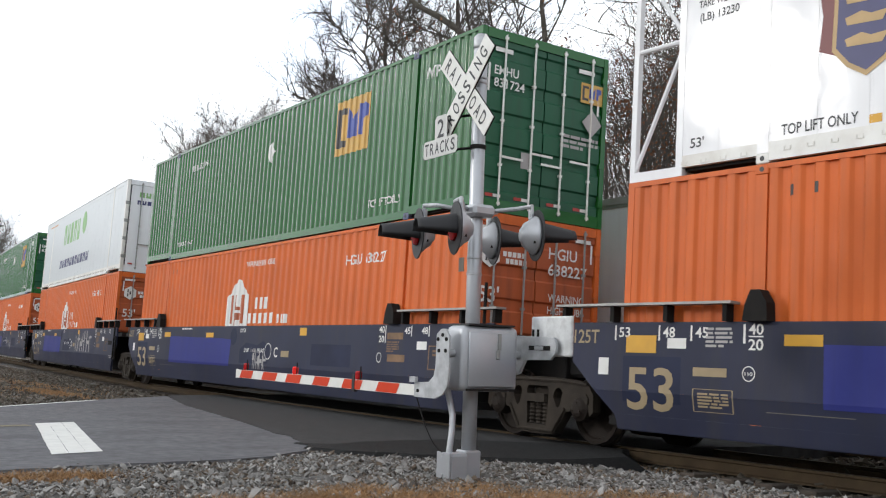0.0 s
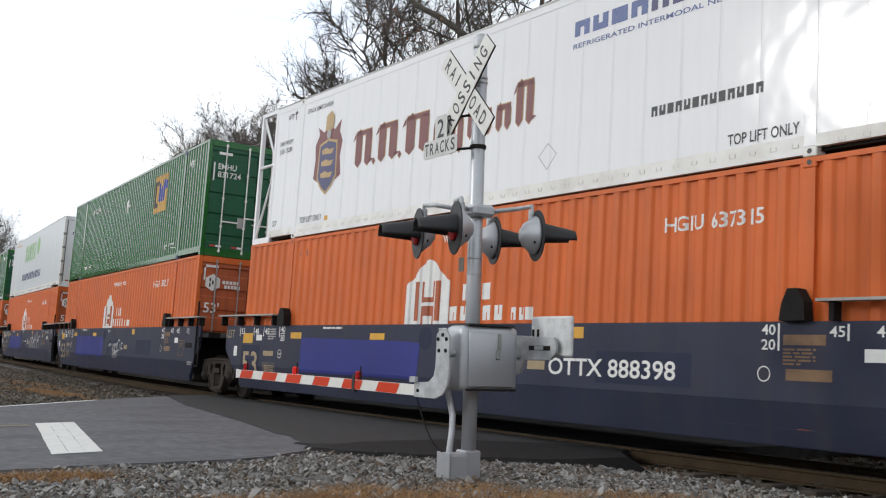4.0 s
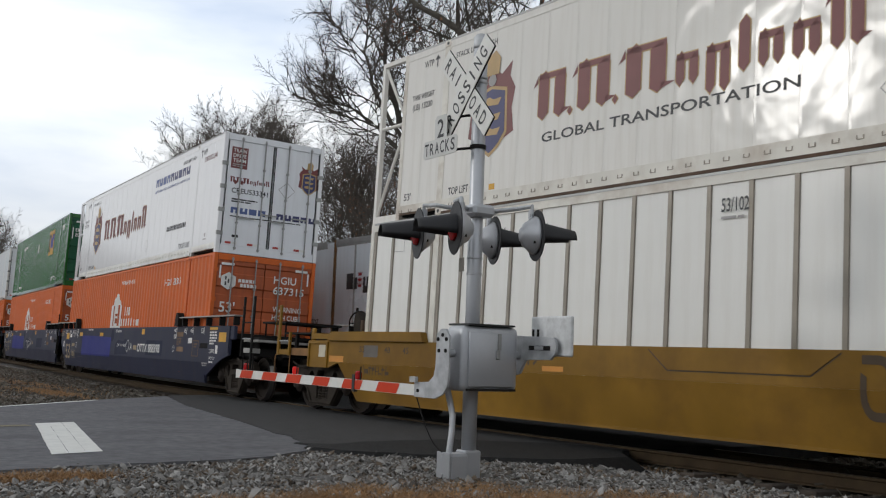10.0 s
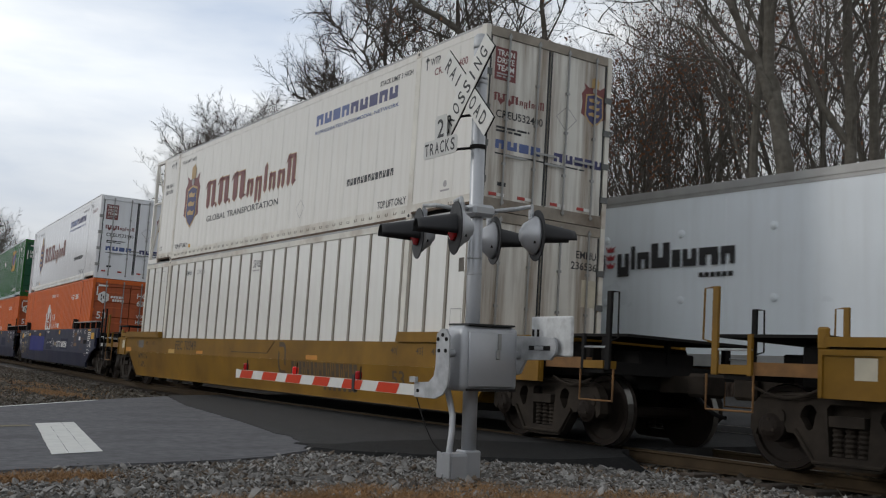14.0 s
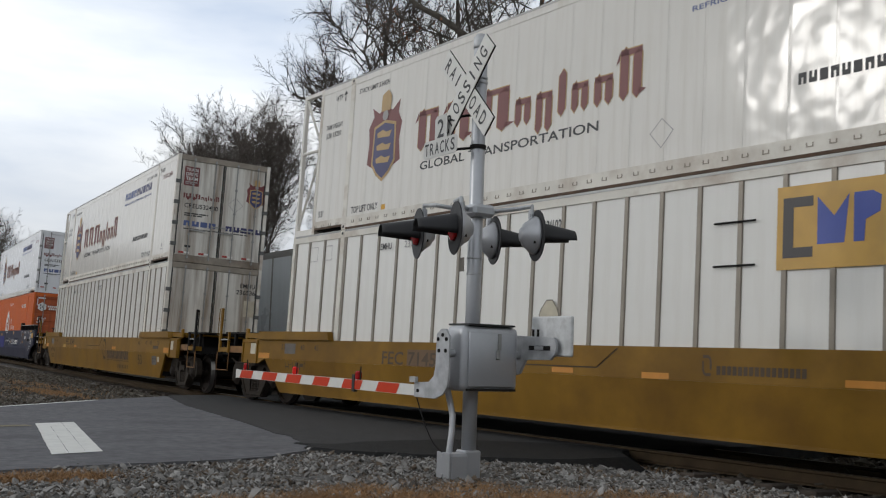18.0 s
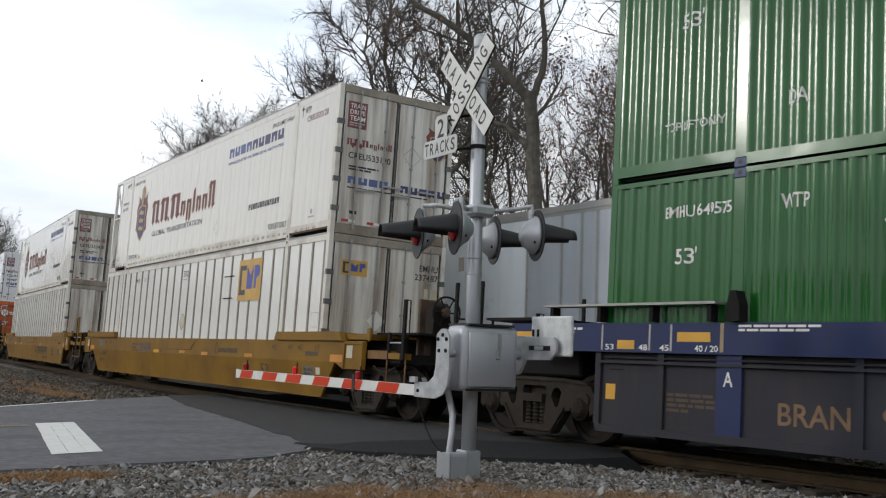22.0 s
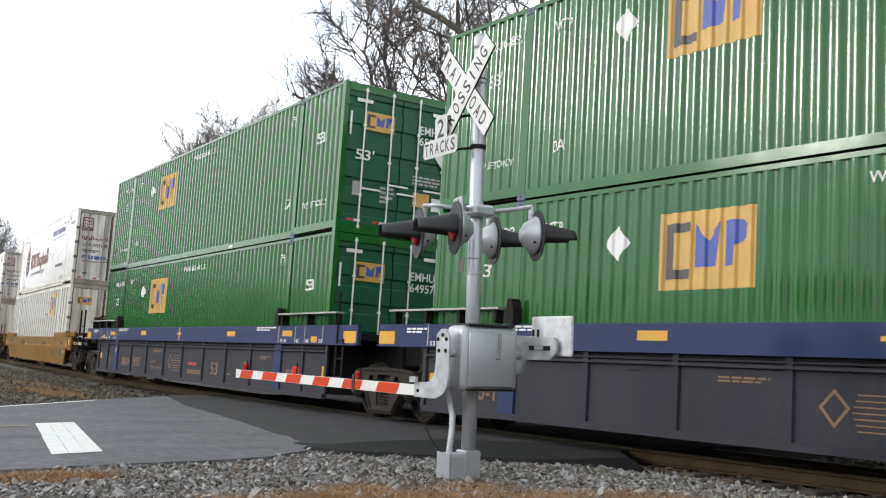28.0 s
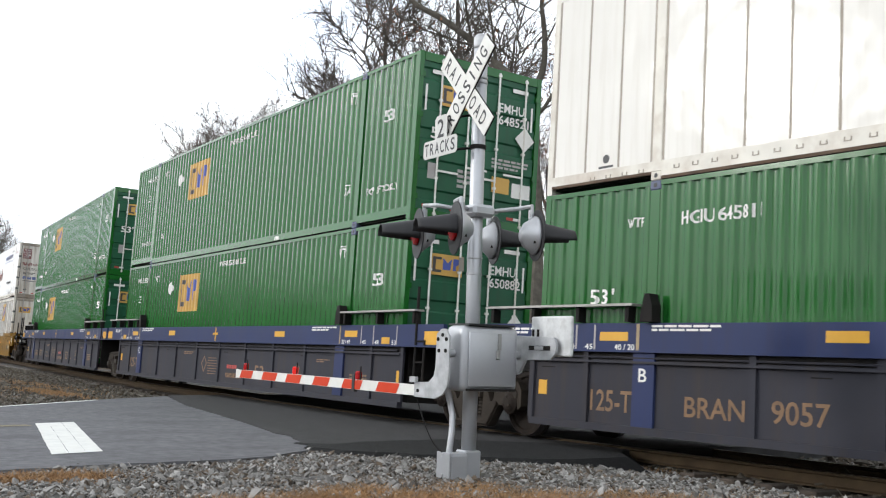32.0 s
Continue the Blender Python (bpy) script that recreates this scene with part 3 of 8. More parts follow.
def door_end(th, x, frame_m, door_m, bar_m, panel=True, ribs=True):
    """Two doors with locking bars at the +x end."""
    for s in (-1, 1):
        bm = bmesh.new()
        y0, y1 = (-1.19, -0.012) if s < 0 else (0.012, 1.19)
        prof = [(x - 0.09, 0.2), (x - 0.022, 0.2)]
        if ribs:
            for z in (0.34, 0.86, 1.38, 1.90, 2.42):
                prof += [(x - 0.022, z), (x - 0.052, z + 0.03), (x - 0.052, z + 0.19), (x - 0.022, z + 0.22)]
        prof += [(x - 0.022, HC - 0.16), (x - 0.09, HC - 0.16)]
        prism(bm, prof, y0, y1)
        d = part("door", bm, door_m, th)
        for f in (0.30, 0.80):
            yb = y0 + (y1 - y0) * f
            bm = bmesh.new()
            rod(bm, (x + 0.008, yb, 0.10), (x + 0.008, yb, HC - 0.07), 0.017, 8)
            for z in (0.14, 0.75, 1.45, 2.1, HC - 0.12):
                box(bm, x - 0.024, x + 0.024, yb - 0.03, yb + 0.03, z - 0.02, z + 0.02)
            bar = part("locking_bar", bm, bar_m, d, "upright steel locking bar")
            bm = bmesh.new()
            zh = 0.86 if f < 0.5 else 1.0
            box(bm, x + 0.02, x + 0.035, yb, yb + (0.42 if s < 0 else -0.42), zh, zh + 0.035)
            part("handle", bm, bar_m, d, "steel door handle")
        for z in (0.42, 0.98, 1.54, 2.10) if not ribs else (0.35, 1.0, 1.75, 2.45):
            bm = bmesh.new()
            yh = -1.23 if s < 0 else 1.23
            w = 0.075 if not ribs else 0.05
            box(bm, x - 0.05, x + 0.012, yh - w, yh + w, z, z + (0.10 if not ribs else 0.09))
            part("hinge", bm, frame_m if ribs else bar_m if door_m is DOOR_WHITE else HINGE, d, "steel door hinge")
        if not ribs:
            bm = bmesh.new()
            box(bm, x - 0.0215, x - 0.012, y0 + 0.004, y0 + 0.028, 0.21, HC - 0.17)
            box(bm, x - 0.0215, x - 0.012, y1 - 0.028, y1 - 0.004, 0.21, HC - 0.17)
            part("gasket", bm, BLACK, d)
        for k in range(2):
            for nm, m2, o in (("reflector", REFLECT_RED, 0.0), ("reflector", WHITE_INK, 0.15)):
                bm = bmesh.new()
                yy = y0 + 0.12 + k * 0.55 + o
                box(bm, x - 0.0215, x - 0.014, yy, yy + 0.14, 0.235, 0.285)
                part(nm, bm, m2, d, "small reflective strip")
    bm = bmesh.new()
    box(bm, x - 0.12, x, -HALF + 0.1, HALF - 0.1, HC - 0.155, HC - 0.005)
    part("door_header", bm, SILL_OLD if door_m is DOOR_OLD else frame_m, th)
    bm = bmesh.new()
    box(bm, x - 0.12, x, -HALF + 0.1, HALF - 0.1, 0.005, 0.195)
    part("door_sill", bm, SILL_OLD if door_m is DOOR_OLD else frame_m, th)


def castings(th, m, zs=(0.0, HC - 0.118)):
    bm = bmesh.new()
    box(bm, -0.089, 0.089, -0.081, 0.081, 0, 0.118)
    bevel(bm, 0.012)
    first = hole = None
    for x in (-POST, POST):
        for y in (-HALF + 0.076, HALF - 0.076):
            for z in zs:
                if first is None:
                    first = part("corner_casting", bm, m, th)
                    first.matrix_basis = pose(x, y, z)
                else:
                    again(first, pose(x, y, z))
                if y < 0:
                    if hole is None:
                        bm = bmesh.new()
                        lathe(bm, [(0.030, -0.0835), (0.030, -0.0805)], 10, "y", (0, 0, 0.06))
                        hole = part("casting_hole", bm, BLACK, th)
                        hole.matrix_basis = pose(x, y, z)
                    else:
                        again(hole, pose(x, y, z))


def frame_posts(th, m, end_m=None, nose=0.0):
    for y in (-1, 1):
        for x, w in ((-L53 / 2 + 0.05 + nose, 0.05), (L53 / 2 - 0.065, 0.065), (-POST, 0.075), (POST, 0.075)):
            bm = bmesh.new()
            ya, yb = sorted((y * HALF, y * (HALF - 0.09)))
            z0, z1 = (0.119, HC - 0.119) if abs(abs(x) - POST) < 0.01 else (0.0, HC)
            box(bm, x - w, x + w, ya, yb, z0, z1)
            part("corner_post" if abs(x) > 7 else "lift_post", bm, m, th)


def steel_container(m, door_m, label, group, pitch=0.285):
    PITCH[0] = pitch
    th = thing("shipping_container", label, "container", group)
    inner = HALF - 0.038
    for y in (-1, 1):
        for x0, x1 in ((-L53 / 2 + 0.1, -POST - 0.075), (-POST + 0.075, POST - 0.075), (POST + 0.075, L53 / 2 - 0.13)):
            bm = bmesh.new()
            corrugated(bm, x0, x1, 0.16 if abs(x0 + x1) < 1 else 0.22, HC - 0.06, y * (HALF - 0.006), y)
            part("side_panel", bm, m, th, "", True)
            bm = bmesh.new()
            ya, yb = sorted((y * HALF, y * (HALF - 0.06)))
            if abs(x0 + x1) < 1:
                box(bm, x0, x1, ya, yb, 0.03, 0.16)
            else:
                vv = box(bm, x0, x1, ya, yb, 0.08, 0.22)
            part("bottom_rail", bm, m, th)
            bm = bmesh.new()
            box(bm, x0, x1, ya, yb, HC - 0.06, HC)
            part("top_rail", bm, m, th)
    bm = bmesh.new()
    box(bm, -L53 / 2 + 0.1, L53 / 2 - 0.12, -HALF + 0.06, HALF - 0.06, HC - 0.045, HC - 0.02)
    part("roof", bm, m, th)
    bm = bmesh.new()
    box(bm, -L53 / 2 + 0.1, L53 / 2 - 0.12, -HALF + 0.06, HALF - 0.06, 0.05, 0.15)
    part("floor_frame", bm, STEEL_DARK, th)
    bm = bmesh.new()
    box(bm, -L53 / 2 + 0.02, -L53 / 2 + 0.06, -HALF + 0.09, HALF - 0.09, 0.02, HC - 0.02)
    part("front_wall", bm, m, th)
    frame_posts(th, m)
    castings(th, CASTING_BLUE if m is GREEN else m)
    door_end(th, L53 / 2, m, door_m, STEEL_GREY if m is ORANGE else WHITE_TRIM)
    return th


def smooth_container(m, trim, door_m, label, group, nose=0.0, ribbed=False, seam_m=None):
    th = thing("shipping_container", label, "container", group)
    xa = -L53 / 2 + nose
    for y in (-1, 1):
        for x0, x1 in ((xa + 0.1, -POST - 0.075), (-POST + 0.075, POST - 0.075), (POST + 0.075, L53 / 2 - 0.13)):
            n = max(1, round((x1 - x0) / 0.61))
            first = None
            w = (x1 - x0) / n
            for i in range(n):
                if first is None:
                    bm = bmesh.new()
                    ya, yb = sorted((y * (HALF - (0.022 if ribbed else 0.006)), y * (HALF - 0.05)))
                    box(bm, 0.002, w - 0.002, ya, yb, 0.24, HC - 0.14)
                    first = part("side_sheet", bm, m, th)
                    first.matrix_basis = pose(x0, 0, 0)
                else:
                    again(first, pose(x0 + i * w, 0, 0))
            if y < 0:
                seam = None
                for i in range(n + 1):
                    if seam is None:
                        bm = bmesh.new()
                        if ribbed:
                            prism_xy(bm, [(-0.036, -HALF + 0.0225), (-0.030, -HALF + 0.001), (0.030, -HALF + 0.001), (0.036, -HALF + 0.0225)], 0.241, HC - 0.141)
                            seam = part("side_rib", bm, RIB_BEIGE, th, "dull beige upright rib")
                        else:
                            rivets(bm, -HALF + 0.0045, 0.28, HC - 0.18)
                            box(bm, -0.017, 0.017, -HALF + 0.0045, -HALF + 0.007, 0.245, HC - 0.145)
                            seam = part("riveted_seam", bm, seam_m or m, th)
                            tagged(seam, kind="stuff")
                        seam.matrix_basis = pose(x0 + (0.05 if ribbed else 0.022), 0, 0)
                    else:
                        o = again(seam, pose(x0 + i * w + (-0.05 if i == n and ribbed else -0.022 if i == n else 0 if ribbed else 0.022), 0, 0))
                        if not ribbed:
                            tagged(o, kind="stuff")
            for nm, z0, z1, d in (("bottom_rail", 0.03 if abs(x0 + x1) < 1 else 0.1, 0.24, 0.0), ("top_rail", HC - 0.14, HC, 0.0)):
                bm = bmesh.new()
                ya, yb = sorted((y * HALF, y * (HALF - 0.07)))
                box(bm, x0, x1, ya, yb, z0, z1)
                part(nm, bm, m if nm == "top_rail" and not ribbed else trim, th)
                if nm == "top_rail":
                    bm = bmesh.new()
                    box(bm, x0, x1, *sorted((y * (HALF + 0.005), y * (HALF - 0.08))), HC - 0.030, HC + 0.006)
                    part("roof_edge", bm, TRAILER_TRIM, th, "dull grey metal roof edge")
                if nm == "bottom_rail" and y < 0 and trim is TRIM_RUSTY:
                    bm = bmesh.new()
                    box(bm, x0, x1, -HALF - 0.004, -HALF + 0.03, z0 - 0.022, z0 + 0.016)
                    part("rail_edge", bm, RUST_DARK, th, "dark rusted lower edge")
    bm = bmesh.new()
    box(bm, xa + 0.1, L53 / 2 - 0.12, -HALF + 0.07, HALF - 0.07, HC - 0.05, HC - 0.02)
    part("roof", bm, m, th)
    bm = bmesh.new()
    box(bm, xa + 0.1, L53 / 2 - 0.12, -HALF + 0.07, HALF - 0.07, 0.06, 0.2)
    part("floor_frame", bm, STEEL_DARK, th)
    bm = bmesh.new()
    box(bm, xa + 0.02, xa + 0.08, -HALF + 0.09, HALF - 0.09, 0.02, HC - 0.02)
    part("front_wall", bm, m, th)
    frame_posts(th, m if m is WHITE else trim, nose=nose)
    castings(th, trim)
    clip = None
    for i in range(52):
        x = -7.2 + 0.285 * i
        if abs(abs(x) - POST) < 0.14:
            continue
        if clip is None:
            bm = bmesh.new()
            box(bm, -0.045, 0.045, -HALF - 0.006, -HALF + 0.001, 0.115, 0.125)
            box(bm, -0.045, -0.032, -HALF - 0.006, -HALF + 0.001, 0.125, 0.165)
            box(bm, 0.032, 0.045, -HALF - 0.006, -HALF + 0.001, 0.125, 0.165)
            clip = part("rail_clip", bm, trim if m is WHITE else RIB_BEIGE, th)
            clip.matrix_basis = pose(x, 0, 0)
        elif not ribbed:
            again(clip, pose(x, 0, 0))
    if nose:
        for y in (-1, 1):
            yy = y * (HALF - 0.05)
            x = -L53 / 2
            bm = bmesh.new()
            box(bm, x, x + 0.08, yy - 0.04, yy + 0.04, 0.0, HC)
            part("nose_post", bm, m, th)
            bm = bmesh.new()
            box(bm, x + 0.08, xa, yy - 0.04, yy + 0.04, 0.0, 0.12)
            part("nose_rail", bm, m, th)
            bm = bmesh.new()
            box(bm, x + 0.08, xa, yy - 0.04, yy + 0.04, HC - 0.08, HC)
            part("nose_rail", bm, m, th)
            for p, q, r in (((x + 0.06, yy, 0.15), (xa + 0.02, yy, HC * 0.55), 0.028), ((x + 0.06, yy, HC - 0.1), (xa + 0.02, yy, HC * 0.62), 0.028), ((x + 0.06, yy, HC * 0.585), (xa + 0.02, yy, HC * 0.585), 0.034)):
                bm = bmesh.new()
                rod(bm, p, q, r)
                part("nose_brace", bm, m, th)
        bm = bmesh.new()
        box(bm, x + 0.25, xa, -0.62, 0.62, 0.7, 2.5)
        bevel(bm, 0.06, 2)
        part("cooling_unit", bm, TRAILER_TRIM, th, "grey boxed cooling unit behind the nose frame")
    door_end(th, L53 / 2, door_m, door_m, STEEL_GREY, ribs=False)
    return th

# ---- well cars ----
LOW_IN = 0.074


def wheelset(parent, x, far=False):
    bm = bmesh.new()
    rod(bm, (0, -0.98, 0), (0, 0.98, 0), 0.075, 10)
    ws = part("wheelset", bm, WHEEL, parent)
    ws.matrix_basis = pose(x, 0, 0.457)
    for s in (-1, 1):
        bm = bmesh.new()
        lathe(bm, [(0.10, s * 0.86), (0.12, s * 0.80), (0.24, s * 0.775), (0.37, s * 0.795), (0.385, s * 0.825), (0.447, s * 0.825), (0.457, s * 0.72), (0.482, s * 0.70), (0.482, s * 0.69), (0.38, s * 0.69), (0.12, s * 0.71), (0.10, s * 0.70)], 28, "y")
        part("wheel", bm, WHEEL, ws)
        bm = bmesh.new()
        lathe(bm, [(0.4575, s * 0.824), (0.4585, s * 0.82), (0.4600, s * 0.73), (0.4575, s * 0.725)], 28, "y", caps=False)
        part("tread", bm, TREAD, ws, "bright worn wheel tread")
    return ws


def truck(parent, x, fine=True):
    """A freight truck: two cast side frames, bolster, springs and two wheelsets; all parts of the car."""
    out = []
    for s in (-1, 1):
        y0, y1 = sorted((s * 0.99, s * 1.12))
        bm = bmesh.new()
        half = [(0.0, 0.845), (0.50, 0.835), (0.92, 0.805), (1.06, 0.75), (1.14, 0.64), (1.15, 0.42), (1.08, 0.36), (1.05, 0.47), (0.90, 0.60), (0.74, 0.50), (0.70, 0.41), (0.61, 0.40), (0.52, 0.27), (0.40, 0.115), (0.34, 0.085), (0.0, 0.075)]
        loops = [half + [(-a, b) for a, b in half[-2:0:-1]], [(-0.21, 0.20), (0.21, 0.20), (0.24, 0.68), (0.20, 0.72), (-0.20, 0.72), (-0.24, 0.68)]]
        loops += [[(e * 0.44 + 0.105 * math.cos(k * math.pi / 6) * (1 if math.sin(k * math.pi / 6) > 0 else 0.62), 0.575 + 0.135 * math.sin(k * math.pi / 6)) for k in range(12)] for e in (-1, 1)]
        for lp in loops:
            vv = [bm.verts.new((x + a, y0, b)) for a, b in lp]
            for p, q in zip(vv, vv[1:] + vv[:1]):
                bm.edges.new((p, q))
        bmesh.ops.triangle_fill(bm, use_beauty=True, edges=bm.edges[:])
        got = bmesh.ops.extrude_face_region(bm, geom=bm.faces[:])
        bmesh.ops.translate(bm, vec=(0, y1 - y0, 0), verts=[v for v in got["geom"] if isinstance(v, bmesh.types.BMVert)])
        bmesh.ops.recalc_face_normals(bm, faces=bm.faces[:])
        part("side_frame", bm, BOGIE, parent)
        for e in (-0.14, 0, 0.14):
            bm = bmesh.new()
            lathe(bm, [(0.045 if k % 2 else 0.064, 0.21 + k * 0.0255) for k in range(12)], 10, "z", (x + e, s * 1.06, 0))
            part("spring", bm, BOGIE, parent)
        bm = bmesh.new()
        box(bm, x - 0.195, x + 0.195, s * 1.06 - 0.1, s * 1.06 + 0.1, 0.5, 0.61)
        part("bolster_end", bm, BOGIE, parent)
        for e in (-0.89, 0.89):
            bm = bmesh.new()
            lathe(bm, [(0.165, s * 0.95), (0.165, s * 1.125), (0.14, s * 1.14), (0.11, s * 1.17), (0.10, s * 1.175), (0.06, s * 1.19), (0.02, s * 1.19)], 14, "y", (x + e, 0, 0.457))
            part("bearing_cap", bm, WHEEL, parent)
            if not fine:
                continue
            bm = bmesh.new()
            prism(bm, [(x + e - 0.17, 0.60), (x + e - 0.13, 0.645), (x + e + 0.13, 0.645), (x + e + 0.17, 0.60), (x + e + 0.17, 0.52), (x + e - 0.17, 0.52)], *sorted((s * 0.97, s * 1.14)))
            part("bearing_adapter", bm, BOGIE, parent)
            for k in range(3):
                a = math.radians(90 + 120 * k)
                bm = bmesh.new()
                lathe(bm, [(0.020, s * 1.165), (0.020, s * 1.195)], 6, "y", (x + e + 0.075 * math.cos(a), 0, 0.457 + 0.075 * math.sin(a)))
                part("cap_bolt", bm, BOGIE, parent)
        if not fine:
            continue
        bm = bmesh.new()
        tube(bm, [Vector((x - 0.60, s * 1.135, 0.44)), Vector((x - 0.37, s * 1.137, 0.13)), Vector((x + 0.37, s * 1.137, 0.13)), Vector((x + 0.60, s * 1.135, 0.44))], 0.022, 6)
        part("frame_rib", bm, BOGIE, parent)
        bm = bmesh.new()
        tube(bm, [Vector((x - 1.02, s * 1.122, 0.765)), Vector((x - 0.5, s * 1.124, 0.80)), Vector((x + 0.5, s * 1.124, 0.80)), Vector((x + 1.02, s * 1.122, 0.765))], 0.022, 6)
        part("frame_rib", bm, BOGIE, parent)
    bm = bmesh.new()
    box(bm, x - 0.2, x + 0.2, -1.0, 1.0, 0.5, 0.72)
    part("bolster", bm, BOGIE, parent)
    return [wheelset(parent, x - 0.89), wheelset(parent, x + 0.89)]


def beveled_plate(parent, name, pts, y0, y1, m, label=""):
    bm = bmesh.new()
    prism(bm, pts, y0, y1)
    return part(name, bm, m, parent, label)


def block(parent, name, x0, x1, y0, y1, z0, z1, m, label="", bev=0.0):
    bm = bmesh.new()
    box(bm, min(x0, x1), max(x0, x1), min(y0, y1), max(y0, y1), z0, z1)
    if bev:
        bevel(bm, bev)
    return part(name, bm, m, parent, label)


def bar(parent, name, p, q, r, m, label="", n=6):
    bm = bmesh.new()
    rod(bm, p, q, r, n)
    return part(name, bm, m, parent, label)


def tube(bm, pts, r, n=6):
    """A bent pipe through pts, one piece."""
    last = None
    for i, p in enumerate(pts):
        d = (pts[min(i + 1, len(pts) - 1)] - pts[max(i - 1, 0)]).normalized()
        u = d.orthogonal().normalized() if last is None else (last - d * last.dot(d)).normalized()
        w = d.cross(u)
        ring = [bm.verts.new(p + (u * math.cos(2 * math.pi * k / n) + w * math.sin(2 * math.pi * k / n)) * r) for k in range(n)]
        if last is not None:
            for k in range(n):
                bm.faces.new((prev[k], prev[(k + 1) % n], ring[(k + 1) % n], ring[k]))
        prev, last = ring, u


def pipe(parent, name, pts, r, m, label="", n=6):
    bm = bmesh.new()
    tube(bm, [Vector(p) for p in pts], r, n)
    return part(name, bm, m, parent, label)


def end_gear(th, e, m, wheel, rail_m):
    """Crossover platform, grab posts, steps, hose and hand brake at a coupled car end."""
    yellow = m is CAR_YELLOW
    step_m = m if yellow else DECK
    block(th, "end_beam", e * 10.75, e * 11.1, -1.30, 1.30, 0.93, 1.08, STEEL_DARK)
    block(th, "bolster_box", e * 8.9, e * 10.4, -0.9, 0.9, 0.86, 1.34, STEEL_DARK, bev=0.03)
    if yellow:
        block(th, "side_sill", e * 9.95, e * 10.74, -1.30, -1.18, 0.98, 1.12, RUST)
        block(th, "side_sill", e * 9.95, e * 10.74, 1.18, 1.30, 0.98, 1.12, RUST)
        block(th, "low_deck", e * 9.95, e * 11.35, -1.15, 1.15, 1.395, 1.43, STEEL_DARK)
        for y in (-1.1, 0.0, 1.1):
            block(th, "deck_leg", e * 10.85, e * 10.92, y - 0.03, y + 0.03, 1.08, 1.394, STEEL_DARK)
    else:
        block(th, "raised_deck", e * 9.9, e * 11.25, -0.65, 0.65, 1.66, 1.70, STEEL_DARK)
        block(th, "crossover_platform", e * 10.35, e * 11.25, -1.22, 1.22, 1.22, 1.27, DECK)
        for x in (10.0, 11.15):
            for y in (-0.6, 0.6):
                bar(th, "deck_leg", (e * x, y, 1.27), (e * x, y, 1.66), 0.022, STEEL_DARK)
    for s in (-1, 1):
        y = s * 1.33
        block(th, "step_plate", e * 10.74, e * 11.14, y - s * 0.20, y + s * 0.02, 0.985, 1.085, step_m)
        if yellow:
            block(th, "grab_post", e * 11.16, e * 11.245, y - 0.022, y + 0.022, 0.97, 1.95, rail_m, bev=0.008)
            pipe(th, "grab_loop", [(e * 11.25, y, 1.94), (e * 11.36, y, 1.93), (e * 11.37, y, 1.36), (e * 11.26, y, 1.33)], 0.012, rail_m)
            block(th, "short_post", e * 10.72, e * 10.77, y - 0.022, y + 0.022, 0.97, 1.42, rail_m)
            bar(th, "rung", (e * 10.72, y, 1.25), (e * 11.2, y, 1.25), 0.014, GALV)
        else:
            for x, z in ((10.55, 0.90), (11.14, 0.60)):
                block(th, "grab_post", e * x - 0.033, e * x + 0.033, y - 0.022, y + 0.022, z, 2.17, rail_m, bev=0.008)
            bar(th, "rung", (e * 10.55, y, 1.28), (e * 11.14, y, 1.28), 0.014, GALV)
            bar(th, "rung", (e * 10.55, y, 1.62), (e * 11.14, y, 1.62), 0.014, rail_m)
        pipe(th, "stirrup_step", [(e * 11.31, y, 0.98), (e * 11.31, y, 0.59), (e * 10.70, y, 0.59), (e * 10.70, y, 0.98)], 0.014, STEEL_DARK if not yellow else RUST)
        pipe(th, "brake_pipe", [(e * (10.0 + 0.13 * i), y * 0.9, 0.86 - 0.10 * math.sin(math.pi * i / 6)) for i in range(7)], 0.018, BOGIE)
    bm = bmesh.new()
    tube(bm, [Vector((e * (11.1 + 0.10 * i), 0.25, 0.80 - 0.34 * math.sin(math.pi * 0.5 * i / 6))) for i in range(7)], 0.03, 6)
    part("air_hose", bm, BLACK, th)
    if wheel:
        yb = 0.5 if e < 0 else -0.55
        hub = Vector((e * 11.2, yb, 1.72 if e < 0 else 1.80))
        bm = bmesh.new()
        ring = [hub + Vector((0, math.cos(k * math.pi / 12), math.sin(k * math.pi / 12))) * 0.26 for k in range(25)]
        tube(bm, ring, 0.018, 6)
        wheel_rim = part("brake_wheel", bm, STEEL_DARK, th, "black spoked hand-brake wheel")
        for k in range(0, 24, 4):
            bar(wheel_rim, "spoke", hub, ring[k], 0.013, STEEL_DARK, n=5)
        bm = bmesh.new()
        lathe(bm, [(0.05, 0.03), (0.09, 0.0), (0.09, -0.03), (0.03, -0.06)], 12, "x", hub)
        part("wheel_hub", bm, RUST_DARK, wheel_rim)
        bm = bmesh.new()
        lo = 1.43 if e < 0 else 1.02
        prism(bm, [(e * a, z) for a, z in ((10.86, lo), (11.10, lo), (11.14, 1.72), (11.12, 1.90), (11.03, 1.97), (10.96, 1.90), (10.86, 1.80))][::int(e)], yb - 0.2, yb + 0.12)
        bevel(bm, 0.015)
        part("brake_housing", bm, WHEEL if e > 0 else BOGIE, th, "grimy brown brake housing")
        block(th, "brake_stand", e * 10.70, e * 10.775, yb - 0.25, yb + 0.18, lo, 1.78 if e < 0 else 2.02, RUST_DARK, bev=0.01)
        pipe(th, "brake_chain", [(e * 11.08, yb - 0.02, 1.55), (e * 11.05, yb - 0.06, 1.2), (e * 10.9, yb - 0.05, 0.85), (e * 10.5, yb - 0.02, 0.70)], 0.014, BOGIE)


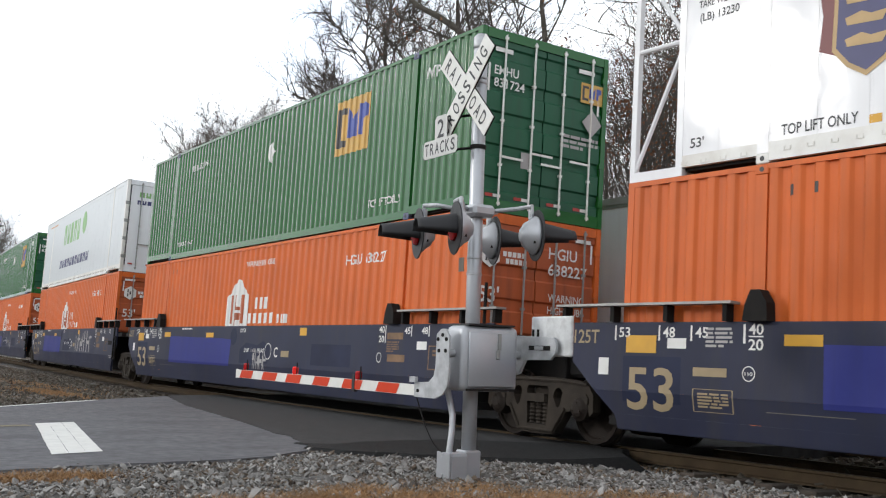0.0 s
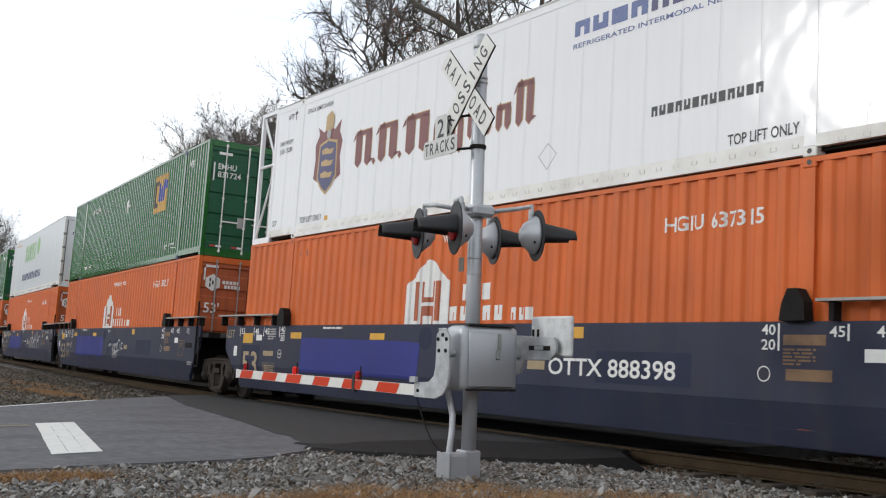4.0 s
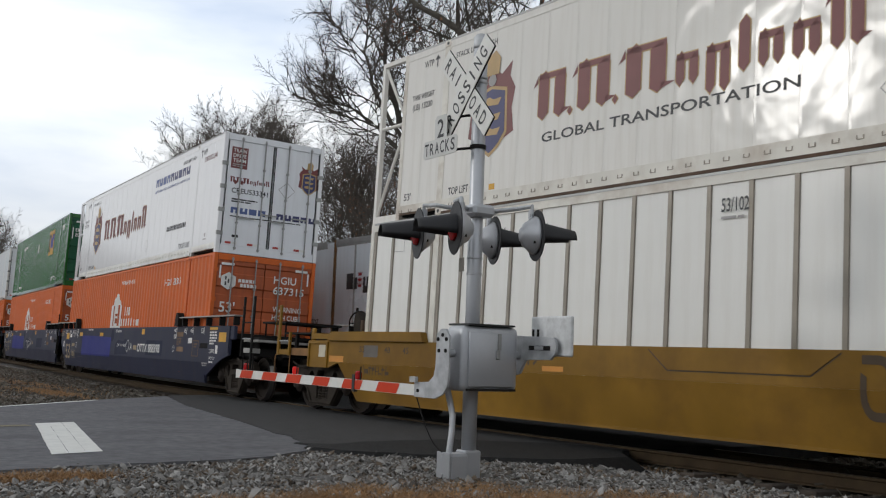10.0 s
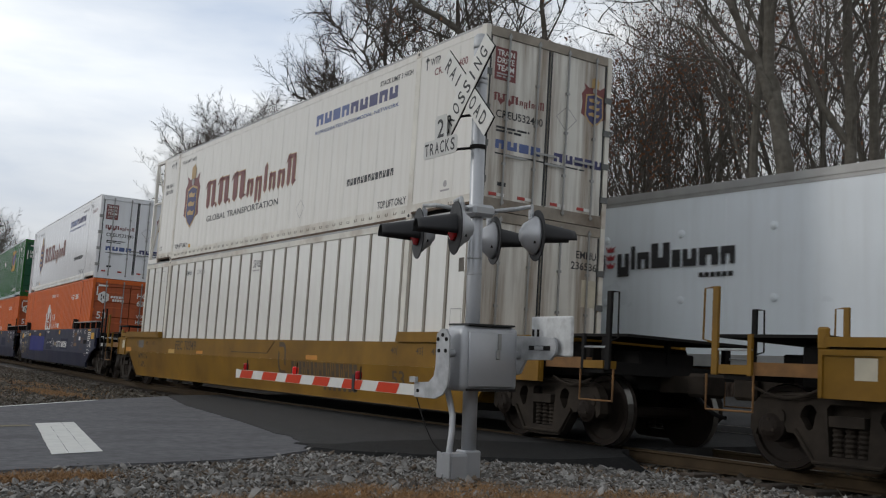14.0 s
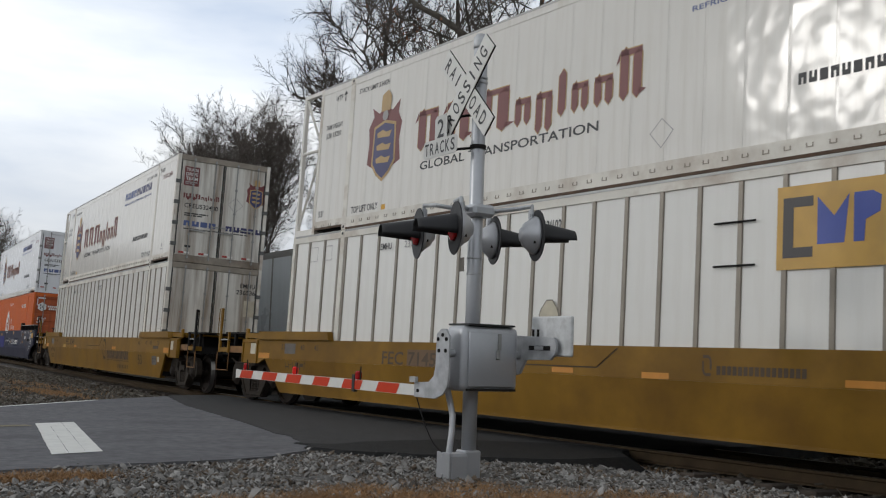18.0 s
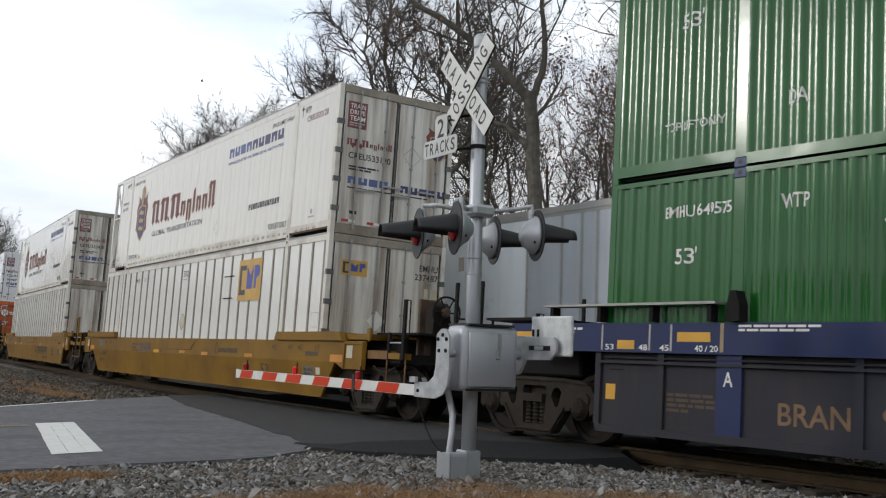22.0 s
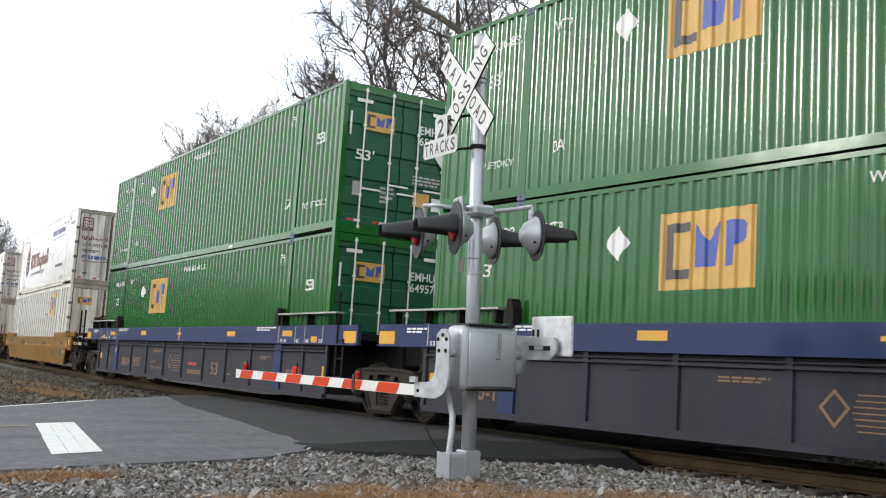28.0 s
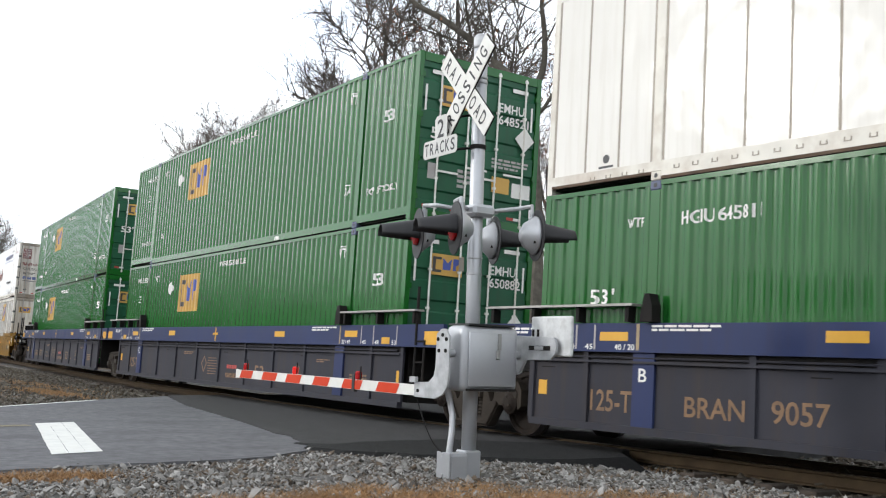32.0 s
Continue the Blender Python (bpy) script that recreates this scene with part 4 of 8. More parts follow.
def guide(th, x, y, narrow=1.0):
    """A dark bracket that steers the container into the well."""
    s = 1 if y > 0 else -1
    beveled_plate(th, "container_guide", [(x + a * narrow, z) for a, z in ((-0.16, 1.56), (0.16, 1.56), (0.15, 1.76), (0.06, 1.90), (-0.06, 1.90), (-0.13, 1.74))], *sorted((s * 1.305, s * 1.46)), STEEL_DARK, "dark steel container guide")


def deck(th, x0, x1, y, m=None):
    s = 1 if y > 0 else -1
    block(th, "walkway", x0, x1, s * 1.305, s * 1.48, 1.755, 1.785, m or DECK, "thin worn steel walkway plate")
    n = max(2, int(abs(x1 - x0) / 0.9))
    for i in range(n + 1):
        x = x0 + (x1 - x0) * (0.04 + 0.92 * i / n)
        block(th, "walkway_bracket", x - 0.03, x + 0.03, s * 1.31, s * 1.44, 1.56, 1.754, STEEL_DARK)


def well_car(kind, label, group, truck_left, truck_right, brake=0):
    """One well unit; x = 0 is the middle of its containers."""
    th = thing("well_car", label, "railway car", group)
    wheels = []
    lc, rc = truck_left == "coupled", truck_right == "coupled"
    for s in (-1, 1):
        near = lambda a, b: sorted((s * a, s * b))
        if kind == "violet":
            xl, xr = (-9.8 if lc else -9.46), 9.46
            beveled_plate(th, "top_chord", [(xl, 1.19), (xr, 1.19), (xr, 1.55), (xl, 1.55)], *near(1.375, 1.305), CAR_PURPLE)
            beveled_plate(th, "chord_lip", [(xl, 1.19), (xr, 1.19), (xr, 1.215), (xl, 1.215)], *near(1.415, 1.376), CAR_PURPLE)
            for z0, z1 in ((0.30, 1.19),):
                xs = [-8.12, -7.1, -6.12, -4.55, -3.05, -1.5, 0.0, 1.55, 3.05, 4.55, 6.02, 7.2, 8.25]
                for a, b in zip(xs, xs[1:]):
                    beveled_plate(th, "side_panel", [(a, z0), (b, z0), (b, z1 - 0.002), (a, z1 - 0.002)], *near(1.335, 1.302), CAR_GREY)
                for x in xs:
                    w = 0.17 if abs(abs(x) - 6.07) < 0.1 else 0.045
                    block(th, "side_stake", x - w, x + w, s * 1.372, s * 1.3355, 0.30, 1.188, CAR_PURPLE if w > 0.1 else CAR_GREY)
            beveled_plate(th, "ledge", [(-8.1, 1.055), (8.2, 1.055), (8.2, 1.085), (-8.1, 1.085)], *near(1.392, 1.3355), CAR_GREY)
            # A flat black strip stands in for the shade below the chord lip.
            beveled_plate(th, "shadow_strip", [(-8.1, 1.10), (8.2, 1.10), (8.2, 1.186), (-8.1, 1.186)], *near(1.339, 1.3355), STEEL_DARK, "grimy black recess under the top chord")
            bar(th, "train_pipe", (-8.0, s * 1.362, 1.125), (8.1, s * 1.362, 1.125), 0.014, CAR_GREY)
            beveled_plate(th, "bottom_chord", [(-8.1, 0.21), (8.24, 0.21), (8.25, 0.30), (-8.12, 0.30)], *near(1.40, 1.302), CAR_GREY)
            for x0, x1 in ((-9.05, -6.25), (6.15, 8.75)):
                deck(th, x0, x1, s)
            for x in (-6.03, 6.03):
                guide(th, x, s, 0.6)
        elif kind == "yellow":
            up = [(-9.92, 1.27), (-9.92, 0.78), (-9.15, 0.78), (-8.82, 0.88), (8.82, 0.88), (9.15, 0.78), (9.92, 0.78), (9.92, 1.27)]
            beveled_plate(th, "upper_side_plate", up, *near(1.36, 1.31), CAR_YELLOW)
            bm = bmesh.new()
            lo = [(-8.82, 0.879, 1.36), (8.82, 0.879, 1.36), (8.22, 0.26, 1.36 - LOW_IN), (-8.22, 0.26, 1.36 - LOW_IN)]
            a = [bm.verts.new((x, s * y, z)) for x, z, y in lo]
            b = [bm.verts.new((x, s * (y - 0.05), z)) for x, z, y in lo]
            bm.faces.new(a)
            bm.faces.new(b)
            for i in range(4):
                bm.faces.new((a[i], a[(i + 1) % 4], b[(i + 1) % 4], b[i]))
            part("lower_side_plate", bm, CAR_YELLOW, th)
            for x0, x1 in ((-8.2, -5.5), (-5.5, 6.5), (6.5, 8.2)):
                block(th, "bottom_flange", x0, x1, s * (1.285 if abs(x0 + x1) > 1.5 else 1.372 - LOW_IN), s * 1.15, 0.235, 0.31 if abs(x0 + x1) > 1.5 else 0.27, CAR_YELLOW)
            beveled_plate(th, "stiffener_plate", [(-1.08, 1.0), (0.86, 1.0), (1.20, 1.235), (-1.38, 1.235)], *near(1.372, 1.3605), CAR_YELLOW)
            for e in (-1, 1):
                beveled_plate(th, "raised_guard", [(e * 6.12, 1.27), (e * 9.15, 1.27), (e * 9.05, 1.43), (e * 6.2, 1.43)][::e], *near(1.42, 1.305), CAR_YELLOW)
                block(th, "end_frame", e * 9.18, e * 9.22, s * 1.385, s * 1.361, 0.79, 1.25, CAR_YELLOW)
                block(th, "end_frame", e * 9.86, e * 9.90, s * 1.385, s * 1.361, 0.79, 1.25, CAR_YELLOW)
                block(th, "end_frame", e * 9.22, e * 9.86, s * 1.385, s * 1.361, 1.21, 1.25, CAR_YELLOW)
                block(th, "tie_eye", e * 9.85, e * 9.98, s * 1.30, s * 1.24, 1.27, 1.50, CAR_YELLOW, bev=0.02)
        else:
            le, re = 8.88, (9.84 if rc else 8.88)
            xl2, xr2 = -8.49, (9.07 if rc else 8.51)
            pts = [(-le, 1.56), (-le, 1.06), (xl2, 0.72), (xr2, 0.72)]
            pts += [(9.30, 0.80), (9.84, 0.92), (9.84, 1.56)] if rc else [(le, 1.06), (le, 1.56)]
            beveled_plate(th, "side_plate", pts, *near(1.353, 1.305), CAR_BLUE)
            for nm, lo, out in (("lower_side_plate", [(xl2, 0.7195), (xr2, 0.7195), (8.17, 0.40), (8.10, 0.25), (-8.10, 0.25), (-8.17, 0.44)], 0.0), ("lower_band", [(-8.14, 0.44), (8.14, 0.44), (8.12, 0.26), (-8.12, 0.26)], 0.012)):
                bm = bmesh.new()
                a = [bm.verts.new((x, s * (1.353 + out - (0.72 - z) * 0.19), z)) for x, z in lo]
                b = [bm.verts.new((x, s * (1.30 + (0.0515 if out else 0) - (0.72 - z) * 0.19), z)) for x, z in lo]
                bm.faces.new(a)
                bm.faces.new(b[::-1])
                for i in range(len(lo)):
                    bm.faces.new((a[i], b[i], b[(i + 1) % len(lo)], a[(i + 1) % len(lo)]))
                bmesh.ops.recalc_face_normals(bm, faces=bm.faces[:])
                part(nm, bm, CAR_BLUE, th)
            for x0, x1 in ((-9.1, -6.33), (6.33, 9.1 if not rc else 10.4)):
                deck(th, x0, x1, s)
            for x in (-6.03, 6.03):
                guide(th, x, s)
            if rc:
                block(th, "end_panel", 9.12, 9.82, s * 1.375, s * 1.3535, 0.95, 1.55, CAR_BLUE)
                block(th, "corner_bracket", 9.86, 10.1, s * 1.36, s * 1.28, 1.25, 1.56, CAR_BLUE, bev=0.02)
    main = {"blue": STEEL_DARK, "yellow": CAR_YELLOW, "violet": STEEL_DARK}[kind]
    block(th, "well_floor", -8.3, 8.3, -1.24, 1.24, 0.30, 0.41, STEEL_DARK)
    for e, own in ((-1, truck_left), (1, truck_right)):
        block(th, "end_bulkhead", e * 8.15, e * 8.25, -1.24, 1.24, 0.41, 1.45, main)
        reach = 9.5 if own != "coupled" else 10.9
        block(th, "end_sill", e * 8.25, e * reach, -0.5, 0.5, 0.75, 1.25, STEEL_DARK, bev=0.02)
        block(th, "end_platform", e * 8.25, e * (9.35 if kind != "yellow" else 9.9), -1.30, 1.30, 1.30, 1.40, main)
        if own == "coupled":
            tx = 9.72 if kind != "violet" else 9.55
            wheels += truck(th, e * tx)
            block(th, "coupler_shank", e * 10.9, e * 11.45, -0.12, 0.12, 0.74, 0.96, BOGIE)
            block(th, "coupler_head", e * 11.45, e * 11.78, -0.22, 0.17, 0.70, 1.0, BOGIE, bev=0.04)
            rail_m = CAR_YELLOW if kind == "yellow" and e < 0 else STEEL_DARK
            end_gear(th, e, CAR_YELLOW if kind == "yellow" else CAR_PURPLE if kind == "violet" else CAR_BLUE, e == brake, rail_m)
        elif own == "shared":
            tx = 9.68 if kind == "blue" else 10.02
            wheels += truck(th, e * tx)
            block(th, "joint_casting", e * 9.0, e * (tx + 0.25), -0.42, 0.42, 0.86, 1.36, STEEL_DARK, bev=0.05)
            for s in (-1, 1):
                for x in (8.68, 8.95):
                    bar(th, "grab_post", (e * x, s * 1.38, 0.6), (e * x, s * 1.38, 2.15 if x < 8.8 else 1.3), 0.025, STEEL_DARK)
                for z in (0.62, 0.95, 1.28):
                    bar(th, "rung", (e * 8.68, s * 1.38, z), (e * 8.95, s * 1.38, z), 0.015, STEEL_DARK)
    return th, wheels


# ---- the consist: right end of each stack along the line at t = 0 ----
STACKS = [
    ("A", -50.87, "blue", "none", "shared"), ("B", -31.51, "blue", "none", "shared"), ("C", -12.15, "blue", "none", "shared"), ("D", 7.21, "blue", "none", "coupled"),
    ("E", 30.79, "yellow", "coupled", "coupled"), ("F", 54.73, "yellow", "coupled", "coupled"),
    ("G", 78.35, "violet", "coupled", "shared"), ("H", 97.90, "violet", "none", "shared"), ("I", 117.45, "violet", "none", "shared")]
MID = {k: x - L53 / 2 for k, x, *_ in STACKS}
CARS, LOADS, WHEELS = {}, {}, []
CAR_LABEL = {"blue": "faded grey-blue steel well car with bright blue patches", "yellow": "mustard-yellow steel well car, dusty and stained", "violet": "violet-blue and grey ribbed steel well car"}
for key, x, kind, a, b in STACKS:
    car, wh = well_car(kind, CAR_LABEL[kind], "well cars of the near train", a, b, {"E": -1, "F": 1}.get(key, 0))
    CARS[key] = car
    WHEELS += wh


def loads():
    g1, g2 = "lower containers of the near train", "upper containers of the near train"
    og = steel_container(ORANGE, ORANGE_DARK, "orange corrugated steel container in a well car", g1)
    gr = steel_container(GREEN, GREEN_DARK, "green corrugated steel container in a well car", g1, 0.216)
    wh = smooth_container(WHITE, WHITE_TRIM, DOOR_WHITE, "white refrigerated container stacked on an orange container", g2, nose=0.74)
    old = smooth_container(WHITE_OLD, TRIM_RUSTY, DOOR_OLD, "weathered white refrigerated container on a white ribbed container", g2, nose=0.74)
    express = smooth_container(WHITE_GREY, WHITE_TRIM, DOOR_WHITE, "grey-white container with green lettering stacked on an orange container", g2)
    plain = smooth_container(WHITE_OLD, TRIM_RUSTY, DOOR_OLD, "weathered white riveted container stacked on a green container", g2, seam_m=RIB_BEIGE)
    rib = smooth_container(WHITE_RIB, TRIM_RUSTY, DOOR_OLD, "white sheet-sided container with beige ribs in a yellow well car", g1, ribbed=True)
    base = {"og": og, "gr": gr, "wh": wh, "old": old, "rib": rib, "pl": plain, "ex": express}
    used = set()

    def take(code, key, level, label=None):
        if code in used:
            ob = copy_thing(base[code], Matrix())
        else:
            ob = base[code]
            used.add(code)
        tagged(ob, label or "", group=g1 if level == 0 else g2)
        LOADS[key + str(level)] = ob

    on_green = "green corrugated steel container stacked on another container"
    plan = [("A", "og", "gr"), ("B", "og", "ex"), ("C", "og", "gr"), ("D", "og", "wh"), ("E", "rib", "old"), ("F", "rib", "old"), ("G", "gr", "gr"), ("H", "gr", "gr"), ("I", "gr", "pl")]
    for key, lo, hi in plan:
        take(lo, key, 0)
        take(hi, key, 1, on_green if hi == "gr" else None)


loads()

# ---- paint and lettering on the near train ----
def side_mark(th, name, m, draw, z0=0.0, y=None, waves=False, label="", bend=None):
    """Paint on the near side; draw() works in x along the car and z above the rail."""
    bm = bmesh.new()
    draw(bm)
    for v in bm.verts:
        v.co.z -= z0
    if waves:
        on_waves(bm, -HALF + 0.006 - (0.004 if y is None else 0.004 + y))
    else:
        for v in bm.verts:
            v.co.y = -HALF - 0.0005 if y is None else y
            if bend and v.co.z < bend:
                v.co.y += (bend - v.co.z) * 0.19
    return pieces(name, bm, m, th, label)


def pieces(name, bm, m, th, label):
    """A wordmark's blocks are parts of their own; other paint stays one part."""
    if name != "wordmark":
        return part(name, bm, m, th, label)
    order = list(bm.verts)
    todo = set(order)
    ob = None
    for seed in order:
        if seed not in todo:
            continue
        todo.discard(seed)
        isle, edge = {seed}, [seed]
        while edge:
            v = edge.pop()
            for e in v.link_edges:
                o = e.other_vert(v)
                if o in todo:
                    todo.discard(o)
                    isle.add(o)
                    edge.append(o)
        b2 = bmesh.new()
        at = {v: b2.verts.new(v.co) for v in order if v in isle}
        for f in bm.faces:
            if f.verts[0] in isle:
                b2.faces.new([at[v] for v in f.verts])
        ob = part("wordmark_block", b2, m, th, label)
    bm.free()
    return ob


def end_mark(th, name, m, draw, z0=0.0, out=0.004, label=""):
    """Paint on the door end; draw() works in y across the car and z above the rail."""
    bm = bmesh.new()
    draw(bm)
    for v in bm.verts:
        v.co = (L53 / 2 - 0.022 + out, v.co.x, v.co.z - z0)
    return pieces(name, bm, m, th, label)


def text_in(t, x0, z0, x1, z1):
    return lambda bm: write(bm, t, x0, z0, z1 - z0, x1 - x0)


def rect(x0, z0, x1, z1, sh=0.0):
    return lambda bm: plate(bm, x0, x1, z0, z1, 0.0, sh)


def rows_of(x0, z0, x1, z1, n, seed=0):
    """Writing too small to read: plain bars."""
    def draw(bm):
        r = random.Random(seed)
        h = (z1 - z0) / n
        for i in range(n):
            w = (x1 - x0) * (1 if i < n - 1 else r.uniform(0.5, 0.9))
            a = x0
            while a < x0 + w - 0.02:
                b = min(x0 + w, a + r.uniform(0.08, 0.22) * max(1.0, (x1 - x0)))
                plate(bm, a, b, z1 - (i + 0.72) * h, z1 - (i + 0.12) * h)
                a = b + 0.025
    return draw


def notched(a, z0, b, z1, kind):
    """One plain block, solid or with a notch below or above."""
    m0, m1, c = a + (b - a) * 0.37, b - (b - a) * 0.37, z0 + 0.58 * (z1 - z0)
    if kind == 2:
        return [(a, z0), (b, z0), (b, z1), (a, z1)]
    pts = [(a, z0), (m0, z0), (m0, c), (m1, c), (m1, z0), (b, z0), (b, z1), (a, z1)]
    return [(x, z0 + z1 - z) for x, z in pts] if kind == 1 else pts


def blocks(x0, z0, x1, z1, n, gap=0.22, sh=0.0):
    """A brand's name: n plain blocks, some with a notch."""
    def draw(bm):
        w = (x1 - x0) / n
        for i in range(n):
            a, b = x0 + i * w, x0 + i * w + w * (1 - gap)
            pts = notched(a, z0, b, z1, i % 3 if z1 - z0 >= 0.10 else 2)
            poly(bm, [(x + sh * (z - z0) / (z1 - z0), z) for x, z in pts])
    return draw


def rhombus(x, z, w, h):
    return lambda bm: poly(bm, [(x - w, z), (x, z - h), (x + w, z), (x, z + h)])


def outline(pts, t):
    """A closed line of width t."""
    def draw(bm):
        n = len(pts)
        c = Vector((sum(p[0] for p in pts) / n, sum(p[1] for p in pts) / n))
        a = [bm.verts.new((x, 0, z)) for x, z in pts]
        inner = [c + (Vector(p) - c) * (1 - t) for p in pts]
        b = [bm.verts.new((p.x, 0, p.y)) for p in inner]
        for i in range(n):
            bm.faces.new((a[i], a[(i + 1) % n], b[(i + 1) % n], b[i]))
    return draw


def circle(x, z, r, n=20):
    return [(x + r * math.cos(2 * math.pi * k / n), z + r * math.sin(2 * math.pi * k / n)) for k in range(n)]


def quill_strokes(x0, x1, z0, z1, grow=0.0):
    """A brand's wordmark in a heavy pen style, kept to plain slanted strokes."""
    def draw(bm):
        r = random.Random(4)
        shapes = [(0.0, 0.13, 1.0, 0), (0.155, 0.14, 1.0, 0), (0.325, 0.16, 1.0, 0), (0.495, 0.08, 0.62, 0), (0.585, 0.08, 0.62, 1), (0.675, 0.045, 0.95, 0), (0.73, 0.075, 0.62, 0), (0.815, 0.08, 0.62, 0), (0.905, 0.09, 1.0, 0)]
        W, Hh = x1 - x0, z1 - z0
        g = grow
        for u, w, h, drop in shapes:
            a, b = x0 + u * W, x0 + (u + w) * W
            k = 2 if w > 0.06 else 1
            sw = (b - a) / k * 0.62
            lo = z0 - (0.25 * Hh if drop else 0.0)
            top = z0 + h * Hh
            for i in range(k):
                c = a + (b - a) * (i + 0.5) / k
                t = top - (0.06 * Hh if i else 0.0)
                d = 0.10 * Hh
                poly(bm, [(c - sw / 2 - g, lo + d), (c - g * 0.3, lo - g), (c + sw / 2 + g, lo + d * 1.3), (c + sw / 2 + g, t - d), (c + sw * 0.1, t + g), (c - sw / 2 - g, t - d * 1.2)])
            if k == 2:
                plate(bm, a + sw * 0.3, b - sw * 0.3, top - 0.16 * Hh - g, top - 0.05 * Hh + g)
                if h > 0.9:
                    poly(bm, [(a - sw * 0.25, top - 0.30 * Hh), (a + sw * 0.2, top - 0.05 * Hh), (a + sw * 0.2, top - 0.22 * Hh)])
                    poly(bm, [(b - sw * 0.6, z0 + 0.05 * Hh), (b + sw * 0.3, z0 + 0.14 * Hh), (b - sw * 0.6, z0 + 0.18 * Hh)])
        for u in (0.14, 0.305):
            rhombus(x0 + u * W, z0 + 0.06 * Hh, 0.05 + g, 0.06 + g)(bm)
    return draw


def crest(th, fn, x, z, w, h, **k):
    """A heraldic emblem as plain coloured shapes: mantle, gold shield, navy field, gold bars."""
    fn(th, "emblem_mantle", MAROON, lambda bm: poly(bm, [(x - 0.46 * w, z - 0.05 * h), (x - 0.5 * w, z + 0.12 * h), (x - 0.36 * w, z + 0.24 * h), (x - 0.42 * w, z + 0.34 * h), (x - 0.2 * w, z + 0.26 * h), (x, z + 0.32 * h), (x + 0.2 * w, z + 0.26 * h), (x + 0.42 * w, z + 0.36 * h), (x + 0.38 * w, z + 0.22 * h), (x + 0.5 * w, z + 0.1 * h), (x + 0.44 * w, z - 0.08 * h), (x + 0.5 * w, z - 0.3 * h), (x, z - 0.42 * h), (x - 0.5 * w, z - 0.28 * h)]), **k)
    k2 = dict(k)
    shield = [(x - 0.33 * w, z + 0.12 * h), (x, z + 0.17 * h), (x + 0.33 * w, z + 0.12 * h), (x + 0.36 * w, z - 0.3 * h), (x + 0.2 * w, z - 0.42 * h), (x, z - 0.5 * h), (x - 0.2 * w, z - 0.42 * h), (x - 0.36 * w, z - 0.3 * h)]
    step = (lambda i: {"y": k["y"] - 0.003 * i} if "y" in k else {"out": k.get("out", 0.004) + 0.003 * i})
    k2.update(step(1))
    fn(th, "emblem_border", GOLD, lambda bm: poly(bm, shield), **k2)
    k2.update(step(2))
    fn(th, "emblem_field", NAVY, lambda bm: poly(bm, [(x + (a - x) * 0.87, z - 0.15 * h + (b - z + 0.15 * h) * 0.9) for a, b in shield]), **k2)
    k2.update(step(3))
    for i in range(3):
        zz = z + (0.02 - 0.14 * i) * h
        fn(th, "emblem_charge", GOLD, lambda bm: poly(bm, [(x - 0.2 * w, zz - 0.03 * h), (x + 0.16 * w, zz - 0.045 * h), (x + 0.22 * w, zz + 0.02 * h), (x + 0.05 * w, zz + 0.015 * h), (x - 0.05 * w, zz + 0.045 * h), (x - 0.22 * w, zz + 0.02 * h)]), **k2)
    fn(th, "emblem_helm", GREY_INK, lambda bm: poly(bm, circle(x, z + 0.22 * h, 0.09 * w, 8)), **k2)
    fn(th, "emblem_plume", GOLD, lambda bm: poly(bm, [(x - 0.14 * w, z + 0.27 * h), (x + 0.14 * w, z + 0.27 * h), (x + 0.16 * w, z + 0.42 * h), (x + 0.05 * w, z + 0.5 * h), (x - 0.13 * w, z + 0.45 * h)]), **k2)


def block_logo(th, fn, x0, za, x1, zb, **k):
    """The yellow square mark: plain dark and blue shapes on a yellow ground."""
    w, h = x1 - x0, zb - za
    fn(th, "logo_panel", LOGO_YELLOW, rect(x0, za, x1, zb), label="yellow logo panel", **k)
    k2 = dict(k)
    if "out" in k or fn is end_mark:
        k2["out"] = k.get("out", 0.004) + 0.003
    else:
        k2["y"] = 0.003 if k.get("waves") else k.get("y", -HALF - 0.0005) - 0.003
    fn(th, "logo_shape", LOGO_DARK, lambda bm: poly(bm, [(x0 + 0.06 * w, za + 0.14 * h), (x0 + 0.34 * w, za + 0.14 * h), (x0 + 0.34 * w, za + 0.26 * h), (x0 + 0.16 * w, za + 0.26 * h), (x0 + 0.16 * w, za + 0.74 * h), (x0 + 0.34 * w, za + 0.74 * h), (x0 + 0.34 * w, za + 0.86 * h), (x0 + 0.06 * w, za + 0.86 * h)]), **k2)
    fn(th, "logo_shape", LOGO_BLUE, lambda bm: poly(bm, [(x0 + 0.38 * w, za + 0.28 * h), (x0 + 0.62 * w, za + 0.28 * h), (x0 + 0.66 * w, za + 0.84 * h), (x0 + 0.53 * w, za + 0.60 * h), (x0 + 0.38 * w, za + 0.84 * h)]), **k2)
    fn(th, "logo_shape", LOGO_BLUE, lambda bm: poly(bm, [(x0 + 0.70 * w, za + 0.28 * h), (x0 + 0.79 * w, za + 0.28 * h), (x0 + 0.80 * w, za + 0.52 * h), (x0 + 0.92 * w, za + 0.60 * h), (x0 + 0.93 * w, za + 0.78 * h), (x0 + 0.86 * w, za + 0.84 * h), (x0 + 0.70 * w, za + 0.84 * h)]), **k2)


Z_LOW, Z_UP = 0.42, 3.32


